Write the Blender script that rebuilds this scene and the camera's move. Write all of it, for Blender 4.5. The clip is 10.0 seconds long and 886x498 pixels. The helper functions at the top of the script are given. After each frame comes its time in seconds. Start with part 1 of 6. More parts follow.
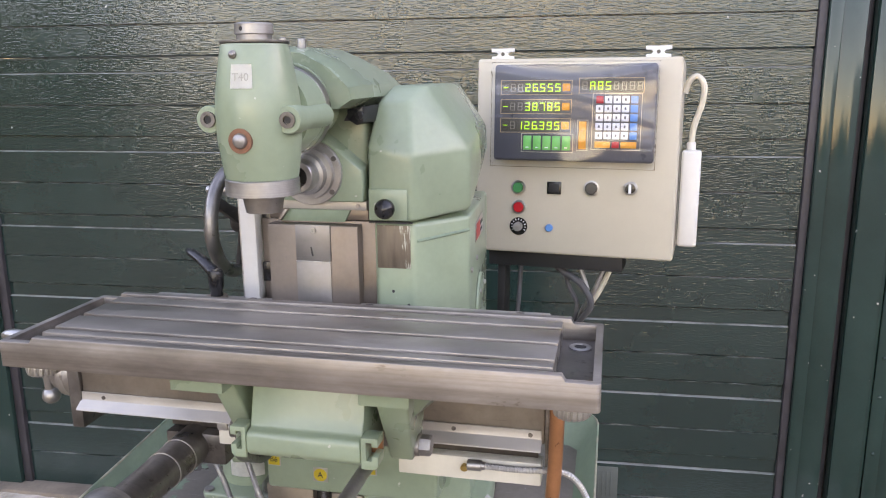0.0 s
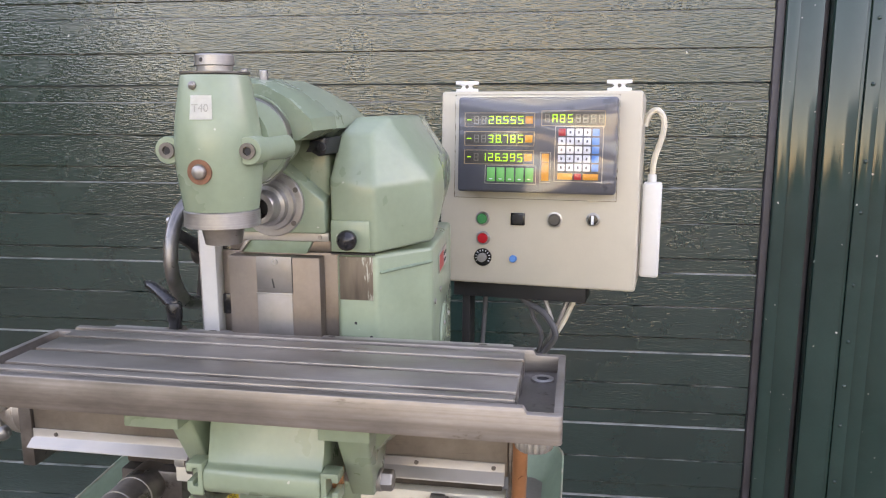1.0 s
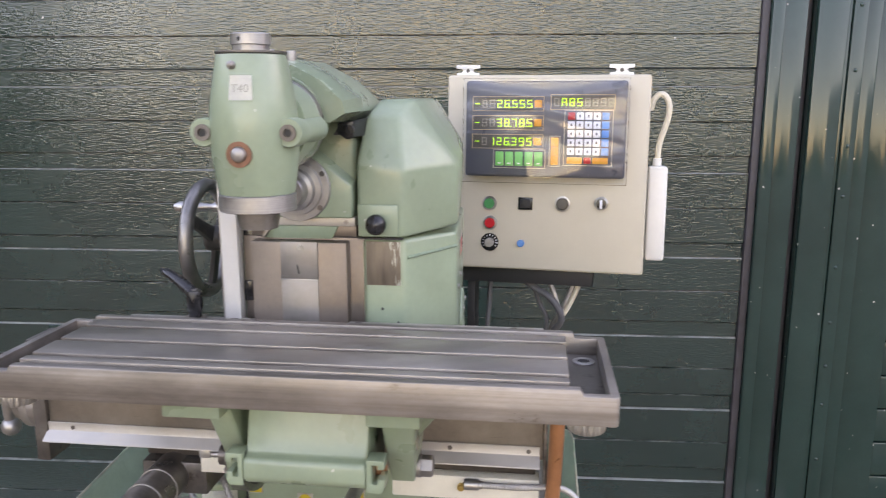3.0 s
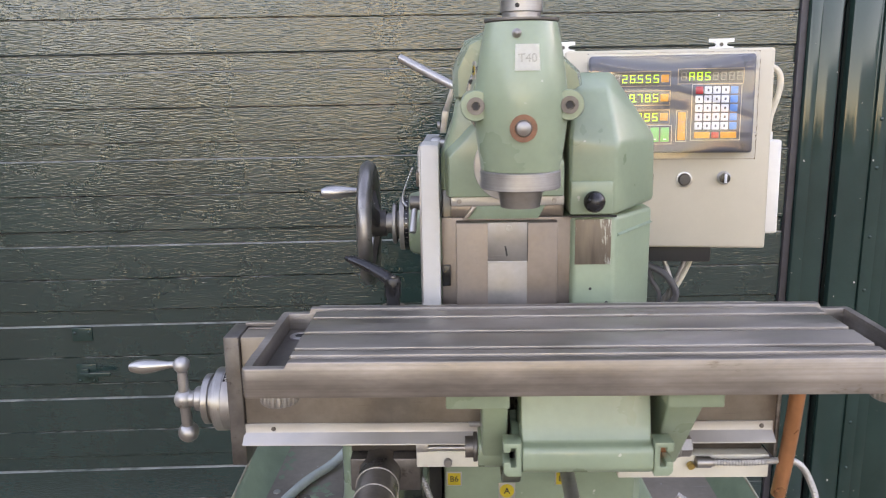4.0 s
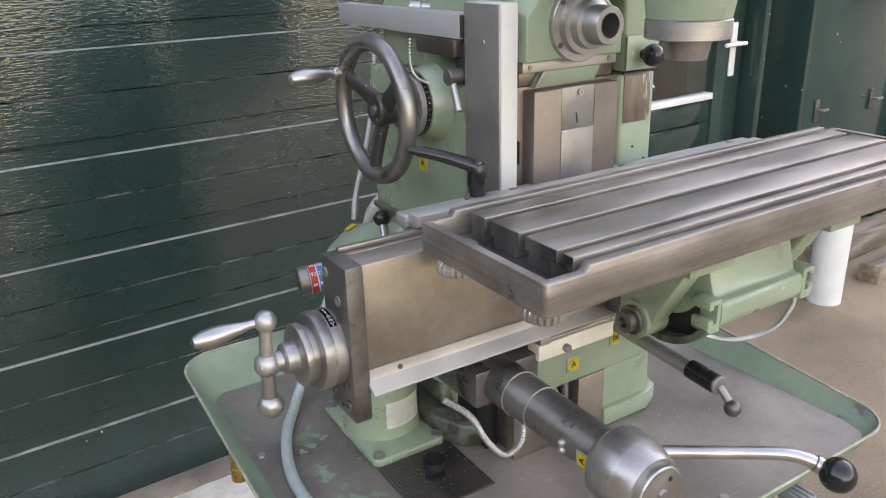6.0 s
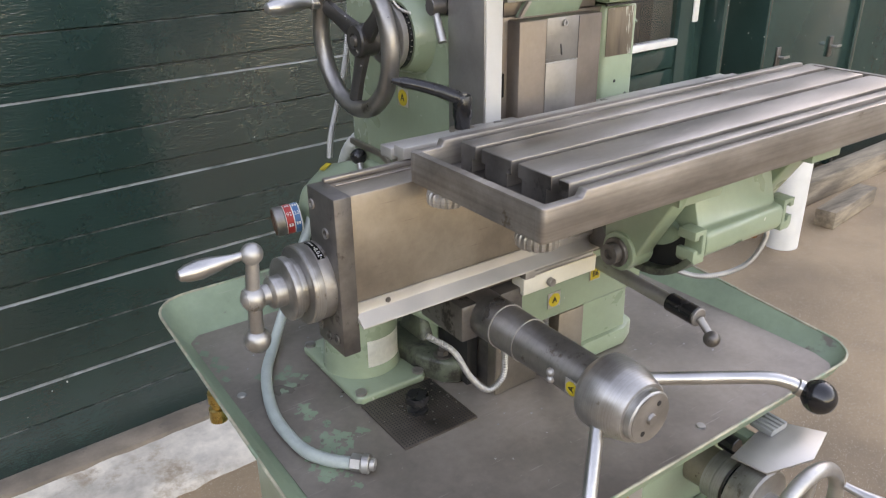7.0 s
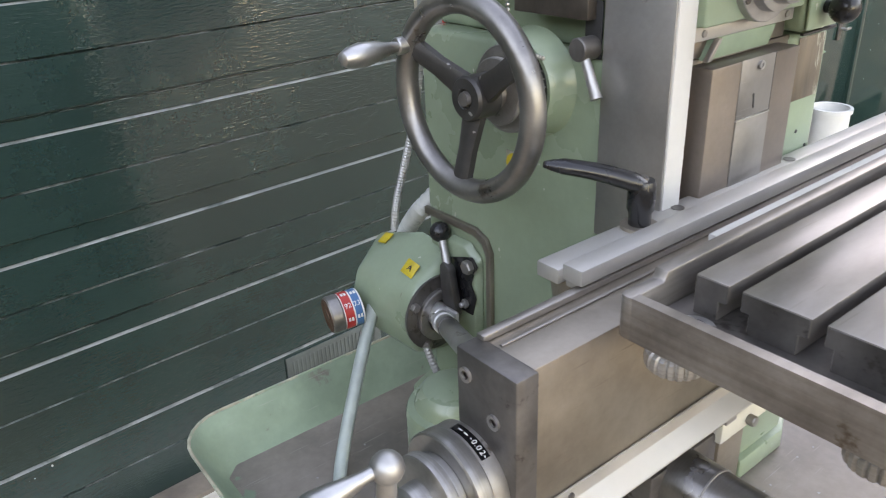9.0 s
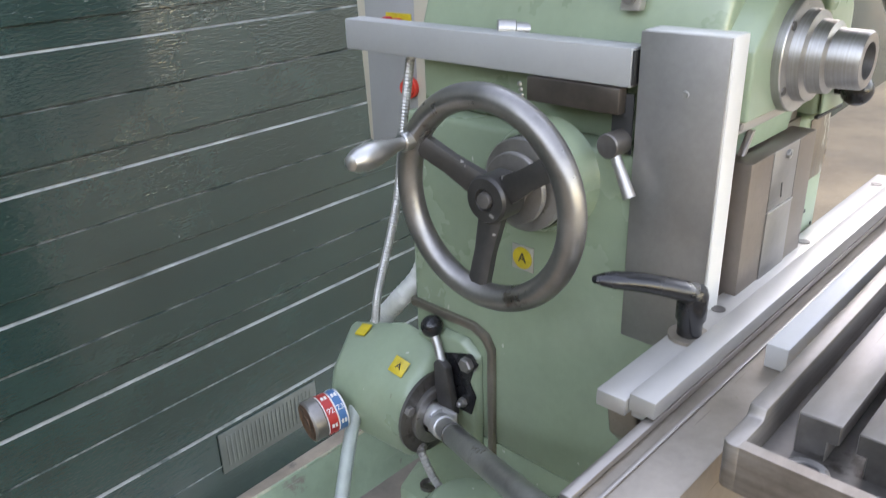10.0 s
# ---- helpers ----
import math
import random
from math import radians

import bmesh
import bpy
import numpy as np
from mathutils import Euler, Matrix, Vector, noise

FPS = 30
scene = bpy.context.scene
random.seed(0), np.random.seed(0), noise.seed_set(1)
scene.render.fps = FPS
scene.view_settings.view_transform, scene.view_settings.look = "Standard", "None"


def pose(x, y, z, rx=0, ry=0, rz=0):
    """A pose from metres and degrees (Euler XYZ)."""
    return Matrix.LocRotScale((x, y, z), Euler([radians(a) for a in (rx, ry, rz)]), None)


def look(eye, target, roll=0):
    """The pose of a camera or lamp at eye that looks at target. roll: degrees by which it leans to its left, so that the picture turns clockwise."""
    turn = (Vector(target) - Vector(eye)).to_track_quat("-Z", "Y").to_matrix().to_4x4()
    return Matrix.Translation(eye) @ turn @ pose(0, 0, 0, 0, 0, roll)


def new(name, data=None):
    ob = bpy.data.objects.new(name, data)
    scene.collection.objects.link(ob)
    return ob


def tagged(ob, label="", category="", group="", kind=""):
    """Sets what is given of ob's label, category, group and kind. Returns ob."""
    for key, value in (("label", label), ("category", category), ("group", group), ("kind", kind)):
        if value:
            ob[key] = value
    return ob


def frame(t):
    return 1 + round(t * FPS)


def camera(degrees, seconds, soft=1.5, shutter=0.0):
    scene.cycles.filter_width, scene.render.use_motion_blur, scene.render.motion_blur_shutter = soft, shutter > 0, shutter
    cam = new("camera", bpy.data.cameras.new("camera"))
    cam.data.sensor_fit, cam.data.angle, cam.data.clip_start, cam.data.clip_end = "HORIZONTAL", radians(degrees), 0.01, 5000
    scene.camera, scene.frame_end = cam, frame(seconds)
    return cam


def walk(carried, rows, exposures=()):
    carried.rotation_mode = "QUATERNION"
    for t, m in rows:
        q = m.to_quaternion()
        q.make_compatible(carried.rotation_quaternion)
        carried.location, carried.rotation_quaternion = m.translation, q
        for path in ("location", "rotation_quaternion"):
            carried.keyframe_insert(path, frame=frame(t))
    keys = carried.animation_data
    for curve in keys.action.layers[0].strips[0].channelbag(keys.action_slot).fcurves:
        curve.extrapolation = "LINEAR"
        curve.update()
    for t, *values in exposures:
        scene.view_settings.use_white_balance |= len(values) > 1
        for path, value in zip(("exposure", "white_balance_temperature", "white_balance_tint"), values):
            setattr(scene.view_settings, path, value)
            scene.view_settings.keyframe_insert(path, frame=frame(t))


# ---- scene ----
cam = camera(59.4, 10.0, soft=1.1, shutter=0.2)
PATH = [
    (0, (0.037, 0.037, 1.47), (-0.378, 1.944, 1.031), -0.5),
    (0.5, (0.039, 0.031, 1.471), (-0.344, 1.955, 1.082), -0.3),
    (1, (0.044, 0.041, 1.471), (-0.293, 1.979, 1.108), -0.1),
    (1.5, (0.049, 0.094, 1.473), (-0.204, 2.046, 1.12), -0.3),
    (2, (0.05, 0.098, 1.477), (-0.133, 2.058, 1.122), -0.4),
    (2.5, (0.047, 0.068, 1.466), (-0.165, 2.022, 1.094), 0.1),
    (3, (-0.054, 0.036, 1.464), (-0.287, 1.983, 1.07), 0.0),
    (3.2, (-0.137, 0.021, 1.463), (-0.364, 1.967, 1.062), -0.2),
    (4.3, (-0.557, 0.082, 1.446), (-0.467, 2.03, 1.002), -0.7),
    (4.5, (-0.628, 0.121, 1.453), (-0.431, 2.058, 0.994), -0.4),
    (5, (-0.819, 0.2, 1.446), (-0.28, 2.054, 0.928), -0.6),
    (5.5, (-1.0, 0.295, 1.43), (-0.167, 1.994, 0.783), -1.7),
    (6.8, (-1.07, 0.35, 1.406), (-0.027, 1.863, 0.616), -0.8),
    (7, (-1.077, 0.353, 1.398), (-0.037, 1.846, 0.566), -0.8),
    (7.5, (-1.094, 0.368, 1.39), (-0.052, 1.83, 0.51), -0.9),
    (8, (-1.08, 0.425, 1.409), (-0.022, 1.885, 0.545), -1.2),
    (8.5, (-1.044, 0.586, 1.422), (0.03, 2.046, 0.576), -1.8),
    (9, (-1.035, 0.707, 1.414), (0.063, 2.136, 0.547), -2.4),
    (9.5, (-1.043, 0.813, 1.408), (0.145, 2.144, 0.504), -2.1),
    (10, (-1.048, 0.846, 1.452), (0.262, 2.127, 0.649), -1.9),
]
walk(cam, [(t, look(eye, target, roll)) for t, eye, target, roll in PATH], [(0.0, 3.35, 10300, 41), (1.0, 3.32, 10300, 41), (2.0, 3.27, 10400, 41), (3.0, 3.3, 10400, 41), (5.0, 3.28, 10200, 37), (5.5, 3.52, 10700, 36), (7.0, 3.47, 11700, 35), (8.0, 3.53, 11600, 35), (9.5, 3.85, 11000, 32), (10.0, 3.95, 10800, 32)])

# ---- light ----
world = bpy.data.worlds.new("sky")
scene.world = world
world.use_nodes = True
wn = world.node_tree.nodes
sky = wn.new("ShaderNodeTexSky")
sky.sky_type = "NISHITA"
sky.sun_disc = False
sky.sun_elevation = radians(12)
sky.sun_rotation = radians(72)
sky.air_density = 1.0
sky.dust_density = 0.15
sky.ozone_density = 1.9
world.node_tree.links.new(sky.outputs[0], wn["Background"].inputs[0])
wn["Background"].inputs[1].default_value = 0.15
sun = new("sun", bpy.data.lights.new("sun", "SUN"))
sun.data.energy = 0.8
sun.data.angle = radians(2)
sun.data.color = (1.0, 0.84, 0.68)
sun.matrix_world = look((0, 0, 0), (-0.93, -0.30, -0.21))


# ---- helpers for meshes ----
def bm_new():
    return bmesh.new()


def bevel(bm, w, seg=2, angle=30):
    if w > 0:
        es = [e for e in bm.edges if len(e.link_faces) == 2 and e.calc_face_angle(0) > radians(angle)]
        bmesh.ops.bevel(bm, geom=es, offset=w, segments=seg, affect="EDGES", profile=0.5, clamp_overlap=True)
    return bm


def box(x0, x1, y0, y1, z0, z1, bev=0.0015, seg=2):
    bm = bm_new()
    bmesh.ops.create_cube(bm, size=1.0, matrix=Matrix.LocRotScale(((x0 + x1) / 2, (y0 + y1) / 2, (z0 + z1) / 2), None, (x1 - x0, y1 - y0, z1 - z0)))
    return bevel(bm, bev, seg)


def axis_matrix(p, d):
    d = Vector(d).normalized()
    return Matrix.Translation(p) @ d.to_track_quat("Z", "Y").to_matrix().to_4x4()


def lathe(profile, p, d, seg=40):
    """A turned body: profile of (radius, height along d) from the start point p."""
    bm = bm_new()
    m = axis_matrix(p, d)
    rings = []
    for r, h in profile:
        if r < 1e-6:
            rings.append([bm.verts.new(m @ Vector((0, 0, h)))])
        else:
            rings.append([bm.verts.new(m @ Vector((r * math.cos(2 * math.pi * i / seg), r * math.sin(2 * math.pi * i / seg), h))) for i in range(seg)])
    for a, b in zip(rings, rings[1:]):
        for i in range(seg):
            j = (i + 1) % seg
            if len(a) == 1 and len(b) == 1:
                continue
            if len(a) == 1:
                bm.faces.new((a[0], b[j], b[i]))
            elif len(b) == 1:
                bm.faces.new((a[i], a[j], b[0]))
            else:
                bm.faces.new((a[i], a[j], b[j], b[i]))
    if len(rings[0]) > 1:
        bm.faces.new(rings[0][::-1])
    if len(rings[-1]) > 1:
        bm.faces.new(rings[-1])
    bmesh.ops.recalc_face_normals(bm, faces=bm.faces)
    return bm


def cyl(p0, p1, r, r2=None, seg=32, bev=0.001):
    d = Vector(p1) - Vector(p0)
    h = d.length
    r2 = r if r2 is None else r2
    b = min(bev, h * 0.3, r * 0.5, r2 * 0.5)
    return lathe([(0, 0), (r - b, 0), (r, b), (r2, h - b), (r2 - b, h), (0, h)], p0, d, seg)


def ball(c, r, seg=24, squash=1.0, d=(0, 0, 1)):
    n = 12
    return lathe([(r * math.sin(math.pi * i / n), -r * squash * math.cos(math.pi * i / n)) for i in range(n + 1)], c, d, seg)


def torus(c, d, R, r, seg=64, sides=16, flat=1.0):
    bm = bm_new()
    m = axis_matrix(c, d)
    rings = []
    for i in range(seg):
        a = 2 * math.pi * i / seg
        rings.append([bm.verts.new(m @ Vector(((R + r * math.cos(b)) * math.cos(a), (R + r * math.cos(b)) * math.sin(a), r * flat * math.sin(b)))) for b in (2 * math.pi * k / sides for k in range(sides))])
    for i in range(seg):
        a, b = rings[i], rings[(i + 1) % seg]
        for k in range(sides):
            l = (k + 1) % sides
            bm.faces.new((a[k], b[k], b[l], a[l]))
    bmesh.ops.recalc_face_normals(bm, faces=bm.faces)
    return bm


def smooth_path(pts, n=8):
    pts = [Vector(p) for p in pts]
    if len(pts) < 3:
        return pts
    ext = [2 * pts[0] - pts[1]] + pts + [2 * pts[-1] - pts[-2]]
    out = []
    for i in range(1, len(ext) - 2):
        p0, p1, p2, p3 = ext[i - 1:i + 3]
        for k in range(n):
            t = k / n
            out.append(0.5 * ((2 * p1) + (p2 - p0) * t + (2 * p0 - 5 * p1 + 4 * p2 - p3) * t * t + (3 * p1 - p0 - 3 * p2 + p3) * t ** 3))
    out.append(pts[-1])
    return out


def tube(pts, r, seg=12, n=8, ribs=0.0, pitch=0.004):
    """A round rod or hose along a smooth path; ribs gives an armoured hose its rings."""
    path = smooth_path(pts, n)
    if ribs:
        fine, acc = [path[0]], 0.0
        for a, b in zip(path, path[1:]):
            k = max(1, int((b - a).length / (pitch / 2)))
            fine += [a.lerp(b, (i + 1) / k) for i in range(k)]
        path = fine
    bm = bm_new()
    rings = []
    t0 = (path[1] - path[0]).normalized()
    side = t0.orthogonal().normalized()
    for i, p in enumerate(path):
        t = (path[min(i + 1, len(path) - 1)] - path[max(i - 1, 0)]).normalized()
        side = (side - t * side.dot(t)).normalized()
        up = t.cross(side)
        rr = (r(i / (len(path) - 1)) if callable(r) else r) * (1 - ribs * (i % 2))
        rings.append([bm.verts.new(p + rr * (math.cos(2 * math.pi * k / seg) * side + math.sin(2 * math.pi * k / seg) * up)) for k in range(seg)])
    for a, b in zip(rings, rings[1:]):
        for k in range(seg):
            l = (k + 1) % seg
            bm.faces.new((a[k], a[l], b[l], b[k]))
    bm.faces.new(rings[0][::-1]), bm.faces.new(rings[-1])
    bmesh.ops.recalc_face_normals(bm, faces=bm.faces)
    return bm


def prism(poly, axis, a0, a1, bev=0.0015, seg=2):
    """A polygon in the plane across axis (x: y,z; y: x,z; z: x,y), pushed from a0 to a1."""
    bm = bm_new()

    def v(p, a):
        return {"x": (a, p[0], p[1]), "y": (p[0], a, p[1]), "z": (p[0], p[1], a)}[axis]
    lo = [bm.verts.new(v(p, a0)) for p in poly]
    hi = [bm.verts.new(v(p, a1)) for p in poly]
    bm.faces.new(lo[::-1]), bm.faces.new(hi)
    for i in range(len(poly)):
        j = (i + 1) % len(poly)
        bm.faces.new((lo[i], lo[j], hi[j], hi[i]))
    bmesh.ops.recalc_face_normals(bm, faces=bm.faces)
    return bevel(bm, bev, seg)


def hull(pts, bev=0.004, seg=3, angle=12):
    bm = bm_new()
    for p in pts:
        bm.verts.new(p)
    bmesh.ops.convex_hull(bm, input=bm.verts)
    bmesh.ops.dissolve_limit(bm, angle_limit=radians(2), verts=bm.verts, edges=bm.edges)
    bmesh.ops.recalc_face_normals(bm, faces=bm.faces)
    return bevel(bm, bev, seg, angle)


def loft(rings, bev=0.0, seg=2):
    """Closed rings of equal length, joined one after the other and capped."""
    bm = bm_new()
    vs = [[bm.verts.new(p) for p in ring] for ring in rings]
    for a, b in zip(vs, vs[1:]):
        for i in range(len(a)):
            j = (i + 1) % len(a)
            bm.faces.new((a[i], a[j], b[j], b[i]))
    bm.faces.new(vs[0][::-1]), bm.faces.new(vs[-1])
    bmesh.ops.recalc_face_normals(bm, faces=bm.faces)
    return bevel(bm, bev, seg, 20)


def moved(bm, m):
    bmesh.ops.transform(bm, matrix=m, verts=bm.verts)
    return bm


def join(*bms):
    out = bm_new()
    for b in bms:
        me = bpy.data.meshes.new("tmp")
        b.to_mesh(me)
        b.free()
        out.from_mesh(me)
        bpy.data.meshes.remove(me)
    return out


PLACE = {}


def thing(name, at, label, category, group="", kind=""):
    ob = new(name)
    ob.location = at
    ob.empty_display_size = 0.05
    PLACE[ob.name] = Vector(at)
    return tagged(ob, label, category, group, kind)


def mesh_object(name, bm, material, sharp=32):
    bm.normal_update()
    for f in bm.faces:
        f.smooth = True
    for e in bm.edges:
        e.smooth = not (len(e.link_faces) == 2 and e.calc_face_angle(0) > radians(sharp))
    lo = Vector([min(v.co[i] for v in bm.verts) for i in range(3)])
    hi = Vector([max(v.co[i] for v in bm.verts) for i in range(3)])
    c = (lo + hi) / 2
    bmesh.ops.translate(bm, verts=bm.verts, vec=-c)
    me = bpy.data.meshes.new(name)
    bm.to_mesh(me)
    bm.free()
    me.materials.append(material)
    ob = new(name, me)
    ob.location = c
    PLACE[ob.name] = c
    return ob


def part(name, bm, material, parent, label="", sharp=32):
    ob = mesh_object(name, bm, material, sharp)
    ob.parent = parent
    ob.matrix_parent_inverse = Matrix.Translation(-PLACE[parent.name])
    return tagged(ob, label)


def solo(name, bm, material, label, category, group="", kind="", sharp=32):
    return tagged(mesh_object(name, bm, material, sharp), label, category, group, kind)


def letters(text, size, m, thick=0.0003):
    """Raised letters in the built-in font, middle at m's origin, read along its x with its y up."""
    cu = bpy.data.curves.new("letters", "FONT")
    cu.body, cu.size, cu.extrude, cu.align_x, cu.align_y = text, size, thick, "CENTER", "CENTER"
    ob = new("letters", cu)
    bpy.context.view_layer.update()
    me = bpy.data.meshes.new_from_object(ob.evaluated_get(bpy.context.evaluated_depsgraph_get()))
    bm = bm_new()
    bm.from_mesh(me)
    bpy.data.objects.remove(ob)
    bpy.data.curves.remove(cu)
    bpy.data.meshes.remove(me)
    return moved(bm, m)


def facing(p, x, y):
    """A pose at p with its x and y along the two directions given."""
    x, y = Vector(x).normalized(), Vector(y).normalized()
    z = x.cross(y)
    m = Matrix((x, y, z)).transposed().to_4x4()
    return Matrix.Translation(p) @ m


# ---- materials ----
def material(name, base, rough=0.5, metal=0.0, vary=0.12, scale=6.0, bump=0.15, grain=180.0, stretch=(1, 1, 1), stain=None, stain_at=0.62, stain_scale=9.0, coat=0.0, rough_vary=0.12, spec=0.5, fleck=None, stain_soft=0.06, brush=None, scuff=None, brush_mix=0.45):
    m = bpy.data.materials.new(name)
    m.use_nodes = True
    nt = m.node_tree
    n, l = nt.nodes, nt.links
    b = n["Principled BSDF"]
    b.inputs["Metallic"].default_value = metal
    b.inputs["Coat Weight"].default_value = coat
    b.inputs["Coat Roughness"].default_value = 0.12
    b.inputs["Specular IOR Level"].default_value = spec
    geo = n.new("ShaderNodeNewGeometry")
    mp = n.new("ShaderNodeMapping")
    mp.inputs["Scale"].default_value = stretch
    l.new(geo.outputs["Position"], mp.inputs[0])

    def noise_node(sc, detail, rg=0.6):
        t = n.new("ShaderNodeTexNoise")
        t.inputs["Scale"].default_value, t.inputs["Detail"].default_value, t.inputs["Roughness"].default_value = sc, detail, rg
        l.new(mp.outputs[0], t.inputs["Vector"])
        return t
    big, fine = noise_node(scale, 5), noise_node(grain, 4)

    def ramp(src, a, c, fa=0.0, fb=1.0):
        r = n.new("ShaderNodeMapRange")
        r.inputs[1].default_value, r.inputs[2].default_value, r.inputs[3].default_value, r.inputs[4].default_value = a, c, fa, fb
        l.new(src, r.inputs[0])
        return r.outputs[0]

    def mix(f, a, c, kind="MIX"):
        x = n.new("ShaderNodeMix")
        x.data_type, x.blend_type = "RGBA", kind
        if isinstance(f, float):
            x.inputs[0].default_value = f
        else:
            l.new(f, x.inputs[0])
        for s, i in ((a, 6), (c, 7)):
            if isinstance(s, tuple):
                x.inputs[i].default_value = (*s, 1)
            else:
                l.new(s, x.inputs[i])
        return x.outputs[2]
    dark = tuple(c * (1 - vary * 1.6) for c in base)
    light = tuple(min(1, c * (1 + vary * 1.2)) for c in base)
    col = mix(ramp(big.outputs[0], 0.32, 0.68), dark, light)
    col = mix(ramp(fine.outputs[0], 0.3, 0.7, 0.0, 0.5), col, mix(1.0, col, tuple([1 - vary] * 3), "MULTIPLY"))
    rg = ramp(big.outputs[0], 0.3, 0.7, max(0.02, rough - rough_vary), min(1, rough + rough_vary))
    if stain:
        spot = noise_node(stain_scale, 8, 0.7)
        f = ramp(spot.outputs[0], stain_at, stain_at + stain_soft)
        col = mix(f, col, stain)
    if fleck:
        spot2 = noise_node(fleck[1], 2, 0.4)
        col = mix(ramp(spot2.outputs[0], fleck[2], fleck[2] + 0.02), col, fleck[0])
    height = fine.outputs[0]
    if scuff:
        # thin broken scratches running both ways
        for turn in (0.5, -0.9):
            m2 = n.new("ShaderNodeMapping")
            m2.inputs["Rotation"].default_value = (turn * 0.6, turn * 0.4, turn)
            m2.inputs["Scale"].default_value = (14, 420, 420)
            l.new(geo.outputs["Position"], m2.inputs[0])
            sc = n.new("ShaderNodeTexNoise")
            sc.inputs["Scale"].default_value, sc.inputs["Detail"].default_value = 1.0, 1.0
            l.new(m2.outputs[0], sc.inputs["Vector"])
            col = mix(ramp(sc.outputs[0], 0.735, 0.775, 0.0, 0.4), col, scuff)
    if brush:
        m3 = n.new("ShaderNodeMapping")
        m3.inputs["Scale"].default_value = brush
        l.new(geo.outputs["Position"], m3.inputs[0])
        br_n = n.new("ShaderNodeTexNoise")
        br_n.inputs["Scale"].default_value, br_n.inputs["Detail"].default_value = 1.0, 4.0
        l.new(m3.outputs[0], br_n.inputs["Vector"])
        col = mix(ramp(br_n.outputs[0], 0.35, 0.65, 0.0, brush_mix), col, mix(1.0, col, (0.72, 0.70, 0.67), "MULTIPLY"))
        height = br_n.outputs[0]
    l.new(col, b.inputs["Base Color"])
    l.new(rg, b.inputs["Roughness"])
    if bump:
        bp = n.new("ShaderNodeBump")
        bp.inputs["Strength"].default_value, bp.inputs["Distance"].default_value = bump, 0.001
        l.new(height, bp.inputs["Height"])
        l.new(bp.outputs[0], b.inputs["Normal"])
    return m


def plain(name, base, rough=0.4, metal=0.0, emit=0.0, coat=0.0):
    m = bpy.data.materials.new(name)
    m.use_nodes = True
    b = m.node_tree.nodes["Principled BSDF"]
    b.inputs["Base Color"].default_value = (*base, 1)
    b.inputs["Roughness"].default_value = rough
    b.inputs["Metallic"].default_value = metal
    b.inputs["Coat Weight"].default_value = coat
    if emit:
        b.inputs["Emission Color"].default_value = (*base, 1)
        b.inputs["Emission Strength"].default_value = emit
    return m


GREEN = material("machine_green_paint", (0.233, 0.303, 0.206), 0.34, vary=0.09, scale=7, bump=0.08, grain=120, coat=0.35, stain=(0.16, 0.14, 0.10), stain_at=0.70, stain_scale=26, fleck=((0.46, 0.46, 0.38), 75, 0.755), rough_vary=0.16)
GREEN_FLAT = material("worn_green_paint", (0.196, 0.275, 0.190), 0.5, vary=0.14, scale=9, bump=0.12, grain=120, stain=(0.14, 0.12, 0.10), stain_at=0.63, stain_scale=14, scuff=(0.30, 0.30, 0.26))
TRAY = material("scuffed_tray_floor", (0.29, 0.245, 0.21), 0.45, metal=0.35, vary=0.24, scale=5, bump=0.12, grain=90, stain=(0.15, 0.125, 0.105), stain_at=0.53, stain_scale=4, stain_soft=0.25, rough_vary=0.2, scuff=(0.42, 0.39, 0.36))
STEEL = material("ground_steel", (0.365, 0.325, 0.292), 0.40, 0.82, vary=0.14, scale=9, bump=0.05, grain=140, stretch=(0.6, 1.5, 1.5), stain=(0.20, 0.155, 0.12), stain_at=0.64, stain_scale=16, scuff=(0.22, 0.19, 0.16))
STEEL_SIDE = material("milled_steel_side", (0.345, 0.308, 0.278), 0.42, 0.75, vary=0.24, scale=9, bump=0.08, grain=140, stretch=(0.5, 1.6, 1.6), stain=(0.17, 0.13, 0.10), stain_at=0.62, stain_scale=16, brush=(1.6, 1.6, 210), brush_mix=0.85)
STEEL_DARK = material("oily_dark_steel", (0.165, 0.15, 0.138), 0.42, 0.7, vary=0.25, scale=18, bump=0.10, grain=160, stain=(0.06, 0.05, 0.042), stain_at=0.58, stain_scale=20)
STEEL_WARM = material("oily_slide_steel", (0.315, 0.268, 0.222), 0.40, 0.75, vary=0.18, scale=10, bump=0.06, grain=150, stain=(0.13, 0.095, 0.07), stain_at=0.66, stain_scale=38, scuff=(0.15, 0.12, 0.09))
STEEL_TURNED = material("turned_steel", (0.43, 0.415, 0.395), 0.42, 0.85, vary=0.16, scale=20, bump=0.05, grain=200, stain=(0.20, 0.165, 0.135), stain_at=0.63, stain_scale=28, rough_vary=0.14)
TURNED_X = material("turned_steel_across", (0.43, 0.415, 0.395), 0.42, 0.85, vary=0.16, scale=20, bump=0.05, grain=200, stain=(0.20, 0.165, 0.135), stain_at=0.63, stain_scale=28, rough_vary=0.14, brush=(700, 6, 6))
TURNED_Y = material("turned_steel_along", (0.43, 0.415, 0.395), 0.42, 0.85, vary=0.16, scale=20, bump=0.05, grain=200, stain=(0.20, 0.165, 0.135), stain_at=0.63, stain_scale=28, rough_vary=0.14, brush=(6, 700, 6))
TURNED_Z = material("turned_steel_upright", (0.43, 0.415, 0.395), 0.42, 0.85, vary=0.16, scale=20, bump=0.05, grain=200, stain=(0.20, 0.165, 0.135), stain_at=0.63, stain_scale=28, rough_vary=0.14, brush=(6, 6, 700))
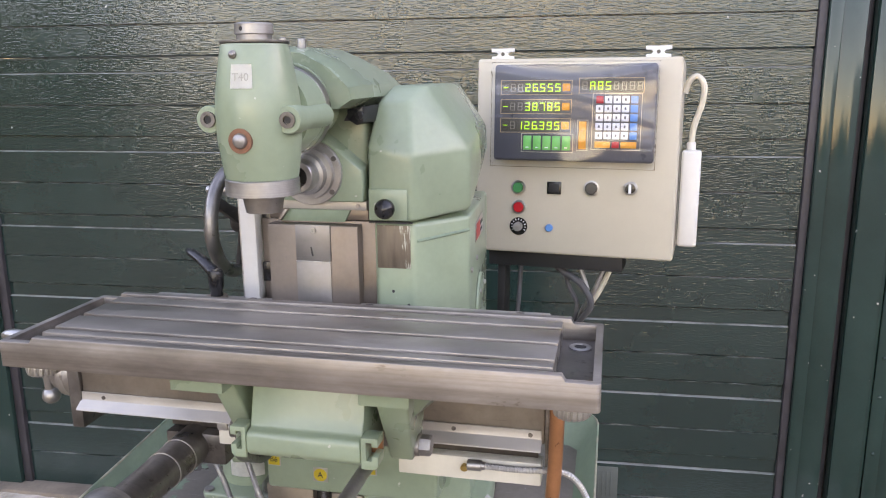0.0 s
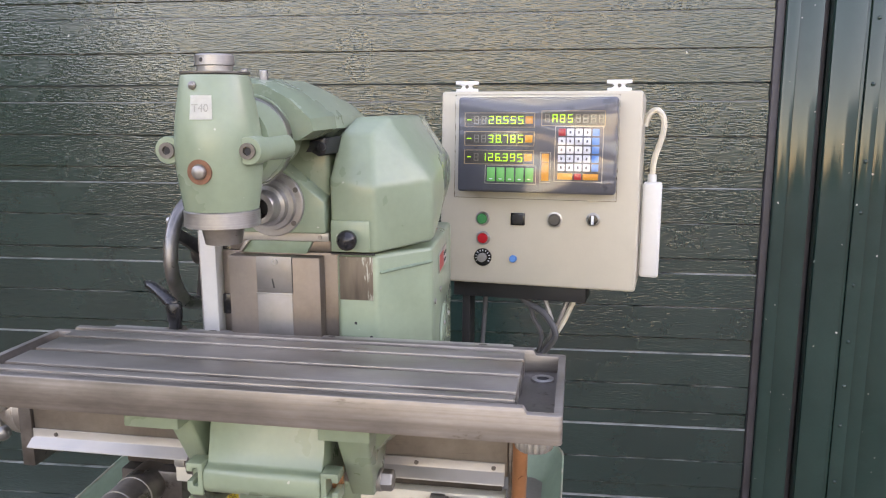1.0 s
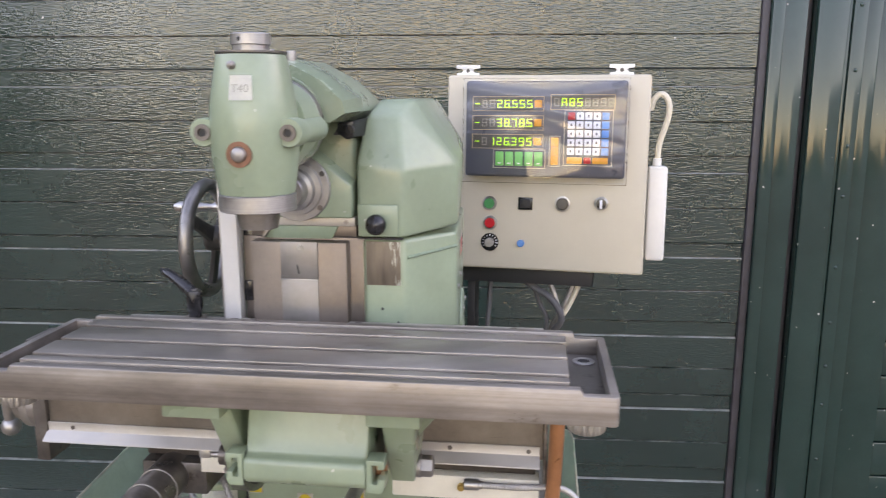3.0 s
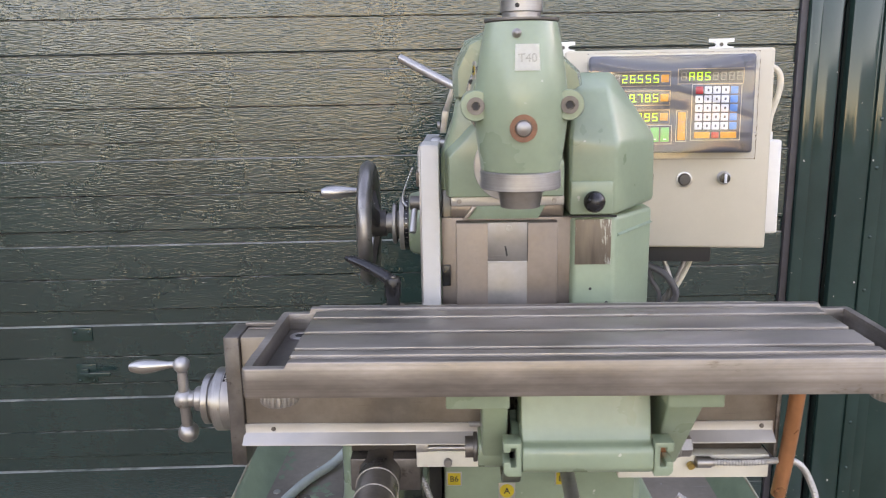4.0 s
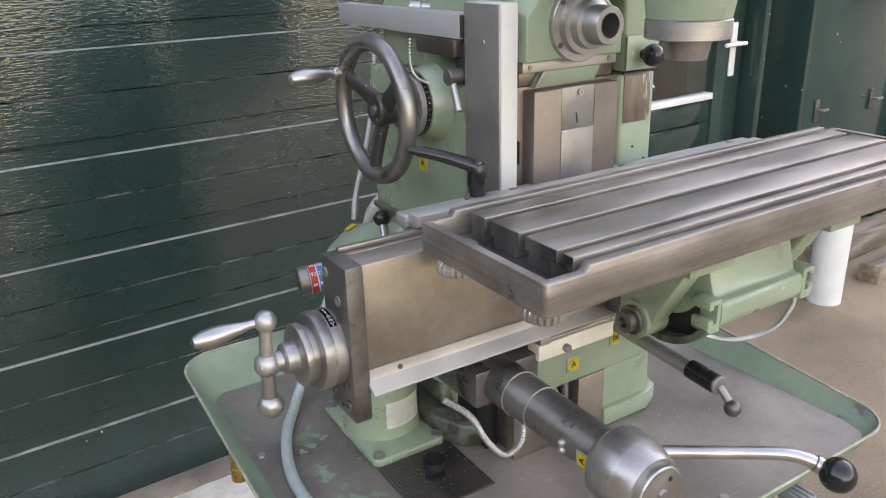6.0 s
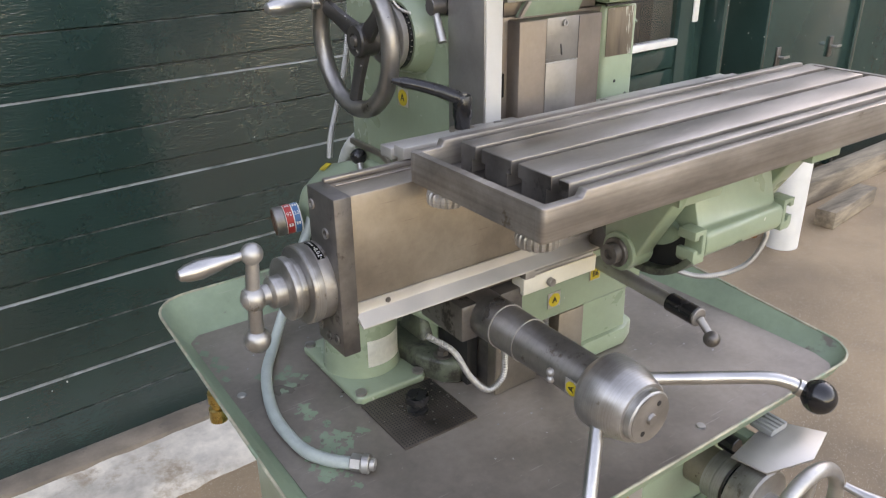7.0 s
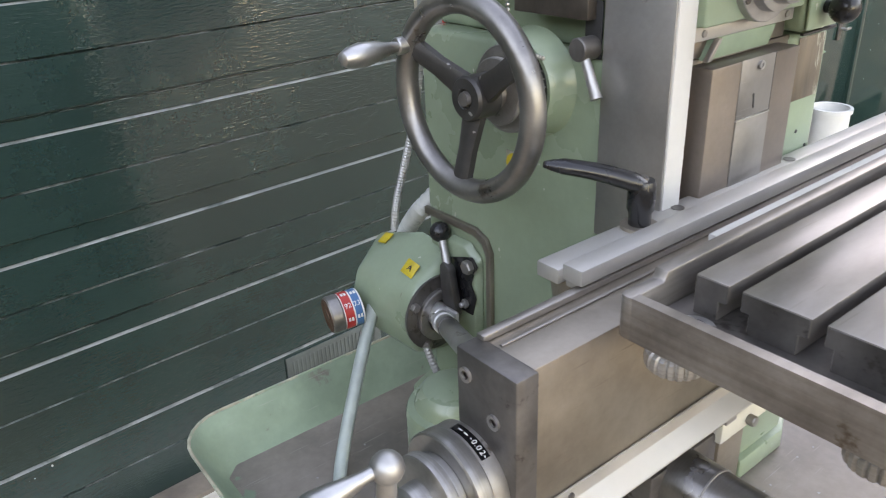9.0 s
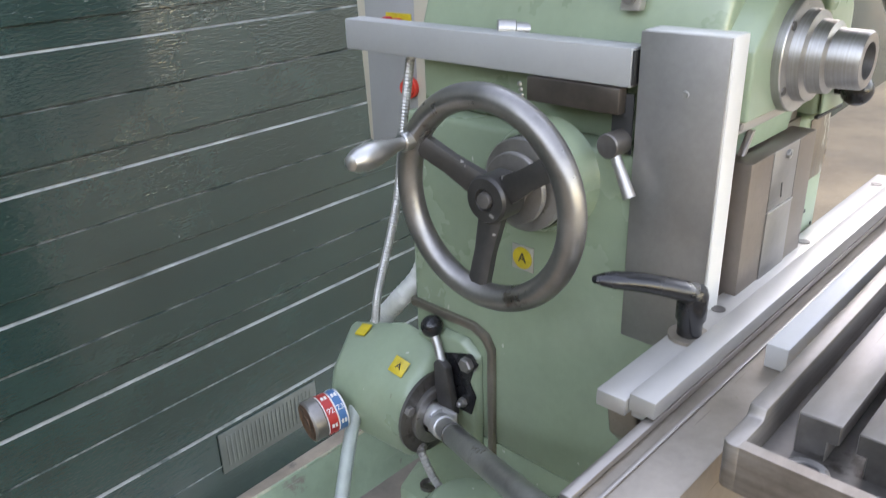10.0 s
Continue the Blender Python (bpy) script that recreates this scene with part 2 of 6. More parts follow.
STEEL_GREY = material("grey_turned_steel", (0.33, 0.31, 0.29), 0.42, 0.8, vary=0.2, scale=16, bump=0.06, grain=150, stain=(0.13, 0.105, 0.085), stain_at=0.62, stain_scale=26, rough_vary=0.15)
GREY_Y = material("grey_turned_steel_ringed", (0.26, 0.245, 0.23), 0.34, 0.85, vary=0.2, scale=16, bump=0.06, grain=150, stain=(0.13, 0.105, 0.085), stain_at=0.62, stain_scale=26, rough_vary=0.15, brush=(6, 600, 6), brush_mix=0.25)
IRON = material("dark_cast_iron", (0.085, 0.08, 0.076), 0.45, 0.6, vary=0.2, scale=20, bump=0.15, grain=150, fleck=((0.4, 0.38, 0.36), 90, 0.74))
WHEEL_RIM = material("handled_steel_rim", (0.27, 0.255, 0.24), 0.36, 0.85, vary=0.18, scale=18, bump=0.08, grain=140, stain=(0.12, 0.10, 0.085), stain_at=0.62, stain_scale=22)
CHROME = material("polished_steel", (0.44, 0.43, 0.415), 0.36, 0.95, vary=0.10, scale=30, bump=0.03, grain=200, rough_vary=0.08)
ALU = material("brushed_aluminium", (0.46, 0.435, 0.40), 0.46, 0.6, vary=0.08, scale=10, bump=0.05, grain=160, stain=(0.30, 0.27, 0.23), stain_at=0.68, stain_scale=24)
BRIGHT = material("bright_machined_steel", (0.62, 0.61, 0.59), 0.38, 0.6, vary=0.1, scale=20, bump=0.03, grain=200, rough_vary=0.08)
GREY_BAR = material("grey_painted_cover", (0.30, 0.305, 0.295), 0.5, 0.0, vary=0.06, scale=8, bump=0.05, grain=200, stain=(0.2, 0.19, 0.17), stain_at=0.68, stain_scale=30)
BLACK = material("black_plastic", (0.012, 0.012, 0.013), 0.22, vary=0.1, scale=30, bump=0.03, grain=200)
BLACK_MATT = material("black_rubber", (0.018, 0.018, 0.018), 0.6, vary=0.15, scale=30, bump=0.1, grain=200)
BEIGE = material("beige_cabinet_paint", (0.53, 0.475, 0.375), 0.42, vary=0.04, scale=6, bump=0.05, grain=260)
WHITE = material("white_plastic", (0.68, 0.67, 0.63), 0.4, vary=0.04, scale=12, bump=0.02, grain=120)
CREAM = material("cream_paint", (0.66, 0.62, 0.52), 0.45, vary=0.07, scale=14, bump=0.05, grain=120, stain=(0.3, 0.24, 0.16), stain_at=0.70, stain_scale=30)
PAPER = material("worn_paper_label", (0.86, 0.85, 0.78), 0.7, vary=0.08, scale=60, bump=0.05, grain=300)
COPPER = material("brown_copper_pipe", (0.50, 0.21, 0.10), 0.34, 0.6, vary=0.12, scale=20, bump=0.04, grain=150)
BRASS = material("brass_fitting", (0.55, 0.38, 0.14), 0.3, 1.0, vary=0.1, scale=40, bump=0.03, grain=200)
YELLOW = material("yellow_enamel_tag", (0.56, 0.40, 0.03), 0.4, vary=0.12, scale=60, bump=0.04, grain=200)
RED = plain("red_plastic", (0.55, 0.012, 0.02), 0.3)
RED_BRIGHT = plain("bright_red_plastic", (0.80, 0.05, 0.03), 0.35)
RED_PLATE = plain("red_dial_plate", (0.50, 0.03, 0.025), 0.4)
BLUE_PLATE = plain("blue_dial_plate", (0.02, 0.14, 0.30), 0.4)
BLUE = plain("blue_plastic", (0.03, 0.22, 0.52), 0.3)
BTN_GREEN = plain("green_button", (0.0, 0.22, 0.075), 0.3)
KEY_GREEN = plain("green_key", (0.06, 0.50, 0.12), 0.4)
KEY_WHITE = plain("white_key", (0.72, 0.73, 0.75), 0.4)
KEY_BLUE = plain("blue_key", (0.05, 0.26, 0.60), 0.4)
KEY_ORANGE = plain("orange_key", (0.80, 0.30, 0.03), 0.4)
LED = plain("lit_green_segments", (0.30, 1.0, 0.02), 0.4, emit=0.13)
DRO_GREY = material("dark_grey_panel", (0.075, 0.078, 0.092), 0.35, vary=0.06, scale=20, bump=0.02, grain=200)
KNOB_DARK = plain("dark_grey_knob", (0.05, 0.046, 0.042), 0.35)
SEG_OFF = plain("unlit_segments", (0.24, 0.21, 0.17), 0.4)
DISPLAY = plain("brown_display_window", (0.055, 0.047, 0.038), 0.35)
LINE_ORANGE = plain("orange_panel_line", (0.62, 0.40, 0.20), 0.5)
LINE = plain("cream_panel_line", (0.62, 0.56, 0.45), 0.5)
FADED = plain("faded_ink", (0.44, 0.42, 0.35), 0.6)
INK = plain("black_ink", (0.02, 0.02, 0.02), 0.6)
ORANGE_RING = material("orange_brown_washer", (0.22, 0.085, 0.045), 0.4, vary=0.25, scale=80, bump=0.1, grain=200)
HOSE = material("grey_braided_hose", (0.33, 0.385, 0.36), 0.42, vary=0.08, scale=40, bump=0.5, grain=420)
ARMOUR = material("armoured_conduit", (0.46, 0.45, 0.43), 0.42, 0.7, vary=0.15, scale=30, bump=0.05, grain=200)
CABLE = material("cream_cable", (0.66, 0.60, 0.48), 0.5, vary=0.06, scale=40, bump=0.03, grain=150)
CABLE_GREY = material("grey_cable", (0.10, 0.10, 0.105), 0.5, vary=0.06, scale=40, bump=0.03, grain=150)
WORN = material("chipped_bare_patch", (0.20, 0.155, 0.115), 0.5, metal=0.4, vary=0.25, scale=30, bump=0.25, grain=120, stretch=(2.5, 2.5, 0.35), stain=(0.46, 0.46, 0.38), stain_at=0.56, stain_scale=26, stain_soft=0.03)
CONCRETE = material("yard_concrete", (0.335, 0.23, 0.145), 0.85, vary=0.24, scale=1.3, bump=1.0, grain=75, stain=(0.22, 0.17, 0.13), stain_at=0.60, stain_scale=1.1, stain_soft=0.2, fleck=((0.50, 0.42, 0.33), 280, 0.67))
SILL = material("rough_limewashed_concrete", (0.60, 0.54, 0.455), 0.85, vary=0.22, scale=9, bump=1.0, grain=55, stain=(0.33, 0.25, 0.18), stain_at=0.54, stain_scale=5, stain_soft=0.12)
TIMBER = material("weathered_timber", (0.32, 0.25, 0.18), 0.85, vary=0.4, scale=7, bump=1.0, grain=60, stretch=(0.3, 2, 2))
TREES = material("far_foliage", (0.07, 0.085, 0.045), 0.8, vary=0.35, scale=0.6, bump=0.0)


def door_paint(name, base, rough, emboss, spec=0.5, spots=0.765, wave=0.25):
    """Glossy dark green door enamel over an embossed wood grain, with chips and dust."""
    m = material(name, base, rough, vary=0.12, scale=2.5, bump=0.0, rough_vary=0.03, spec=spec, fleck=((0.45, 0.45, 0.42), 55, spots))
    nt = m.node_tree
    n, l = nt.nodes, nt.links
    geo = n.new("ShaderNodeNewGeometry")
    mp = n.new("ShaderNodeMapping")
    mp.inputs["Scale"].default_value = (42, 42, 250)
    t = n.new("ShaderNodeTexNoise")
    t.inputs["Scale"].default_value, t.inputs["Detail"].default_value, t.inputs["Distortion"].default_value = 1.0, 1.6, 0.25
    w = n.new("ShaderNodeTexNoise")
    w.inputs["Scale"].default_value, w.inputs["Detail"].default_value = 1.6, 1.0
    l.new(geo.outputs["Position"], mp.inputs[0])
    l.new(mp.outputs[0], t.inputs["Vector"])
    l.new(geo.outputs["Position"], w.inputs["Vector"])
    b1 = n.new("ShaderNodeBump")
    b1.inputs["Strength"].default_value, b1.inputs["Distance"].default_value = emboss, 0.0024
    b2 = n.new("ShaderNodeBump")
    b2.inputs["Strength"].default_value, b2.inputs["Distance"].default_value = wave, 0.01
    l.new(t.outputs[0], b1.inputs["Height"])
    l.new(w.outputs[0], b2.inputs["Height"])
    l.new(b2.outputs[0], b1.inputs["Normal"])
    l.new(b1.outputs[0], n["Principled BSDF"].inputs["Normal"])
    return m


DOOR = door_paint("door_green_enamel", (0.013, 0.037, 0.033), 0.07, 0.42, 0.9, 0.80)
# pale ledges: chipped paint plus sky glint, both put into the colour
PALE_EDGE = material("worn_skylit_ledge", (0.28, 0.285, 0.265), 0.5, vary=0.2, scale=14, bump=0.1, grain=120, stain=(0.03, 0.048, 0.04), stain_at=0.50, stain_scale=6, stain_soft=0.15)
PALE_GROOVE = material("chipped_skylit_groove", (0.27, 0.27, 0.25), 0.45, vary=0.2, scale=14, bump=0.1, grain=120, stain=(0.025, 0.042, 0.035), stain_at=0.42, stain_scale=9, stain_soft=0.14)
FRAME = door_paint("frame_green_enamel", (0.017, 0.045, 0.039), 0.10, 0.03, wave=0.06)
RUBBER = material("dusty_door_seal", (0.045, 0.04, 0.045), 0.5, vary=0.2, scale=20, bump=0.1, grain=120)
GLASS = bpy.data.materials.new("window_glass")
GLASS.use_nodes = True
gb = GLASS.node_tree.nodes["Principled BSDF"]
gb.inputs["Transmission Weight"].default_value, gb.inputs["Roughness"].default_value, gb.inputs["IOR"].default_value = 1.0, 0.0, 1.5
FILM = bpy.data.materials.new("clear_plastic_film")
FILM.use_nodes = True
fn, fl = FILM.node_tree.nodes, FILM.node_tree.links
fn.remove(fn["Principled BSDF"])
f_clear, f_gloss, f_rate, f_mix = fn.new("ShaderNodeBsdfTransparent"), fn.new("ShaderNodeBsdfGlossy"), fn.new("ShaderNodeFresnel"), fn.new("ShaderNodeMixShader")
f_clear.inputs[0].default_value = (0.97, 0.98, 1.0, 1)
f_gloss.inputs["Roughness"].default_value = 0.06
f_rate.inputs["IOR"].default_value = 1.6
for out, to in ((f_rate.outputs[0], f_mix.inputs[0]), (f_clear.outputs[0], f_mix.inputs[1]), (f_gloss.outputs[0], f_mix.inputs[2]), (f_mix.outputs[0], fn["Material Output"].inputs[0])):
    fl.new(out, to)
DARK_ROOM = material("dim_interior_wall", (0.16, 0.165, 0.15), 0.8, vary=0.25, scale=2.0)

PROFILE = material("pale_anodised_profile", (0.54, 0.525, 0.49), 0.42, 0.0, vary=0.05, scale=12, bump=0.04, grain=200, stain=(0.42, 0.39, 0.34), stain_at=0.68, stain_scale=26)
PALE_WALL = material("pale_rendered_wall", (0.55, 0.53, 0.50), 0.8, vary=0.15, scale=0.3, bump=0.0)
SPIRAL = material("clear_spiral_hose", (0.55, 0.56, 0.52), 0.35, vary=0.1, scale=40, bump=0.05, grain=200)

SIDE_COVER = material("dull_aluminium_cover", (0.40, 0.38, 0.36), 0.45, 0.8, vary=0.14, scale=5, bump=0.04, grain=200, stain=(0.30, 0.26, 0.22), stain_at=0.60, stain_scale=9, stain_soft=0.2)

SILL_STRIP = material("dirty_brown_ledge", (0.24, 0.19, 0.145), 0.8, vary=0.2, scale=8, bump=0.6, grain=70, stain=(0.12, 0.10, 0.085), stain_at=0.58, stain_scale=7)

PLATE = material("brown_ground_plate", (0.215, 0.175, 0.148), 0.42, 0.7, vary=0.16, scale=10, bump=0.05, grain=150, stain=(0.12, 0.09, 0.07), stain_at=0.66, stain_scale=30)
PLATE_PALE = material("grey_ground_inset", (0.27, 0.25, 0.232), 0.42, 0.7, vary=0.14, scale=14, bump=0.05, grain=150, scuff=(0.4, 0.38, 0.36))
GUIDE = material("oily_dark_guide", (0.12, 0.098, 0.082), 0.4, 0.6, vary=0.25, scale=14, bump=0.08, grain=150)

RIM_WORN = material("worn_rim_edge", (0.40, 0.37, 0.27), 0.55, vary=0.3, scale=20, bump=0.15, grain=120, stain=(0.20, 0.28, 0.19), stain_at=0.52, stain_scale=14)

OILY_GREEN = material("oil_soaked_green_casting", (0.105, 0.125, 0.09), 0.35, vary=0.3, scale=24, bump=0.2, grain=90, stain=(0.025, 0.022, 0.018), stain_at=0.50, stain_scale=22, stain_soft=0.12)
RUSTY = material("rusty_brown_knob", (0.15, 0.075, 0.045), 0.5, 0.3, vary=0.3, scale=40, bump=0.2, grain=150, stain=(0.05, 0.035, 0.028), stain_at=0.56, stain_scale=40)
GRILLE = material("grey_green_grille", (0.085, 0.10, 0.09), 0.5, vary=0.15, scale=12, bump=0.1, grain=120)
INDOOR_GREEN = material("indoor_pale_green", (0.42, 0.50, 0.38), 0.45, vary=0.08, scale=6, bump=0.03)

# ---- setting ----
WALL = Matrix.Translation((0, 2.53, 0)) @ Matrix.Rotation(math.atan(0.05), 4, "Z")
GROUND_Z = -0.12


def wbox(u0, u1, d0, d1, z0, z1, bev=0.003):
    """A box on the building's front: u along it, d into it."""
    return moved(box(u0, u1, d0, d1, z0, z1, bev), WALL)


bm = bm_new()
bmesh.ops.create_grid(bm, x_segments=8, y_segments=8, size=200, matrix=Matrix.Translation((0, 0, GROUND_Z)))
solo("ground", bm, CONCRETE, "tan worn concrete yard with fine gravel specks", "ground", kind="structure")

# rough concrete threshold in front of the garage door
bm = bm_new()
rnd = random.Random(4)
cols = 90
rows = [(-0.335, GROUND_Z - 0.01), (-0.325, GROUND_Z + 0.012), (-0.25, GROUND_Z + 0.018), (-0.16, GROUND_Z + 0.024), (-0.07, GROUND_Z + 0.03), (0.03, GROUND_Z + 0.035)]
grid = []
for i in range(cols + 1):
    u = -3.2 + 4.1 * i / cols
    grid.append([bm.verts.new(WALL @ Vector((u, d + (rnd.uniform(-0.009, 0.009) if k < 2 else 0), z + (rnd.uniform(-0.004, 0.004) if k > 0 else 0)))) for k, (d, z) in enumerate(rows)])
for a, b in zip(grid, grid[1:]):
    for k in range(len(rows) - 1):
        bm.faces.new((a[k], b[k], b[k + 1], a[k + 1]))
bmesh.ops.recalc_face_normals(bm, faces=bm.faces)
solo("threshold", bm, SILL, "rough whitish concrete threshold strip under the garage door", "threshold", kind="structure", sharp=80)

solo("trim_13", wbox(-3.2, 0.60, -0.085, 0.0015, GROUND_Z + 0.001, GROUND_Z + 0.043, 0.004), SILL_STRIP, "dirty brown ledge under the garage door", "ledge", kind="structure")

# garage door: sections with grooves and recessed bands
GROOVES = [1.908, 1.640, 1.375, 1.105, 0.835, 0.572, 0.311, 0.05]
BANDS = [(1.805, 1.752), (1.537, 1.484), (1.272, 1.217), (0.992, 0.945), (0.733, 0.680), (0.480, 0.427), (0.220, 0.167)]
SECTIONS = [(-0.095, 0.480), (0.480, 0.992), (0.992, 1.537), (1.537, 2.10)]
DOOR_L, DOOR_R = -2.14, 0.607


def door_section(z0, z1):
    pts = [(0.045, z0), (0.004, z0), (0.0, z0 + 0.004)]
    marks = [("g", g) for g in GROOVES if z0 + 0.01 < g < z1 - 0.01] + [("b", b) for b in BANDS if z0 < b[1] < z1]
    for kind, v in sorted(marks, key=lambda m: m[1] if m[0] == "g" else m[1][1]):
        if kind == "g":
            pts += [(0.0, v - 0.0022), (0.0050, v - 0.0008), (0.0110, v + 0.0010), (0.0110, v + 0.0024), (0.0, v + 0.0030)]
        else:
            top = min(v[0], z1 - 0.001)
            pts += [(0.0, v[1] - 0.0026), (0.0050, v[1] - 0.0006), (0.0105, v[1] + 0.0012), (0.0105, v[1] + 0.0026), (0.006, v[1] + 0.0034), (0.006, top - 0.0040), (0.0105, top - 0.0028)]
            if v[0] < z1 - 0.003:
                pts += [(0.0105, v[0] - 0.0008), (0.0, v[0])]
    last = pts[-1][0]
    pts += [(last, z1 - 0.0015), (0.045, z1 - 0.0015)]
    return moved(prism(pts, "x", DOOR_L, DOOR_R, 0.0), WALL)


gdoor = thing("door_1", tuple(WALL @ Vector((-0.77, 0.02, -0.095))), "closed dark green sectional garage door with embossed wood grain", "garage door", kind="structure")
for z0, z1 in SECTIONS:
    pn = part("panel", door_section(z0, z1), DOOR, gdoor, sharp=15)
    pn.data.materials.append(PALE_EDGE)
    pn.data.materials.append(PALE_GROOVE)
    # upward faces take the pale colours: wear and painted-in sky light
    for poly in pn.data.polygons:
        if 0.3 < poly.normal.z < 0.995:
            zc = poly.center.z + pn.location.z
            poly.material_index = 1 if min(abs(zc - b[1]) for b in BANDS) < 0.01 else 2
part("bottom_seal", wbox(DOOR_L, DOOR_R, 0.004, 0.03, -0.115, -0.0955), RUBBER, gdoor)
vent = part("vent_grille", wbox(-0.245, 0.10, -0.006, -0.0005, 0.025, 0.155, 0.002), GRILLE, gdoor, "painted ventilation grille low on the door")
for i in range(22):
    u = -0.225 + 0.0142 * i
    part("slat", wbox(u, u + 0.006, -0.0080, -0.0062, 0.045, 0.140, 0.0006), GRILLE, vent)
latch = part("latch", join(wbox(-1.72, -1.655, -0.006, -0.0005, 0.485, 0.55), wbox(-1.72, -1.655, -0.006, -0.0005, 0.63, 0.675), wbox(-1.70, -1.675, -0.02, -0.006, 0.50, 0.54), wbox(-1.70, -1.60, -0.032, -0.02, 0.515, 0.53)), FRAME, gdoor, "painted lock handle and plate")
for u, z in ((-1.71, 0.495), (-1.665, 0.495), (-1.71, 0.66), (-1.665, 0.66)):
    part("bolt", moved(ball((u, -0.007, z), 0.006, 12), WALL), FRAME, latch)


def post(name, u0, u1, d0, d1, mat, z1=2.14, z0=GROUND_Z, bev=0.004):
    return solo(name, wbox(u0, u1, d0, d1, z0, z1, bev), mat, "dark green painted steel door frame member", "door frame", kind="structure")


post("trim_1", -2.175, -2.141, -0.014, 0.05, RUBBER)
post("trim_2", -2.36, -2.176, -0.03, 0.06, FRAME)
post("wall_west", -6.0, -2.361, -0.02, 0.25, FRAME, 3.4)
post("trim_3", 0.608, 0.632, -0.012, 0.05, RUBBER)
post("trim_4", 0.633, 0.672, -0.026, 0.05, FRAME, bev=0.006)
post("trim_5", 0.673, 0.742, -0.012, 0.05, FRAME)
post("trim_6", 0.743, 0.768, 0.03, 0.06, RUBBER)
post("trim_7", 0.769, 0.858, -0.02, 0.05, FRAME)
post("trim_8", 0.859, 0.872, -0.008, 0.05, FRAME)
strip = thing("trim_9", tuple(WALL @ Vector((0.893, 0, GROUND_Z))), "dark green riveted cover strip beside the glass door", "door frame", kind="structure")
part("cover_strip", wbox(0.873, 0.915, -0.014, 0.05, GROUND_Z, 2.14, 0.003), FRAME, strip)
for z in (1.92, 1.72, 1.531, 1.304, 1.149, 0.923, 0.742, 0.595, 0.463, 0.27, 0.10):
    part("rivet", moved(ball((0.893, -0.014, z), 0.0065, 14, 0.7, (0, 1, 0)), WALL), FRAME, strip)
post("trim_10", 0.922, 0.968, 0.012, 0.08, FRAME)
solo("wall_above", wbox(-2.36, 2.6, -0.02, 0.25, 2.1405, 3.4), FRAME, "plain dark green wall band over the doors", "wall", kind="structure")
solo("wall_inside", wbox(-2.6, 4.6, 0.9, 1.0, GROUND_Z, 3.2), DARK_ROOM, "plain dim wall of the workshop behind the glass", "wall", kind="structure")

# glazed door
GD = 0.085
gl = thing("door_2", tuple(WALL @ Vector((1.5, GD, GROUND_Z))), "closed dark green workshop door with a large clear pane", "glazed door", kind="structure")
part("stile", wbox(0.972, 1.122, GD, GD + 0.05, GROUND_Z + 0.01, 2.1, 0.003), FRAME, gl)
part("stile", wbox(1.897, 2.085, GD, GD + 0.05, GROUND_Z + 0.01, 2.1, 0.003), FRAME, gl)
part("rail", wbox(1.1225, 1.8965, GD, GD + 0.05, 1.99, 2.1, 0.003), FRAME, gl)
part("rail", wbox(1.1225, 1.8965, GD + 0.002, GD + 0.05, GROUND_Z + 0.01, 0.05, 0.003), FRAME, gl)
zs = [0.052, 0.165, 0.29, 0.41, 0.53, 0.65, 0.752]
for z0, z1 in zip(zs, zs[1:]):
    part("board", wbox(1.1225, 1.8965, GD + 0.008, GD + 0.04, z0, z1 - 0.004, 0.005), FRAME, gl)
part("glazing_bead", wbox(1.1225, 1.8965, GD - 0.004, GD + 0.05, 0.7525, 0.782, 0.004), WHITE, gl, "white glazing bead under the pane")
pane = part("pane", wbox(1.1225, 1.8965, GD + 0.022, GD + 0.028, 0.783, 1.989, 0.0), GLASS, gl)
pane.visible_shadow = False
hp = part("handle_plate", wbox(1.985, 2.025, GD - 0.01, GD - 0.0005, 0.845, 1.085, 0.004), WHITE, gl, "cream handle plate")
part("door_handle", moved(join(cyl((2.005, GD - 0.01, 0.995), (2.005, GD - 0.055, 0.995), 0.009), cyl((2.03, GD - 0.055, 0.995), (1.885, GD - 0.055, 0.995), 0.009)), WALL), WHITE, hp, "cream lever handle")
for z in (1.70, 0.975):
    hg = part("hinge", moved(cyl((0.970, GD - 0.008, z - 0.045), (0.970, GD - 0.008, z + 0.045), 0.009), WALL), STEEL_DARK, gl, "dark painted hinge")
    for k in range(3):
        part("knuckle", moved(torus((0.970, GD - 0.008, z - 0.022 + 0.022 * k), (0, 0, 1), 0.0085, 0.002, 20, 8), WALL), STEEL_DARK, hg)
post("trim_11", 2.092, 2.13, -0.01, 0.12, FRAME)
solo("wall_recess", wbox(2.131, 2.47, 0.42, 0.5, GROUND_Z, 2.14), FRAME, "dark green recess between two doors", "wall", kind="structure")
solo("wall_recess_side", wbox(2.471, 2.50, -0.01, 0.5, GROUND_Z, 2.14), FRAME, "dark green side of the recess", "wall", kind="structure")
d3 = thing("door_3", tuple(WALL @ Vector((2.95, 0, GROUND_Z))), "closed dark green steel door with two toggle latches", "steel door", kind="structure")
part("leaf", wbox(2.503, 3.38, -0.005, 0.05, GROUND_Z + 0.02, 2.1), FRAME, d3)
for u, z in ((2.62, 0.62), (3.15, 0.615), (2.62, 1.5)):
    lt = part("latch", wbox(u - 0.018, u + 0.018, -0.016, -0.0055, z - 0.06, z + 0.05), STEEL_DARK, d3, "dark latch with a bright toggle")
    part("toggle", moved(join(cyl((u, -0.017, z), (u, -0.04, z), 0.007), box(u - 0.006, u + 0.05, -0.05, -0.04, z - 0.006, z + 0.006)), WALL), CHROME, lt)
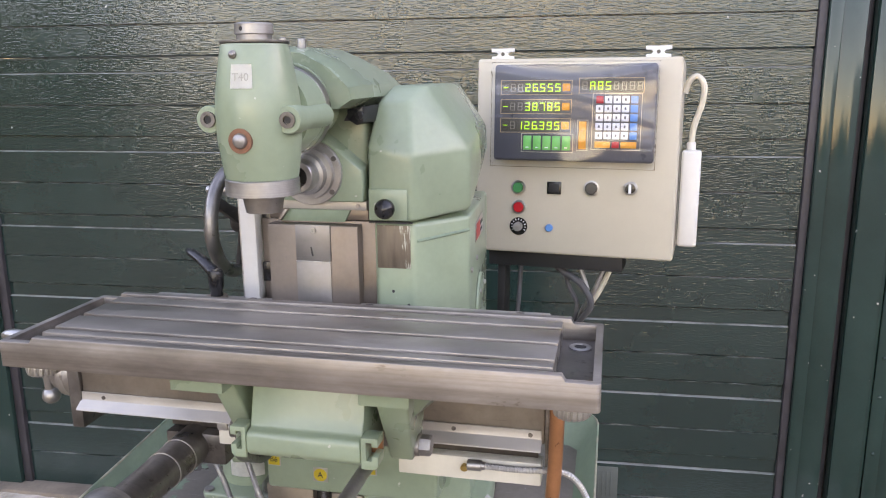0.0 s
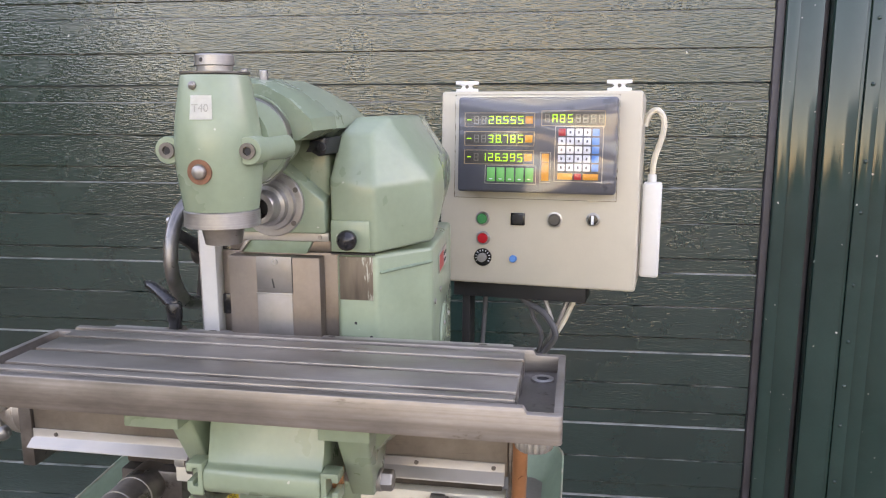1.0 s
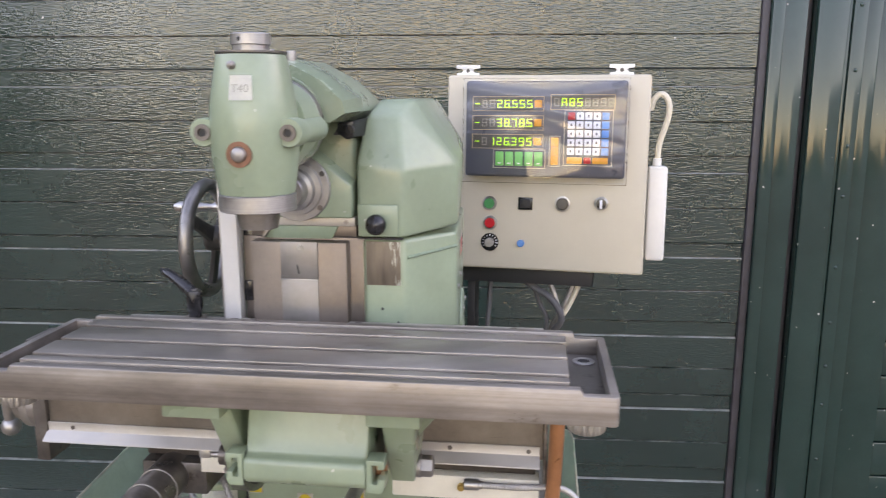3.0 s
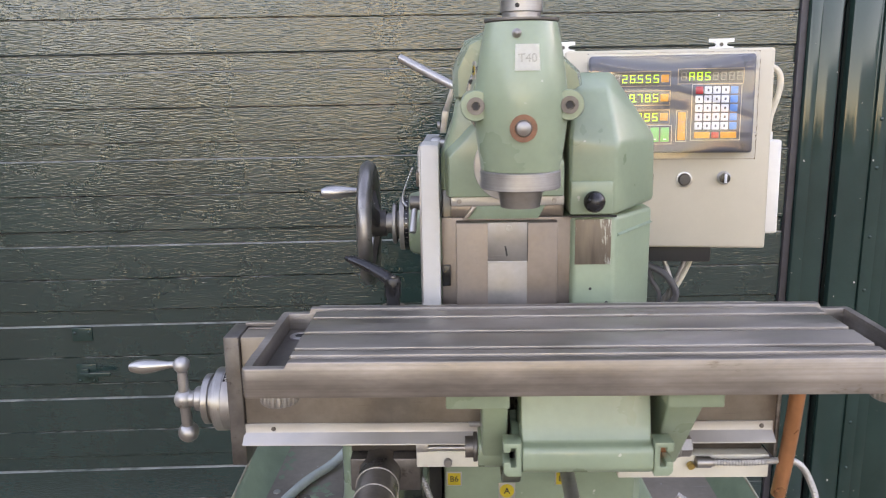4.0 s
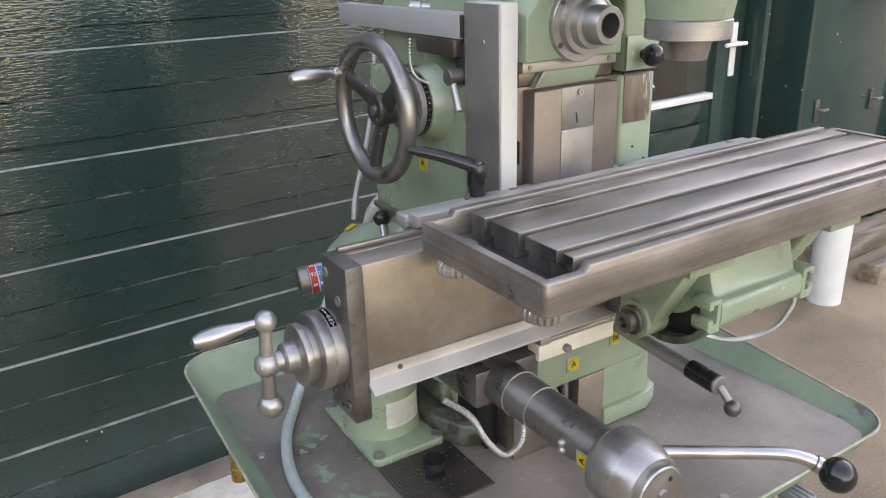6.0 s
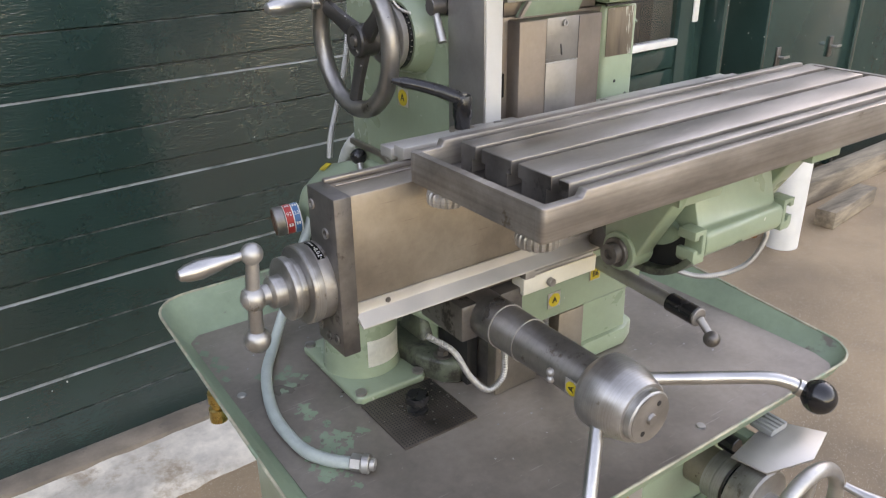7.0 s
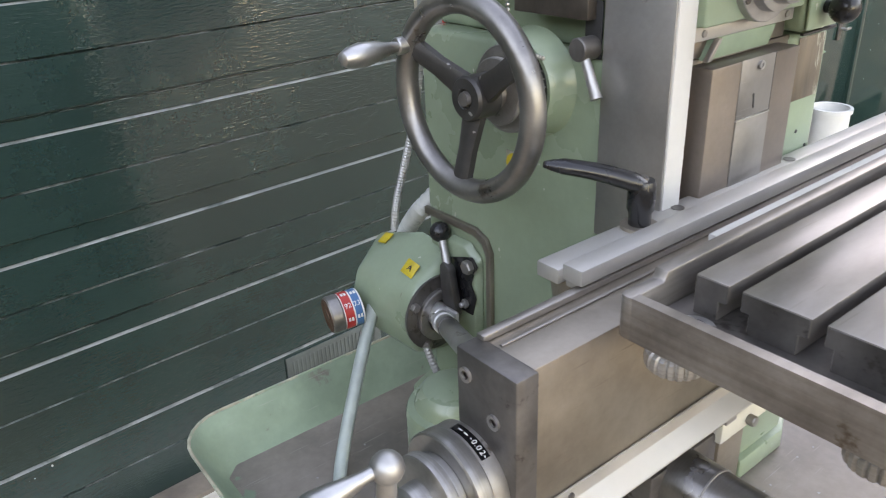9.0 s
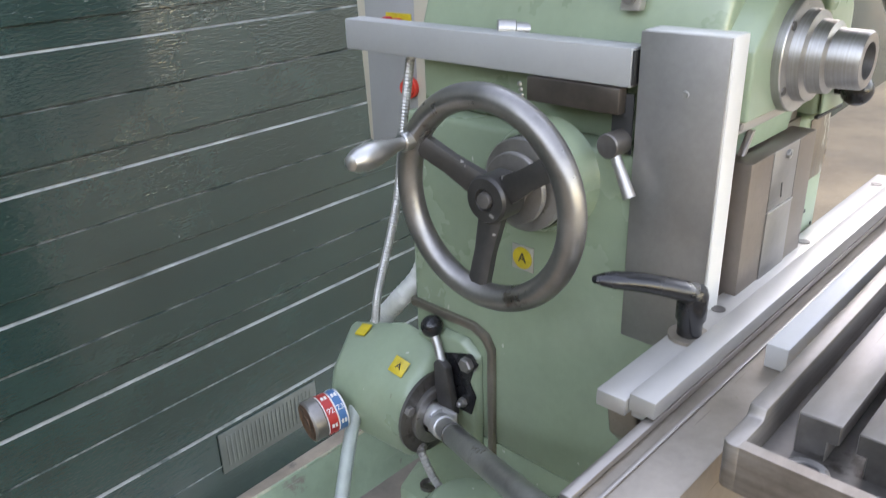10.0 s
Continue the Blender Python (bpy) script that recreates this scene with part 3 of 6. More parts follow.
post("trim_12", 3.384, 3.43, -0.02, 0.06, FRAME)
post("wall_east", 3.431, 9.0, -0.01, 0.25, FRAME, 3.4)
solo("wall_recess_top", wbox(2.131, 3.43, 0.06, 0.25, 2.1405, 3.4), FRAME, "plain dark green wall band", "wall", kind="structure")

# far side of the yard: far trees seen only as reflections, plus unseen tall trees and a hedge
CLUMP = [(math.cos(k * 2.4) * math.sqrt(1 - h * h), math.sin(k * 2.4) * math.sqrt(1 - h * h), h) for k, h in enumerate(1 - 2 * (n + 0.5) / 14 for n in range(14))]
clump_bm = bm_new()
for p in CLUMP:
    clump_bm.verts.new(p)
bmesh.ops.convex_hull(clump_bm, input=clump_bm.verts)
clump_bm.verts.index_update()
CLUMP_V = np.array([v.co[:] for v in clump_bm.verts])
CLUMP_F = [tuple(v.index for v in f.verts) for f in clump_bm.faces]
clump_bm.free()


def foliage(name, spots, label, category):
    """Many small uneven clumps in one mesh; spots: (x, y, z, radius)."""
    rf = np.random.RandomState(9)
    verts, faces = [], []
    for k, (x, y, z, r) in enumerate(spots):
        turn = np.array(Euler(rf.rand(3) * 6).to_matrix())
        pts = (CLUMP_V * (0.7 + 0.6 * rf.rand(len(CLUMP_V), 1))) @ turn.T * r * (1, 1, 0.8) + (x, y, z)
        faces += [tuple(q + len(verts) for q in f) for f in CLUMP_F]
        verts += pts.tolist()
    me = bpy.data.meshes.new(name)
    me.from_pydata(verts, [], faces)
    me.materials.append(TREES)
    return tagged(new(name, me), label, category, kind="stuff")


rt = random.Random(9)


def ring_spots(n, a0, a1, top, low, high):
    out = []
    for k in range(n):
        a, r = rt.uniform(a0, a1), rt.uniform(44, 53)
        out.append((r * math.cos(a), r * math.sin(a), rt.random() ** 1.6 * top(a), rt.uniform(low, high)))
    return out


foliage("far_trees", ring_spots(1700, -4.2, 1.0, lambda a: 2.4 + 1.4 * math.sin(a * 9.0), 0.6, 1.2) + ring_spots(500, -2.50, -2.06, lambda a: 4.5, 0.8, 1.6), "dark row of far trees across the yard", "trees")
# added, out of view: these trees block the bright low sky at the right
foliage("unseen_tall_trees", ring_spots(1100, -0.62, 0.75, lambda a: 12.0 + 2.0 * math.sin(a * 13), 0.8, 2.0), "unseen tall dark trees added to mask the low sky glow", "trees")
# added, out of view: this hedge cuts sky light from the left
foliage("hedge", [(rt.uniform(-10.6, -8.6), rt.uniform(-11, 3.2), rt.uniform(0.1, 3.8), rt.uniform(0.4, 0.8)) for k in range(850)], "unseen tall dark hedge added to darken the machine's left side", "hedge")

solo("far_building", moved(join(box(-9, 9, -3, 3, GROUND_Z, 5.2, 0.05), prism([(-3.4, 5.2), (3.4, 5.2), (0, 7.4)], "x", -9.3, 9.3, 0.03)), Matrix.Translation((29, -28, 0)) @ Matrix.Rotation(radians(45), 4, "Z")), PALE_WALL, "pale rendered building across the yard", "building")

# ---- milling machine ----
mill = thing("milling_machine", (-0.42, 1.15, GROUND_Z), "sage green universal milling machine with bare steel table", "milling machine")

# base cabinet and tray
part("base", box(-0.735, -0.14, 0.90, 1.42, GROUND_Z, 0.7205, 0.008, 3), GREEN, mill)
part("base_ledge", box(-0.60, -0.13, 0.87, 0.8995, 0.52, 0.545, 0.004), GREEN_FLAT, mill)
sw = part("switch_plate", box(-0.46, -0.36, 0.896, 0.8995, 0.60, 0.70, 0.002), ALU, mill, "pale switch plate under the tray")
part("switch_knob", cyl((-0.425, 0.8955, 0.655), (-0.425, 0.875, 0.655), 0.011), BRASS, sw)
part("switch_knob", cyl((-0.395, 0.8955, 0.676), (-0.395, 0.887, 0.676), 0.005), RED, sw)
TX0, TX1, TY0, TY1, TZ = -0.830, 0.03, 0.82, 1.545, 0.733


def tray_shell():
    """Folded sheet tray with a high rim at the back and sides and a low one in front."""
    bm = bm_new()
    lip = 0.062

    def ring(inset, zf, zb, rad):
        pts = []
        for cx, cy, a0, z in ((TX1 - rad, TY1 - rad, 0, zb), (TX0 + rad, TY1 - rad, 90, zb), (TX0 + rad, TY0 + rad, 180, zf), (TX1 - rad, TY0 + rad, 270, zf)):
            for k in range(7):
                a = radians(a0 + 15 * k)
                pts.append((cx + (rad - inset) * math.cos(a), cy + (rad - inset * (0.3 if a0 >= 180 else 1)) * math.sin(a), z))
        return pts
    rings = [ring(0.045, TZ - 0.004, TZ - 0.004, 0.06), ring(0.030, TZ, TZ + 0.005, 0.06), ring(0.002, TZ + 0.018, TZ + lip, 0.06), ring(0.0, TZ + 0.019, TZ + lip + 0.001, 0.06), ring(-0.003, TZ + 0.018, TZ + lip, 0.06), ring(0.027, TZ - 0.003, TZ, 0.06), ring(0.045, TZ - 0.012, TZ - 0.012, 0.06)]
    vs = [[bm.verts.new(p) for p in r] for r in rings]
    for a, b in zip(vs, vs[1:]):
        for i in range(len(a)):
            j = (i + 1) % len(a)
            bm.faces.new((a[i], a[j], b[j], b[i]))
    bm.faces.new(vs[-1])
    bmesh.ops.recalc_face_normals(bm, faces=bm.faces)
    return bm


def rim_line():
    pts, rad = [], 0.06
    for cx, cy, a0, z in ((TX1 - rad, TY1 - rad, 0, TZ + 0.063), (TX0 + rad, TY1 - rad, 90, TZ + 0.063), (TX0 + rad, TY0 + rad, 180, TZ + 0.019), (TX1 - rad, TY0 + rad, 270, TZ + 0.019)):
        for k in range(7):
            q = radians(a0 + 15 * k)
            pts.append((cx + (rad + 0.0008) * math.cos(q), cy + (rad + 0.0008) * math.sin(q), z))
    return pts + [pts[0]]


tray = part("chip_tray", tray_shell(), GREEN_FLAT, mill, "worn green sheet steel chip tray", sharp=50)
part("tray_floor", prism([(TX0 + 0.034, TY0 + 0.055), (TX0 + 0.042, TY0 + 0.025), (TX0 + 0.06, TY0 + 0.0105), (TX1 - 0.06, TY0 + 0.0105), (TX1 - 0.042, TY0 + 0.025), (TX1 - 0.034, TY0 + 0.055), (TX1 - 0.034, TY1 - 0.06), (TX1 - 0.06, TY1 - 0.034), (TX0 + 0.06, TY1 - 0.034), (TX0 + 0.034, TY1 - 0.06)], "z", TZ - 0.0035, TZ + 0.0003, 0.0), TRAY, tray, "oily scuffed tray floor with paint remnants")
part("rim_edge", tube(rim_line(), 0.0022, 8, 1), RIM_WORN, tray, "worn pale edge of the tray rim")
rp = random.Random(31)
bm = bm_new()
for cx, cy, sx, sy, n in ((-0.721, 1.127, 0.016, 0.020, 34), (-0.752, 1.077, 0.010, 0.016, 22), (-0.716, 1.32, 0.018, 0.02, 20), (-0.10, 1.22, 0.02, 0.012, 22), (-0.722, 1.21, 0.006, 0.02, 10), (-0.40, 0.95, 0.02, 0.01, 8), (-0.79, 1.40, 0.01, 0.03, 16)):
    for i in range(n):
        x, y, w, q0 = rp.gauss(cx, sx), rp.gauss(cy, sy), rp.uniform(0.0015, 0.0105), rp.random() * 6.3
        x = min(max(x, TX0 + 0.045), TX1 - 0.045)
        k = 13
        vs = [bm.verts.new((x + w * rp.uniform(0.25, 1.35) * math.cos(q0 + 6.283 * j / k), y + w * rp.uniform(0.25, 1.35) * math.sin(q0 + 6.283 * j / k), TZ + 0.0005 + 0.000012 * (i % 20))) for j in range(k)]
        bm.faces.new(vs)
tagged(part("paint_remnant", bm, GREEN_FLAT, tray, "flaked remnants of green paint"), kind="stuff")
for x, y in ((-0.30, 0.86), (-0.62, 0.87), (-0.05, 1.25), (-0.78, 1.3)):
    part("screw", lathe([(0, 0), (0.007, 0), (0.006, 0.0025), (0, 0.003)], (x, y, TZ + 0.0004), (0, 0, 1), 16), STEEL_TURNED, tray)
drain = part("drain_tap", lathe([(0, 0), (0.008, 0), (0.008, 0.03), (0.013, 0.032), (0.013, 0.05), (0.010, 0.052), (0.010, 0.06), (0.014, 0.062), (0.014, 0.085), (0, 0.085)], (-0.79, 1.40, 0.72), (0, 0, -1), 24), BRASS, tray, "brass drain fitting")
mesh_plate = part("strainer", box(-0.653, -0.534, 1.054, 1.1712, TZ + 0.0006, TZ + 0.0035, 0.0005), GUIDE, tray, "square dark perforated strainer plate")
bm = bm_new()
for i in range(25):
    for k in range(25):
        x, y = -0.650 + 0.0046 * i, 1.0565 + 0.00455 * k
        vs = [bm.verts.new((x + dx, y + dy, TZ + 0.0042 + dz)) for dx, dy, dz in ((0, 0, 0), (0.0021, 0, 0), (0.0021, 0.0021, 0), (0, 0.0021, 0))]
        bm.faces.new(vs)
tagged(part("perforation", bm, BLACK_MATT, mesh_plate), kind="stuff")
part("strainer_knob", lathe([(0, 0), (0.0155, 0), (0.0155, 0.005), (0.010, 0.008), (0.010, 0.014), (0.0175, 0.017), (0.0165, 0.026), (0, 0.027)], (-0.594, 1.115, TZ + 0.004), (0, 0, 1), 8), BLACK, mesh_plate, "black star knob on the strainer")

bm = bm_new()
rc = random.Random(12)
for i in range(130):
    near = i % 3 == 0
    x, y = (rc.gauss(-0.585, 0.03), rc.gauss(1.12, 0.03)) if near else (rc.uniform(-0.77, -0.05), rc.uniform(0.88, 1.45))
    z = TZ + (0.0050 if -0.653 < x < -0.529 and 1.057 < y < 1.183 else 0.0012)
    q, w = rc.random() * 6.3, rc.uniform(0.0006, 0.0022)
    vs = [bm.verts.new((x + w * rc.uniform(0.6, 1.6) * math.cos(q + k * 1.57), y + w * rc.uniform(0.6, 1.4) * math.sin(q + k * 1.57), z + rc.uniform(0, 0.0012))) for k in range(4)]
    bm.faces.new(vs)
bmesh.ops.solidify(bm, geom=bm.faces[:], thickness=0.0003)
solo("metal_chips", bm, CHROME, "tiny bright metal chips scattered in the tray", "chips", kind="stuff")

# pedestal on a square foot
ped = part("pedestal", join(prism([(-0.656, 1.180), (-0.648, 1.172), (-0.545, 1.172), (-0.537, 1.180), (-0.537, 1.349), (-0.545, 1.357), (-0.648, 1.357), (-0.656, 1.349)], "z", TZ + 0.0006, TZ + 0.014, 0.004, 3), lathe([(0.059, 0), (0.0585, 0.004), (0.0572, 0.010), (0.0565, 0.020), (0.0565, 0.128), (0.0545, 0.134), (0.0465, 0.137), (0.0435, 0.148), (0.036, 0.156), (0.020, 0.160), (0, 0.161)], (-0.5965, 1.266, TZ + 0.013), (0, 0, 1), 48)), GREEN, mill)
for x, y in ((-0.645, 1.183), (-0.548, 1.183), (-0.645, 1.346), (-0.548, 1.346)):
    part("bolt", join(lathe([(0, 0), (0.0085, 0), (0.0085, 0.004), (0, 0.0045)], (x, y, TZ + 0.014), (0, 0, 1), 20), box(x - 0.007, x + 0.007, y - 0.001, y + 0.001, TZ + 0.0178, TZ + 0.0188, 0)), STEEL_GREY, ped)
bm = bm_new()
ring = []
for i in range(9):
    a = radians(-109 + 8.0 * i)
    ring.append([(-0.5965 + 0.0571 * math.cos(a), 1.266 + 0.0571 * math.sin(a), z) for z in (0.764, 0.808)])
vs = [[bm.verts.new(p) for p in r] for r in ring]
for a, b in zip(vs, vs[1:]):
    bm.faces.new((a[0], b[0], b[1], a[1]))
bmesh.ops.solidify(bm, geom=bm.faces[:], thickness=0.0008)
part("label", bm, PAPER, ped, "blank pale label")

cast = part("foot_casting", join(prism([(-0.499, 1.300), (-0.530, 1.290), (-0.548, 1.235), (-0.545, 1.190), (-0.527, 1.150), (-0.505, 1.135), (-0.488, 1.140), (-0.484, 1.300)], "z", TZ + 0.001, 0.772, 0.006, 3), hull([(-0.499, 1.290, 0.772), (-0.520, 1.280, 0.772), (-0.520, 1.215, 0.772), (-0.499, 1.205, 0.772), (-0.499, 1.275, 0.815), (-0.508, 1.270, 0.815), (-0.508, 1.235, 0.815), (-0.499, 1.230, 0.815)], 0.005)), OILY_GREEN, mill, "oil-stained green foot casting")
part("foot_nut", join(lathe([(0, 0), (0.014, 0), (0.014, 0.002), (0, 0.002)], (-0.514, 1.166, 0.7722), (0, 0, 1), 24), lathe([(0, 0), (0.0095, 0), (0.0095, 0.008), (0.006, 0.008), (0.006, 0.014), (0, 0.015)], (-0.514, 1.166, 0.7742), (0, 0, 1), 6)), STEEL_DARK, cast, "dark oily nut and washer")
# a black box stands in for the shadow inside this hollow
part("cavity_shade", box(-0.4990, -0.4800, 1.125, 1.199, TZ + 0.001, 0.8945, 0.001), BLACK_MATT, mill, "black block standing in for the shaded hollow behind the foot casting")
part("side_bracket", hull([(-0.585, 1.225, 0.862), (-0.500, 1.225, 0.862), (-0.500, 1.105, 0.855), (-0.548, 1.095, 0.855), (-0.585, 1.225, 0.874), (-0.500, 1.225, 0.874), (-0.500, 1.105, 0.867), (-0.548, 1.095, 0.867)], 0.004), GREEN, mill, "green casting web under the slide")

# knee and its foot
knee = part("knee", join(box(-0.475, -0.20, 1.07, 1.20, 0.835, 0.955, 0.006, 3), hull([(-0.319, 1.08, 0.74), (-0.215, 1.08, 0.74), (-0.215, 1.2, 0.74), (-0.319, 1.2, 0.74), (-0.319, 1.075, 0.84), (-0.225, 1.075, 0.84), (-0.225, 1.2, 0.84), (-0.319, 1.2, 0.84)], 0.004)), GREEN, mill)
part("knee_core", box(-0.478, -0.3195, 1.10, 1.25, 0.735, 0.8345, 0.006), STEEL_DARK, knee, "dark oily core of the knee")
part("foot", prism([(-0.318, 1.07), (-0.225, 1.07), (-0.195, 1.085), (-0.185, 1.12), (-0.185, 1.2), (-0.318, 1.2)], "z", TZ + 0.0006, 0.765, 0.005), GREEN, knee)
part("foot_bolt", lathe([(0.013, 0), (0.013, 0.003), (0.009, 0.004), (0.009, 0.012), (0.005, 0.012), (0.005, 0.006), (0, 0.006)], (-0.208, 1.118, 0.765), (0, 0, 1), 20), STEEL_TURNED, knee)
part("guide_plate", box(-0.482, -0.403, 1.080, 1.0995, TZ + 0.001, 0.8345, 0.002), STEEL_WARM, knee, "bare steel guide plate")
part("guide_plate", box(-0.370, -0.3195, 1.072, 1.0995, TZ + 0.001, 0.8345, 0.002), STEEL_WARM, knee, "bare steel guide plate")
part("slot", box(-0.4025, -0.3705, 1.094, 1.0995, TZ + 0.001, 0.8345, 0.001), BLACK_MATT, knee, "dark opening round the lift screw")
part("lift_screw", tube([(-0.386, 1.086, 0.735), (-0.386, 1.086, 0.8345)], 0.007, 14, 2, ribs=0.2, pitch=0.004), STEEL_DARK, knee)


def tag_plate(name, text, p, x, y, w, h, parent, bare=False):
    m = facing(p, x, y)
    pl = part(name, moved(box(-w / 2, w / 2, -h / 2, h / 2, 0, 0.0012, 0.0004), m), YELLOW if bare else ALU, parent, "small plain yellow tag" if bare else "small metal tag with a yellow field")
    if not bare:
        part("field", moved(lathe([(0, 0), (w * 0.44, 0), (w * 0.44, 0.0006), (0, 0.0006)], (0, 0, 0.00125), (0, 0, 1), 24) if text == "A" else box(-w * 0.42, w * 0.42, -h * 0.42, h * 0.42, 0.00125, 0.0018, 0), m), YELLOW, pl)
    part("lettering", letters(text, h * 0.55, m @ Matrix.Translation((0, 0, 0.0022))), INK, pl)
    return pl


tag_plate("lubrication_tag", "B6", (-0.461, 1.0698, 0.885), (1, 0, 0), (0, 0, 1), 0.022, 0.022, knee)
tag_plate("lubrication_tag", "A", (-0.385, 1.0698, 0.866), (1, 0, 0), (0, 0, 1), 0.024, 0.024, knee)
tag_plate("lubrication_tag", "B6", (-0.305, 1.0698, 0.885), (1, 0, 0), (0, 0, 1), 0.022, 0.022, knee)

# column
col_plan = [(-0.50, 1.107), (-0.297, 1.107), (-0.2925, 1.095), (-0.235, 1.095), (-0.168, 1.172), (-0.183, 1.43), (-0.50, 1.43)]
column = part("column", join(prism(col_plan, "z", 0.895, 1.262, 0.006, 3), prism([(-0.50, 1.20), (-0.30, 1.20), (-0.30, 1.107), (-0.235, 1.095), (-0.168, 1.172), (-0.183, 1.43), (-0.50, 1.43)], "z", TZ + 0.001, 0.8965, 0.004, 2), prism([(-0.515, 1.30), (-0.475, 1.22), (-0.14, 1.17), (-0.15, 1.45), (-0.515, 1.45)], "z", TZ + 0.0006, 0.785, 0.008, 3)), GREEN, mill)
part("column_guide", box(-0.474, -0.2935, 1.103, 1.1085, 0.96, 1.2615, 0.001), PLATE, column, "bare steel column guideway")
fp = part("front_plate", box(-0.454, -0.3155, 1.080, 1.1035, 0.99, 1.2577, 0.0015), PLATE, column, "brownish ground steel front plate with a slot")
part("inset_plate", box(-0.411, -0.3575, 1.0793, 1.0803, 1.2047, 1.2582, 0.0004), PLATE_PALE, fp, "paler steel inset plate")
part("inset_plate", box(-0.411, -0.3575, 1.0786, 1.0803, 1.02, 1.2030, 0.0004), PLATE_PALE, fp, "bright lower inset plate")
part("ledge", box(-0.411, -0.3575, 1.0781, 1.0800, 1.2031, 1.2045, 0.0003), CHROME, fp)
part("slot", moved(box(-0.0012, 0.0012, 1.0788, 1.0792, -0.007, 0.007, 0.0002), Matrix.Translation((-0.386, 0, 1.2185)) @ Matrix.Rotation(radians(-10), 4, "Y")), INK, fp)
part("edge_gap", box(-0.3574, -0.3562, 1.0795, 1.0799, 1.2047, 1.2575, 0), INK, fp)
part("screw", lathe([(0, 0), (0.004, 0), (0.004, 0.0025), (0.002, 0.0025), (0.002, 0.001), (0, 0.001)], (-0.382, 1.0792, 1.2505), (0, -1, 0), 20), CHROME, fp)
part("bare_patch", box(-0.2905, -0.241, 1.0938, 1.0948, 1.195, 1.2585, 0.0004), WORN, column, "bare patch of scraped paint")
shelf = part("spindle_shelf", prism([(-0.4605, 1.2785), (-0.4605, 1.2915), (-0.3057, 1.2915), (-0.3057, 1.2785)], "y", 1.096, 1.125, 0.0015), ALU, column, "bright strip below the spindle")
for x in (-0.449, -0.319):
    part("screw", lathe([(0, 0), (0.0035, 0), (0.003, 0.0012), (0, 0.0012)], (x, 1.0957, 1.285), (0, -1, 0), 16), STEEL_GREY, shelf)
part("wedge_seat", box(-0.4605, -0.3057, 1.1035, 1.125, 1.2622, 1.2784, 0.001), PLATE, column)
part("wedge", prism([(-0.442, 1.2600), (-0.430, 1.2783), (-0.331, 1.2783), (-0.341, 1.2600)], "y", 1.098, 1.125, 0.001), GREEN_FLAT, column)
part("wedge_edge", prism([(-0.445, 1.2600), (-0.439, 1.2600), (-0.425, 1.2783), (-0.431, 1.2783)], "y", 1.092, 1.0978, 0.001), STEEL, column)
tag_plate("lubrication_tag", "A", (-0.5008, 1.272, 1.138), (0, -1, 0), (0, 0, 1), 0.026, 0.026, column)

def side_pose(y, z, off=0.0005):
    """A pose on the column's flank, its x along the flank and its y up."""
    return facing((-0.168 - 0.0581 * (y - 1.172) + off, y, z), (-0.0581, 1, 0), (0, 0, 1))


em = part("maker_plate", moved(box(-0.05, 0.05, -0.016, 0.016, 0, 0.0012, 0.0004), side_pose(1.29, 1.222)), ALU, column, "worn red and pale maker plate")
part("red_field", moved(box(-0.046, 0.004, -0.013, 0.013, 0.0013, 0.0017, 0), side_pose(1.29, 1.222)), RED_PLATE, em)
part("pale_bar", moved(join(box(0.010, 0.044, 0.002, 0.008, 0.0013, 0.0017, 0), box(0.010, 0.038, -0.009, -0.004, 0.0013, 0.0017, 0)), side_pose(1.29, 1.222)), INK, em)
ac = part("access_cover", moved(lathe([(0, 0), (0.056, 0), (0.057, 0.001), (0.056, 0.004), (0.05, 0.0055), (0, 0.0055)], (0, 0, 0), (0, 0, 1), 48), side_pose(1.30, 1.085)), GREEN, column, "round green access cover")
for k in range(4):
    q = radians(45 + 90 * k)
    part("screw", moved(lathe([(0, 0), (0.0042, 0), (0.0038, 0.002), (0, 0.0024)], (0.045 * math.cos(q), 0.045 * math.sin(q), 0.0056), (0, 0, 1), 14), side_pose(1.30, 1.085)), STEEL_GREY, ac)
for y, z in ((1.26, 1.176), (1.19, 1.173)):
    part("flank_screw", moved(lathe([(0, 0), (0.0048, 0), (0.0042, 0.002), (0, 0.0024)], (0, 0, 0), (0, 0, 1), 14), side_pose(y, z)), STEEL_GREY, column)
part("drip_lip", hull([(-0.232, 1.0985, z) for z in (1.233, 1.238)] + [(-0.2285, 1.0965, 1.2355)] + [(-0.170, 1.170, z) for z in (1.238, 1.243)] + [(-0.1665, 1.168, 1.2405)], 0.0004), GREEN_FLAT, column)
for x, z in ((-0.268, 1.16), (-0.272, 1.10), (-0.245, 1.14)):
    part("small_hole", cyl((x, 1.0952, z), (x, 1.0944, z), 0.0022, seg=10, bev=0.0002), INK, column)

# upper body, overarm and motor hood
ub = [(-0.474, 1.262), (-0.306, 1.262), (-0.306, 1.410), (-0.318, 1.4262), (-0.452, 1.4262), (-0.458, 1.388), (-0.474, 1.345)]
upper = part("spindle_housing", join(prism(ub, "y", 1.108, 1.43, 0.008, 3), hull([(x, y, z) for y, g in ((1.086, 0.0), (1.112, 0.007)) for x, z in ((-0.462 - g, 1.2918), (-0.3075 + g * 0.2, 1.2918), (-0.3075 + g * 0.2, 1.337 + g), (-0.370 + g * 0.5, 1.387 + g), (-0.422 - g * 0.5, 1.389 + g), (-0.462 - g, 1.346 + g))], 0.0025)), GREEN, mill)
arm_poly = [(-0.456, 1.4265), (-0.312, 1.4265), (-0.290, 1.440), (-0.294, 1.457), (-0.325, 1.486), (-0.365, 1.507), (-0.408, 1.511), (-0.440, 1.496), (-0.456, 1.462)]
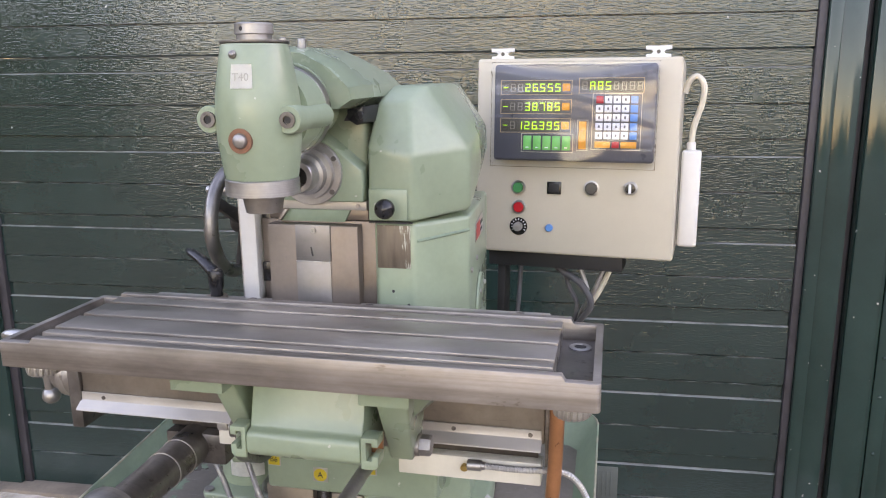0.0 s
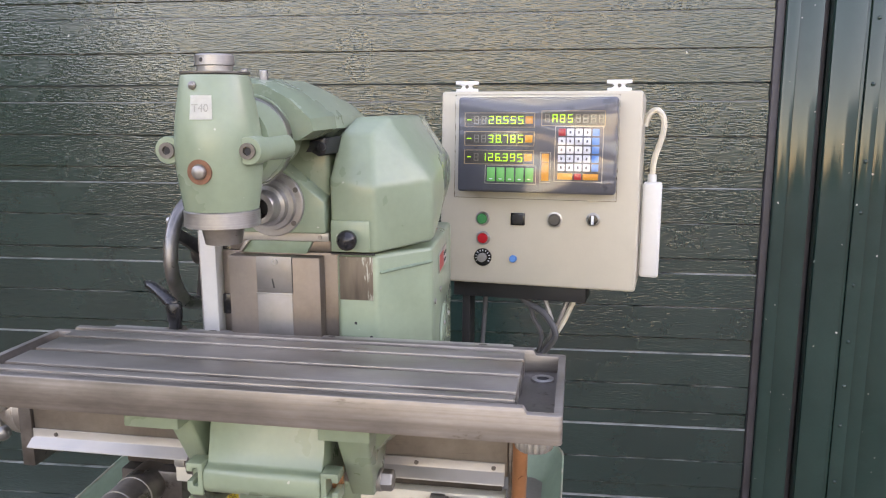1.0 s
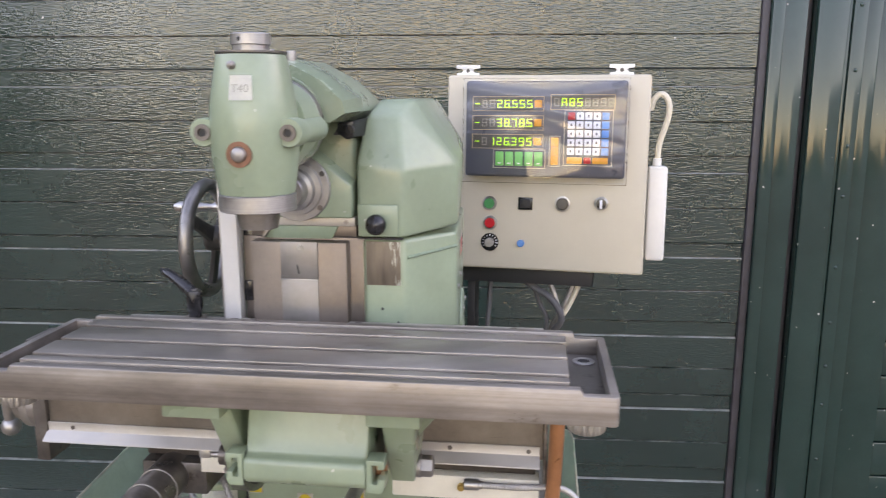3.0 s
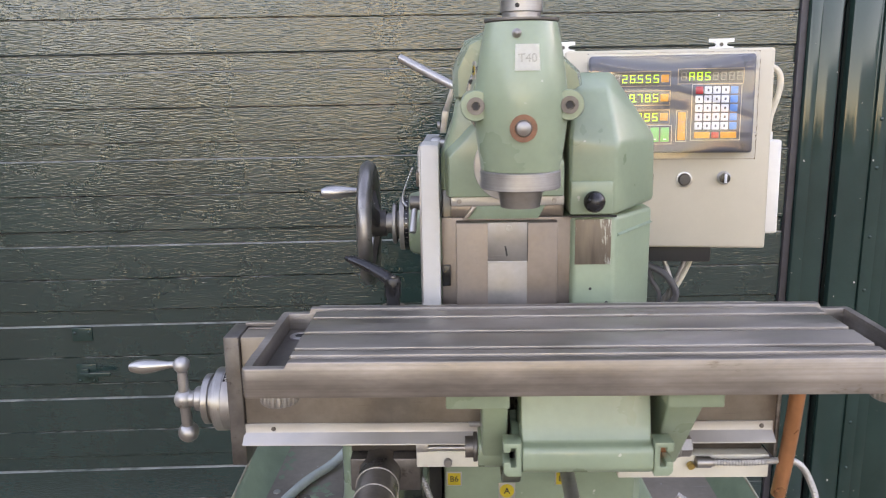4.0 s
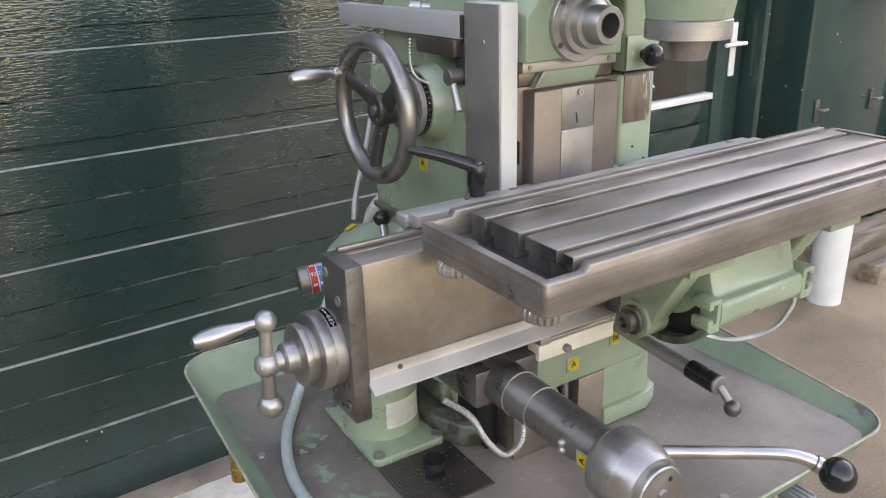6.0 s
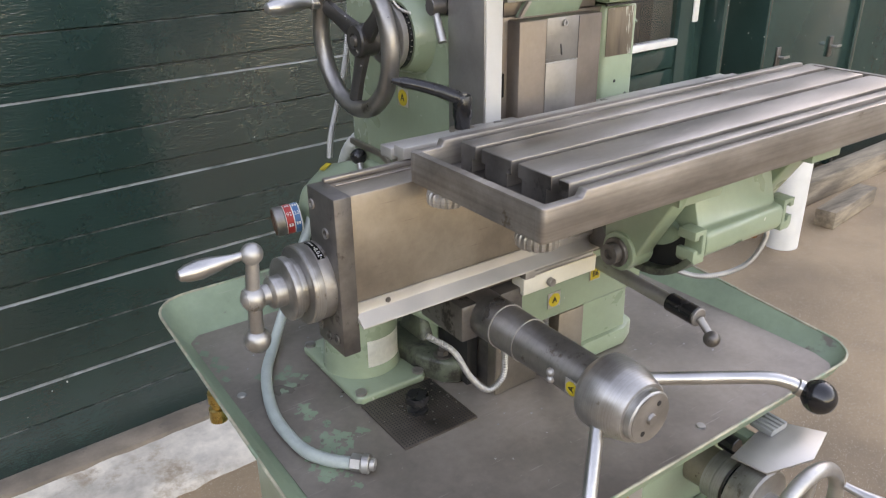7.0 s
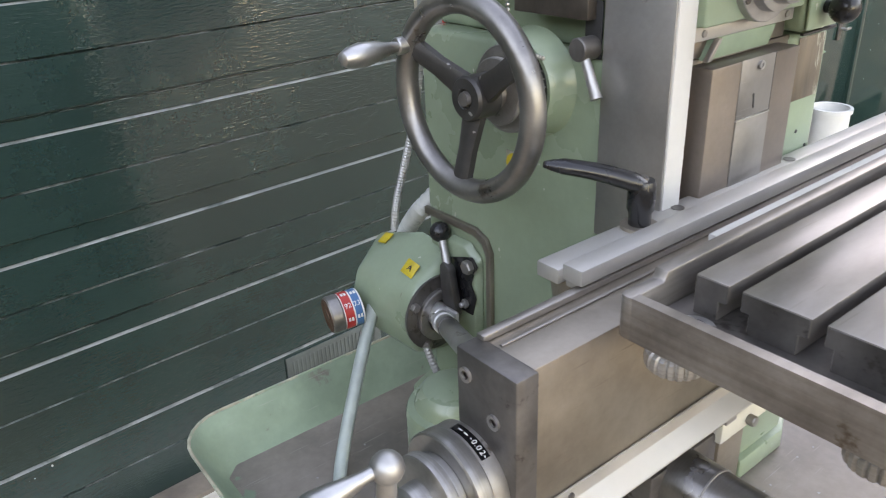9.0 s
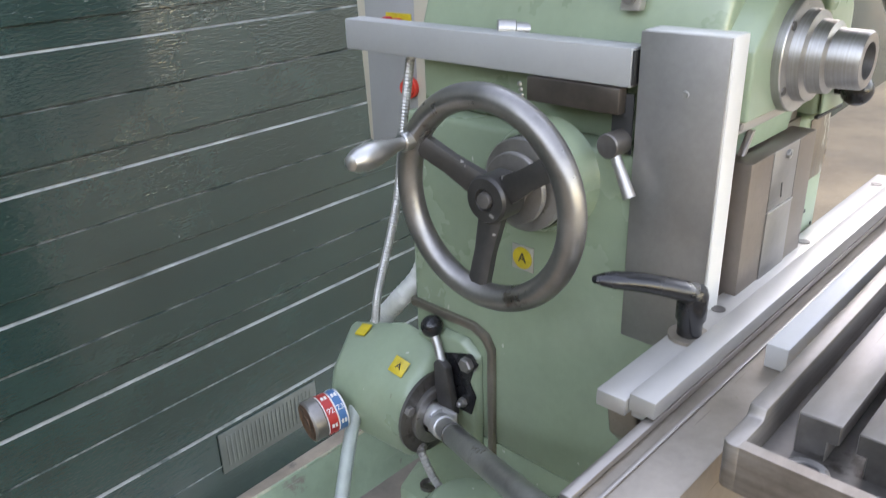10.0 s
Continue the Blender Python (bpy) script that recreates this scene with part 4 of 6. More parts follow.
ay = [(1.025, 0.9, 0.0), (1.045, 0.97, 0.0), (1.07, 1.0, 0.0), (1.18, 1.0, 0.0), (1.28, 0.89, -0.004), (1.38, 0.76, -0.010), (1.42, 0.66, -0.013)]
part("overarm", loft([[(-0.382 + dx + (x + 0.382) * s, y, 1.4265 + (z - 1.4265) * s) for x, z in arm_poly] for y, s, dx in ay]), GREEN, mill, sharp=28)
part("dovetail_seam", prism([(-0.318, 1.424), (-0.316, 1.408), (-0.328, 1.408)], "y", 1.0738, 1.0748, 0), INK, upper)
part("arm_bolt", join(cyl((-0.402, 1.05, 1.50), (-0.402, 1.05, 1.520), 0.005), cyl((-0.375, 1.05, 1.495), (-0.375, 1.05, 1.518), 0.006)), STEEL_TURNED, upper)
hood_pts = [(-0.300, 1.088, 1.265), (-0.236, 1.088, 1.265), (-0.166, 1.17, 1.272), (-0.172, 1.30, 1.335), (-0.186, 1.45, 1.335), (-0.300, 1.45, 1.265),
            (-0.301, 1.090, 1.37), (-0.236, 1.090, 1.36), (-0.168, 1.172, 1.365), (-0.172, 1.30, 1.380), (-0.188, 1.45, 1.380),
            (-0.293, 1.12, 1.432), (-0.245, 1.12, 1.432), (-0.280, 1.16, 1.455), (-0.232, 1.17, 1.455), (-0.228, 1.40, 1.455), (-0.280, 1.40, 1.455), (-0.300, 1.45, 1.40)]
hood = part("belt_cover", hull(hood_pts, 0.006, 3, 10), GREEN, mill, sharp=60)
part("cover_panel", box(-0.299, -0.242, 1.084, 1.0876, 1.267, 1.312, 0.002), GREEN, hood)
part("seam", join(box(-0.300, -0.236, 1.0865, 1.09, 1.2625, 1.2648, 0)), INK, hood)
part("clamp_knob", join(ball((-0.27, 1.066, 1.287), 0.0145, 28), cyl((-0.27, 1.075, 1.287), (-0.27, 1.086, 1.287), 0.006)), BLACK, hood, "glossy black ball knob")
part("clamp_block", join(hull([(-0.322, 1.072, 1.424), (-0.322, 1.072, 1.410), (-0.309, 1.072, 1.402), (-0.300, 1.072, 1.406), (-0.300, 1.072, 1.428), (-0.322, 1.13, 1.424), (-0.322, 1.13, 1.410), (-0.309, 1.13, 1.402), (-0.288, 1.13, 1.406), (-0.288, 1.13, 1.430)], 0.0015), cyl((-0.303, 1.070, 1.416), (-0.303, 1.064, 1.416), 0.006)), BLACK, upper, "black clamp block")
# clamp lever of the overarm
lv = part("arm_clamp", join(hull([(x, y, 1.372) for x in (-0.4765, -0.4665) for y in (1.178, 1.196)] + [(x, y, 1.404) for x in (-0.4720, -0.4620) for y in (1.176, 1.194)], 0.0015), hull([(x, y, 1.403) for x in (-0.4720, -0.4620) for y in (1.176, 1.194)] + [(x, y, 1.446) for x in (-0.4560, -0.4470) for y in (1.172, 1.190)], 0.0015)), ALU, upper, "bright bent steel clamp lug")
part("clamp_handle", tube([(-0.452, 1.176, 1.437), (-0.492, 1.192, 1.458), (-0.533, 1.208, 1.480)], 0.0064, 16, 4), STEEL_TURNED, lv, "bright round clamp handle")
part("clamp_screw", lathe([(0, 0), (0.006, 0), (0.006, 0.004), (0, 0.004)], (-0.4755, 1.187, 1.383), (-1, 0, 0), 18), STEEL_GREY, lv)
part("plug", join(cyl((-0.455, 1.280, 1.347), (-0.488, 1.3155, 1.350), 0.0068), cyl((-0.476, 1.303, 1.349), (-0.488, 1.3155, 1.350), 0.0085)), STEEL_TURNED, upper, "knurled steel stop sleeve")

# horizontal spindle nose
sn = part("spindle_nose", lathe([(0, 0), (0.0455, 0), (0.0463, 0.001), (0.0463, 0.009), (0.0455, 0.010), (0.037, 0.011), (0.036, 0.020), (0.0295, 0.0215), (0.0285, 0.033), (0.0235, 0.035), (0.0228, 0.057), (0.0215, 0.059), (0.0145, 0.059), (0.0132, 0.02), (0, 0.02)], (-0.383, 1.0885, 1.334), (0, -1, 0), 56), TURNED_Y, mill, "turned steel horizontal spindle nose")
part("bore", lathe([(0, 0), (0.0134, 0), (0.0134, 0.002), (0, 0.002)], (-0.383, 1.060, 1.334), (0, -1, 0), 32), BLACK_MATT, sn)
for a in (30, 140, 215, 320):
    part("screw", lathe([(0, 0), (0.004, 0), (0.0035, 0.0012), (0, 0.0012)], (-0.383 + 0.0415 * math.cos(radians(a)), 1.0784, 1.334 + 0.0415 * math.sin(radians(a))), (0, -1, 0), 14), STEEL_DARK, sn)

# vertical head
HX, HY = -0.380, 0.917
head = part("milling_head", join(
    lathe([(0, 0), (0.0438, 0), (0.0445, 0.003), (0.0478, 0.025), (0.0500, 0.045), (0.0512, 0.065), (0.0510, 0.082), (0.0490, 0.102), (0.0455, 0.125), (0.0402, 0.154), (0.039, 0.1575), (0, 0.158)], (HX, HY, 1.349), (0, 0, 1), 64),
    loft([[(HX + (0.0535 + (0.003 * k / 5)) * math.cos(a), HY + 0.026 + 0.056 * k / 5, 1.424 + (0.0545 + 0.002 * k / 5) * math.sin(a)) for a in (2 * math.pi * i / 40 for i in range(40))] for k in range(6)])), GREEN, mill, "sage green vertical milling head", sharp=40)
part("swivel_flange", lathe([(0, 0), (0.0565, 0), (0.058, 0.002), (0.058, 0.018), (0.0565, 0.02), (0, 0.02)], (-0.382, 0.998, 1.425), (0, 1, 0), 64), GREY_Y, head, "steel graduated swivel flange")
part("neck", cyl((-0.382, 1.0185, 1.435), (-0.382, 1.07, 1.435), 0.052), GREEN, head)
part("nose_ring", lathe([(0, 0), (0.0440, 0), (0.0450, 0.001), (0.0450, 0.019), (0.0438, 0.020), (0, 0.020)], (HX, HY, 1.3285), (0, 0, 1), 64), TURNED_Z, head, "bright turned nose ring")
part("quill", lathe([(0, 0), (0.011, 0), (0.011, -0.004), (0.022, -0.004), (0.0255, 0.014), (0.026, 0.0175), (0, 0.0175)], (HX, HY, 1.3105), (0, 0, 1), 48), STEEL_GREY, head, "turned steel spindle nose")
part("top_plate", lathe([(0, 0), (0.0395, 0), (0.0405, 0.001), (0.0405, 0.003), (0, 0.0035)], (HX, HY, 1.5072), (0, 0, 1), 48), STEEL_DARK, head)
cap = part("top_cap", lathe([(0, 0), (0.0205, 0), (0.0205, 0.006), (0.0225, 0.007), (0.0225, 0.018), (0.021, 0.0195), (0.010, 0.0195), (0.010, 0.014), (0, 0.014)], (HX, HY, 1.511), (0, 0, 1), 48), TURNED_Z, head, "turned steel drawbar cap")
part("pin_hole", cyl((HX - 0.006, HY - 0.0224, 1.5235), (HX - 0.006, HY - 0.0205, 1.5235), 0.0025, seg=14), INK, cap)
for dx in (-0.0505, 0.0495):
    x = HX + dx
    lug = part("lug", lathe([(0, 0), (0.0155, 0), (0.0165, 0.002), (0.0165, 0.03), (0.014, 0.05), (0.016, 0.11), (0, 0.112)], (x, 0.888, 1.420), (0, 1, 0), 36), GREEN, head)
    part("socket_screw", lathe([(0, 0), (0.0095, 0), (0.0095, 0.003), (0.005, 0.003), (0.0048, -0.0005), (0, -0.0005)], (x, 0.8875, 1.420), (0, -1, 0), 28), STEEL_DARK, lug)
    part("socket", lathe([(0, 0), (0.0046, 0), (0.0046, 0.0006), (0, 0.0006)], (x, 0.8872, 1.420), (0, -1, 0), 6), INK, lug)
cb = part("centre_bolt", lathe([(0, 0), (0.0088, 0), (0.0088, 0.002), (0.0075, 0.005), (0.004, 0.007), (0, 0.0075)], (-0.381, 0.8665, 1.397), (0, -1, 0), 32), STEEL_GREY, head, "domed steel bolt in an orange brown washer")
part("washer", lathe([(0.0092, 0), (0.0145, 0), (0.0145, 0.0035), (0.0092, 0.0035), (0.0092, 0)], (-0.381, 0.8690, 1.397), (0, -1, 0), 40), ORANGE_RING, cb)
bm = bm_new()
vs = []
for i in range(9):
    a = radians(-102 + 3.9 * i)
    vs.append([bm.verts.new((HX + (0.0478 - 0.165 * (z - 1.4695)) * math.cos(a), HY + (0.0478 - 0.165 * (z - 1.4695)) * math.sin(a), z)) for z in (1.456, 1.4695, 1.483)])
for a, b in zip(vs, vs[1:]):
    for k in range(2):
        bm.faces.new((a[k], b[k], b[k + 1], a[k + 1]))
bmesh.ops.solidify(bm, geom=bm.faces[:], thickness=0.0006)
lab = part("label", bm, PAPER, head, "small worn white paper label")
c, q = math.cos(radians(-86.5)), math.sin(radians(-86.5))
part("lettering", letters("T40", 0.0125, facing((HX + 0.0490 * c, HY + 0.0490 * q, 1.4685), (-q, c, 0), (-0.165 * c, -0.165 * q, 1)), 0.0001), FADED, lab, "faded handwritten mark")
part("oiler", join(cyl((-0.388, 0.884, 1.494), (-0.388, 0.872, 1.494), 0.0048, seg=16), ball((-0.388, 0.872, 1.494), 0.0035, 14)), STEEL_GREY, head, "small steel oil nipple")
tag_plate("lubrication_tag", "A", (-0.4295, 0.957, 1.458), (0.25, -1, 0), (0, 0, 1), 0.012, 0.020, head)
part("flange_screw", cyl((-0.4335, 0.9975, 1.445), (-0.4335, 0.9968, 1.445), 0.003, seg=14, bev=0.0002), INK, head)

# ---- table ----
X0, X1, Y0, Y1 = -0.674, 0.036, 0.787, 0.990
front = prism([(X0, 1.131), (X0, 1.163), (X0 + 0.044, 1.163), (X0 + 0.048, 1.170), (X1 - 0.040, 1.170), (X1 - 0.036, 1.163), (X1, 1.163), (X1, 1.131)], "y", Y0, Y0 + 0.011, 0.0)
rear = prism([(X0, 1.131), (X0, 1.163), (X0 + 0.034, 1.163), (X0 + 0.037, 1.170), (X1 - 0.040, 1.170), (X1 - 0.037, 1.163), (X1, 1.163), (X1, 1.131)], "y", Y1 - 0.011, Y1, 0.0)
for bar_bm, yy in ((front, Y0), (rear, Y1)):
    corner = [e for e in bar_bm.edges if all(abs(v.co.y - yy) < 1e-5 for v in e.verts) and abs(e.verts[0].co.x - e.verts[1].co.x) < 1e-5 and min(abs(e.verts[0].co.x - X0), abs(e.verts[0].co.x - X1)) < 1e-5]
    bmesh.ops.bevel(bar_bm, geom=corner, offset=0.0055, segments=5, affect="EDGES", profile=0.5)
    bevel(bar_bm, 0.0013, 2, 25)
ends = [prism([(a, Y0 + 0.0095), (b, Y0 + 0.0095), (b, Y1 - 0.0095), (a, Y1 - 0.0095)], "z", 1.1312, 1.1629, 0.0) for a, b in ((X0 + 0.0004, X0 + 0.009), (X1 - 0.009, X1 - 0.0004))]
slab = box(X0 + 0.004, X1 - 0.004, Y0 + 0.004, Y1 - 0.004, 1.1315, 1.142, 0.0)
table = part("table", join(front, rear, slab, *ends), STEEL_SIDE, mill, "bare steel work table with three T slots and end troughs")
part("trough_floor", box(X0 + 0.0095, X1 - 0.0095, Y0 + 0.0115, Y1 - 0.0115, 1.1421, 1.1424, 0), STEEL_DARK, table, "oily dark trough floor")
BX0, BX1 = -0.627, -0.014
slots = [0.825, 0.880, 0.935]
edges = [0.807] + [s for c in slots for s in (c - 0.0045, c + 0.0045)] + [0.964]
for a, b in zip(edges[0::2], edges[1::2]):
    wide = [(a, 1.1705), (b, 1.1705), (b, 1.157), (b - (0.006 if b < 0.96 else 0), 1.157), (b - (0.006 if b < 0.96 else 0), 1.1425), (a + (0.006 if a > 0.81 else 0), 1.1425), (a + (0.006 if a > 0.81 else 0), 1.157), (a, 1.157)]
    part("table_land", prism(wide, "x", BX0, BX1, 0.0006, 2), STEEL, table)
    # dark end caps: oily dirt and the trough's shade in one colour
    part("land_end", prism([(y + (0.0008 if y < (a + b) / 2 else -0.0008), z - (0.0008 if z > 1.16 else 0)) for y, z in wide], "x", BX0 - 0.0007, BX0 - 0.0001, 0.0), STEEL_DARK, table, "oily land end with its shade in the dark colour")
for x in (-0.645, 0.009):
    part("drain_hole", lathe([(0.0135, 0), (0.0135, 0.002), (0.012, 0.0028), (0.008, 0.0028), (0.0075, 0.001), (0, 0.001)], (x, 0.950, 1.1421), (0, 0, 1), 32), STEEL_TURNED, table)
    part("hole", lathe([(0, 0), (0.0072, 0), (0.0072, 0.0006), (0, 0.0006)], (x, 0.950, 1.1435), (0, 0, 1), 24), BLACK_MATT, table)


def knurled(p, d, r, h, n=16):
    prof = []
    bm = bm_new()
    m = axis_matrix(p, d)
    rings = []
    for hh, s in ((0, 0.86), (0.002, 0.96), (h * 0.5, 1.0), (h - 0.002, 0.96), (h, 0.86)):
        rings.append([bm.verts.new(m @ Vector(((r * s * (1 - 0.10 * (k % 4 in (0,)))) * math.cos(2 * math.pi * k / (4 * n)), (r * s * (1 - 0.10 * (k % 4 in (0,)))) * math.sin(2 * math.pi * k / (4 * n)), hh))) for k in range(4 * n)])
    for a, b in zip(rings, rings[1:]):
        for k in range(4 * n):
            l = (k + 1) % (4 * n)
            bm.faces.new((a[k], a[l], b[l], b[k]))
    bm.faces.new(rings[0][::-1]), bm.faces.new(rings[-1])
    bmesh.ops.recalc_face_normals(bm, faces=bm.faces)
    return bm


for x, y in ((-0.645, 0.825), (0.006, 0.825), (-0.650, 0.958)):
    part("drain_nut", join(knurled((x, y, 1.111), (0, 0, 1), 0.0212, 0.0145, 20), cyl((x, y, 1.124), (x, y, 1.1305), 0.017)), TURNED_Z, table, "knurled steel drain nut")

# tilting cradle under the table
cradle_prof = [(0.868, 1.1305), (0.860, 1.10), (0.852, 1.070), (0.846, 1.052), (0.836, 1.050), (0.833, 1.044), (0.833, 1.026), (0.838, 1.019), (0.86, 1.010), (0.92, 1.004), (0.965, 1.02), (0.985, 1.06), (0.985, 1.1305)]
cradle = part("tilt_cradle", prism(cradle_prof, "x", -0.383, -0.238, 0.003), GREEN, mill, "sage green tilting cradle under the table", sharp=40)


def slotted_end(x0, x1, s):
    """The T slotted end of the cradle rim; s: -1 opens to -x, 1 to +x."""
    a, b = (x1, x0) if s < 0 else (x0, x1)
    t = [(a, 1.056), (b, 1.056), (b, 1.045), (a + (b - a) * 0.62, 1.045), (a + (b - a) * 0.62, 1.050), (a + (b - a) * 0.30, 1.050), (a + (b - a) * 0.30, 1.027), (a + (b - a) * 0.62, 1.027), (a + (b - a) * 0.62, 1.033), (b, 1.033), (b, 1.021), (a + (b - a) * 0.8, 1.016), (a, 1.016)]
    return prism(t, "y", 0.834, 0.858, 0.001)


part("slotted_rim", slotted_end(-0.4035, -0.3835, -1), GREEN, cradle)
part("slotted_rim", slotted_end(-0.2375, -0.2165, 1), GREEN, cradle)
part("rim_stain", box(-0.2375, -0.2185, 0.8585, 0.866, 1.022, 1.052, 0.001), COPPER, cradle, "rusty brown slot face")
bl = part("left_bracket", join(box(-0.466, -0.398, 0.813, 0.945, 1.106, 1.1307, 0.002), hull([(-0.428, 0.835, 1.1145), (-0.398, 0.835, 1.1145), (-0.428, 0.95, 1.1145), (-0.398, 0.95, 1.1145), (-0.425, 0.890, 1.02), (-0.396, 0.890, 1.02), (-0.425, 0.945, 0.99), (-0.396, 0.945, 0.99), (-0.425, 0.905, 0.995), (-0.396, 0.905, 0.995)], 0.003), cyl((-0.430, 0.920, 1.010), (-0.394, 0.920, 1.010), 0.024)), GREEN, mill, "sage green cradle bracket")
br = part("right_bracket", join(box(-0.232, -0.172, 0.813, 0.945, 1.106, 1.1307, 0.002), hull([(-0.222, 0.835, 1.1145), (-0.180, 0.835, 1.1145), (-0.222, 0.95, 1.1145), (-0.18, 0.95, 1.1145), (-0.222, 0.890, 1.02), (-0.193, 0.890, 1.02), (-0.222, 0.945, 0.99), (-0.193, 0.945, 0.99), (-0.222, 0.905, 0.995), (-0.193, 0.905, 0.995)], 0.003), hull([(-0.18, 0.87, 1.1145), (-0.13, 0.945, 1.1145), (-0.18, 0.96, 1.1145), (-0.19, 0.88, 1.06), (-0.18, 0.96, 1.05)], 0.002)), GREEN, mill, "sage green cradle bracket")
part("backing", box(-0.40, -0.215, 0.952, 0.998, 0.985, 1.10, 0.003), STEEL_DARK, mill, "dark steel swivel plate behind the cradle")


def end_arc(r0, r1, a0, a1):
    """A ring sector seen along the cradle's axle."""
    return [(0.905 + r * math.cos(radians(a)), 1.065 + r * math.sin(radians(a))) for r, q in ((r1, range(a0, a1 + 1, 8)), (r0, range(a1, a0 - 1, -8))) for a in q]


part("trunnion", prism(end_arc(0.048, 0.075, 207, 335), "x", -0.3880, -0.3833, 0.001), BLACK_MATT, cradle, "black oily slot round the cradle's end")
part("trunnion_lip", prism(end_arc(0.0745, 0.083, 213, 333), "x", -0.4035, -0.3834, 0.001), OILY_GREEN, cradle, "oil-stained lower lip of the slot")
part("trunnion_rim", prism(end_arc(0.018, 0.0485, 207, 335), "x", -0.392, -0.3833, 0.001), GREEN_FLAT, cradle)
part("pivot_bolt", join(cyl((-0.4305, 0.920, 1.010), (-0.4355, 0.920, 1.010), 0.018), lathe([(0, 0), (0.013, 0), (0.013, 0.010), (0.0065, 0.010), (0.006, 0.004), (0, 0.004)], (-0.4355, 0.920, 1.010), (-1, 0, 0), 24)), STEEL_DARK, bl, "steel socket bolt with washer")
part("pivot_bolt", join(cyl((-0.1925, 0.920, 1.010), (-0.186, 0.920, 1.010), 0.0145), lathe([(0, 0), (0.0135, 0), (0.0135, 0.012), (0.012, 0.014), (0, 0.014)], (-0.186, 0.920, 1.010), (1, 0, 0), 6)), STEEL_GREY, br, "hexagonal steel bolt")

# cross slide
slide = part("cross_slide", join(box(-0.737, -0.036, 1.003, 1.058, 0.9835, 1.1245, 0.002)), STEEL_WARM, mill, "oily brown ground steel cross slide")
part("guide_ridge", box(-0.741, -0.036, 1.048, 1.056, 1.1247, 1.1300, 0.001), STEEL, slide)
part("guide_ridge", box(-0.735, -0.036, 1.036, 1.039, 1.1247, 1.1262, 0.0005), STEEL, slide)
endp = part("end_plate", box(-0.758, -0.7375, 0.998, 1.058, 0.945, 1.1262, 0.002), STEEL_DARK, slide, "dark steel end plate with socket screws")
for y, z in ((1.047, 1.108), (1.019, 1.084), (1.048, 0.965), (1.012, 0.962), (1.03, 0.958)):
    part("socket_screw", lathe([(0.0058, 0), (0.0058, 0.002), (0.0034, 0.002), (0.0032, 0), (0, 0)], (-0.7582, y, z), (-1, 0, 0), 20), STEEL_GREY, endp)
part("end_cap", box(-0.0358, -0.030, 1.003, 1.06, 0.95, 1.128, 0.002), STEEL_SIDE, slide)
rail = part("clamp_rail", box(-0.648, -0.038, 1.0682, 1.092, 1.1275, 1.141, 0.002), ALU, slide, "pale aluminium clamp rail")
part("rail_strip", box(-0.644, -0.040, 1.048, 1.068, 1.132, 1.1455, 0.0012), ALU, rail)
part("rail_base", box(-0.640, -0.042, 1.0565, 1.0678, 1.1248, 1.1318, 0.001), ALU, rail)
for x in (-0.485, -0.301, -0.08):
    part("screw", lathe([(0.006, 0), (0.006, 0.0005), (0.0035, 0.0005), (0, 0.0003)], (x, 1.080, 1.1412), (0, 0, 1), 18), STEEL_DARK, rail)
guard = part("drip_guard", join(prism([(1.0025, 0.984), (1.0025, 1.004), (1.0005, 1.004), (1.0005, 0.9915), (0.9860, 0.9810), (0.9860, 0.9790)], "x", -0.7395, -0.040, 0.0004, 1)), ALU, slide, "bright folded aluminium drip guard")
for x in (-0.70, -0.40, -0.16, -0.055):
    part("screw", lathe([(0, 0), (0.0032, 0), (0.0028, 0.0016), (0, 0.002)], (x, 1.0004, 0.997), (0, -1, 0), 14), STEEL_DARK, guard)
part("slide_way", box(-0.60, -0.045, 1.018, 1.058, 0.9548, 0.9833, 0.002), GUIDE, slide, "dark oily way under the slide")
part("scale_cover", box(-0.510, -0.385, 0.994, 1.0175, 0.943, 0.966, 0.002), CREAM, slide, "cream painted measuring scale cover")
part("scale_rod", join(cyl((-0.505, 0.997, 0.970), (-0.392, 0.997, 0.970), 0.0042), box(-0.510, -0.494, 0.991, 1.003, 0.9662, 0.9775, 0.001)), STEEL_TURNED, slide, "bright scale rod with its end block")
bar = part("scale_cover", box(-0.24, -0.040, 1.003, 1.030, 0.921, 0.9545, 0.002), CREAM, slide, "cream painted measuring scale cover")
part("cap_screw", cyl((-0.468, 0.9938, 0.952), (-0.468, 0.986, 0.952), 0.0055, seg=18), STEEL_GREY, bar)
part("cap_screw", cyl((-0.145, 1.0025, 0.941), (-0.145, 0.995, 0.941), 0.005, seg=18), BRASS, bar)
part("gland", join(cyl((-0.14, 0.995, 0.948), (-0.12, 0.995, 0.948), 0.0075), cyl((-0.128, 0.995, 0.948), (-0.115, 0.995, 0.948), 0.0055)), STEEL_TURNED, bar)
part("rail_foot", hull([(-0.636, 1.066, 1.1270), (-0.636, 1.091, 1.1270), (-0.58, 1.066, 1.1270), (-0.58, 1.091, 1.1270), (-0.630, 1.066, 1.095), (-0.630, 1.091, 1.095), (-0.612, 1.066, 1.075), (-0.612, 1.091, 1.075), (-0.58, 1.066, 1.07), (-0.58, 1.091, 1.07)], 0.003), STEEL_WARM, slide, "brown steel block under the rail")
part("rear_strip", join(box(-0.519, -0.036, 1.009, 1.026, 1.1248, 1.145, 0.0012)), PROFILE, slide, "pale strip along the slide's top")
part("stop_block", join(box(-0.425, -0.40, 0.99, 1.0, 1.000, 1.012, 0.001), cyl((-0.44, 0.992, 1.006), (-0.40, 0.992, 1.006), 0.0035)), STEEL_TURNED, slide)

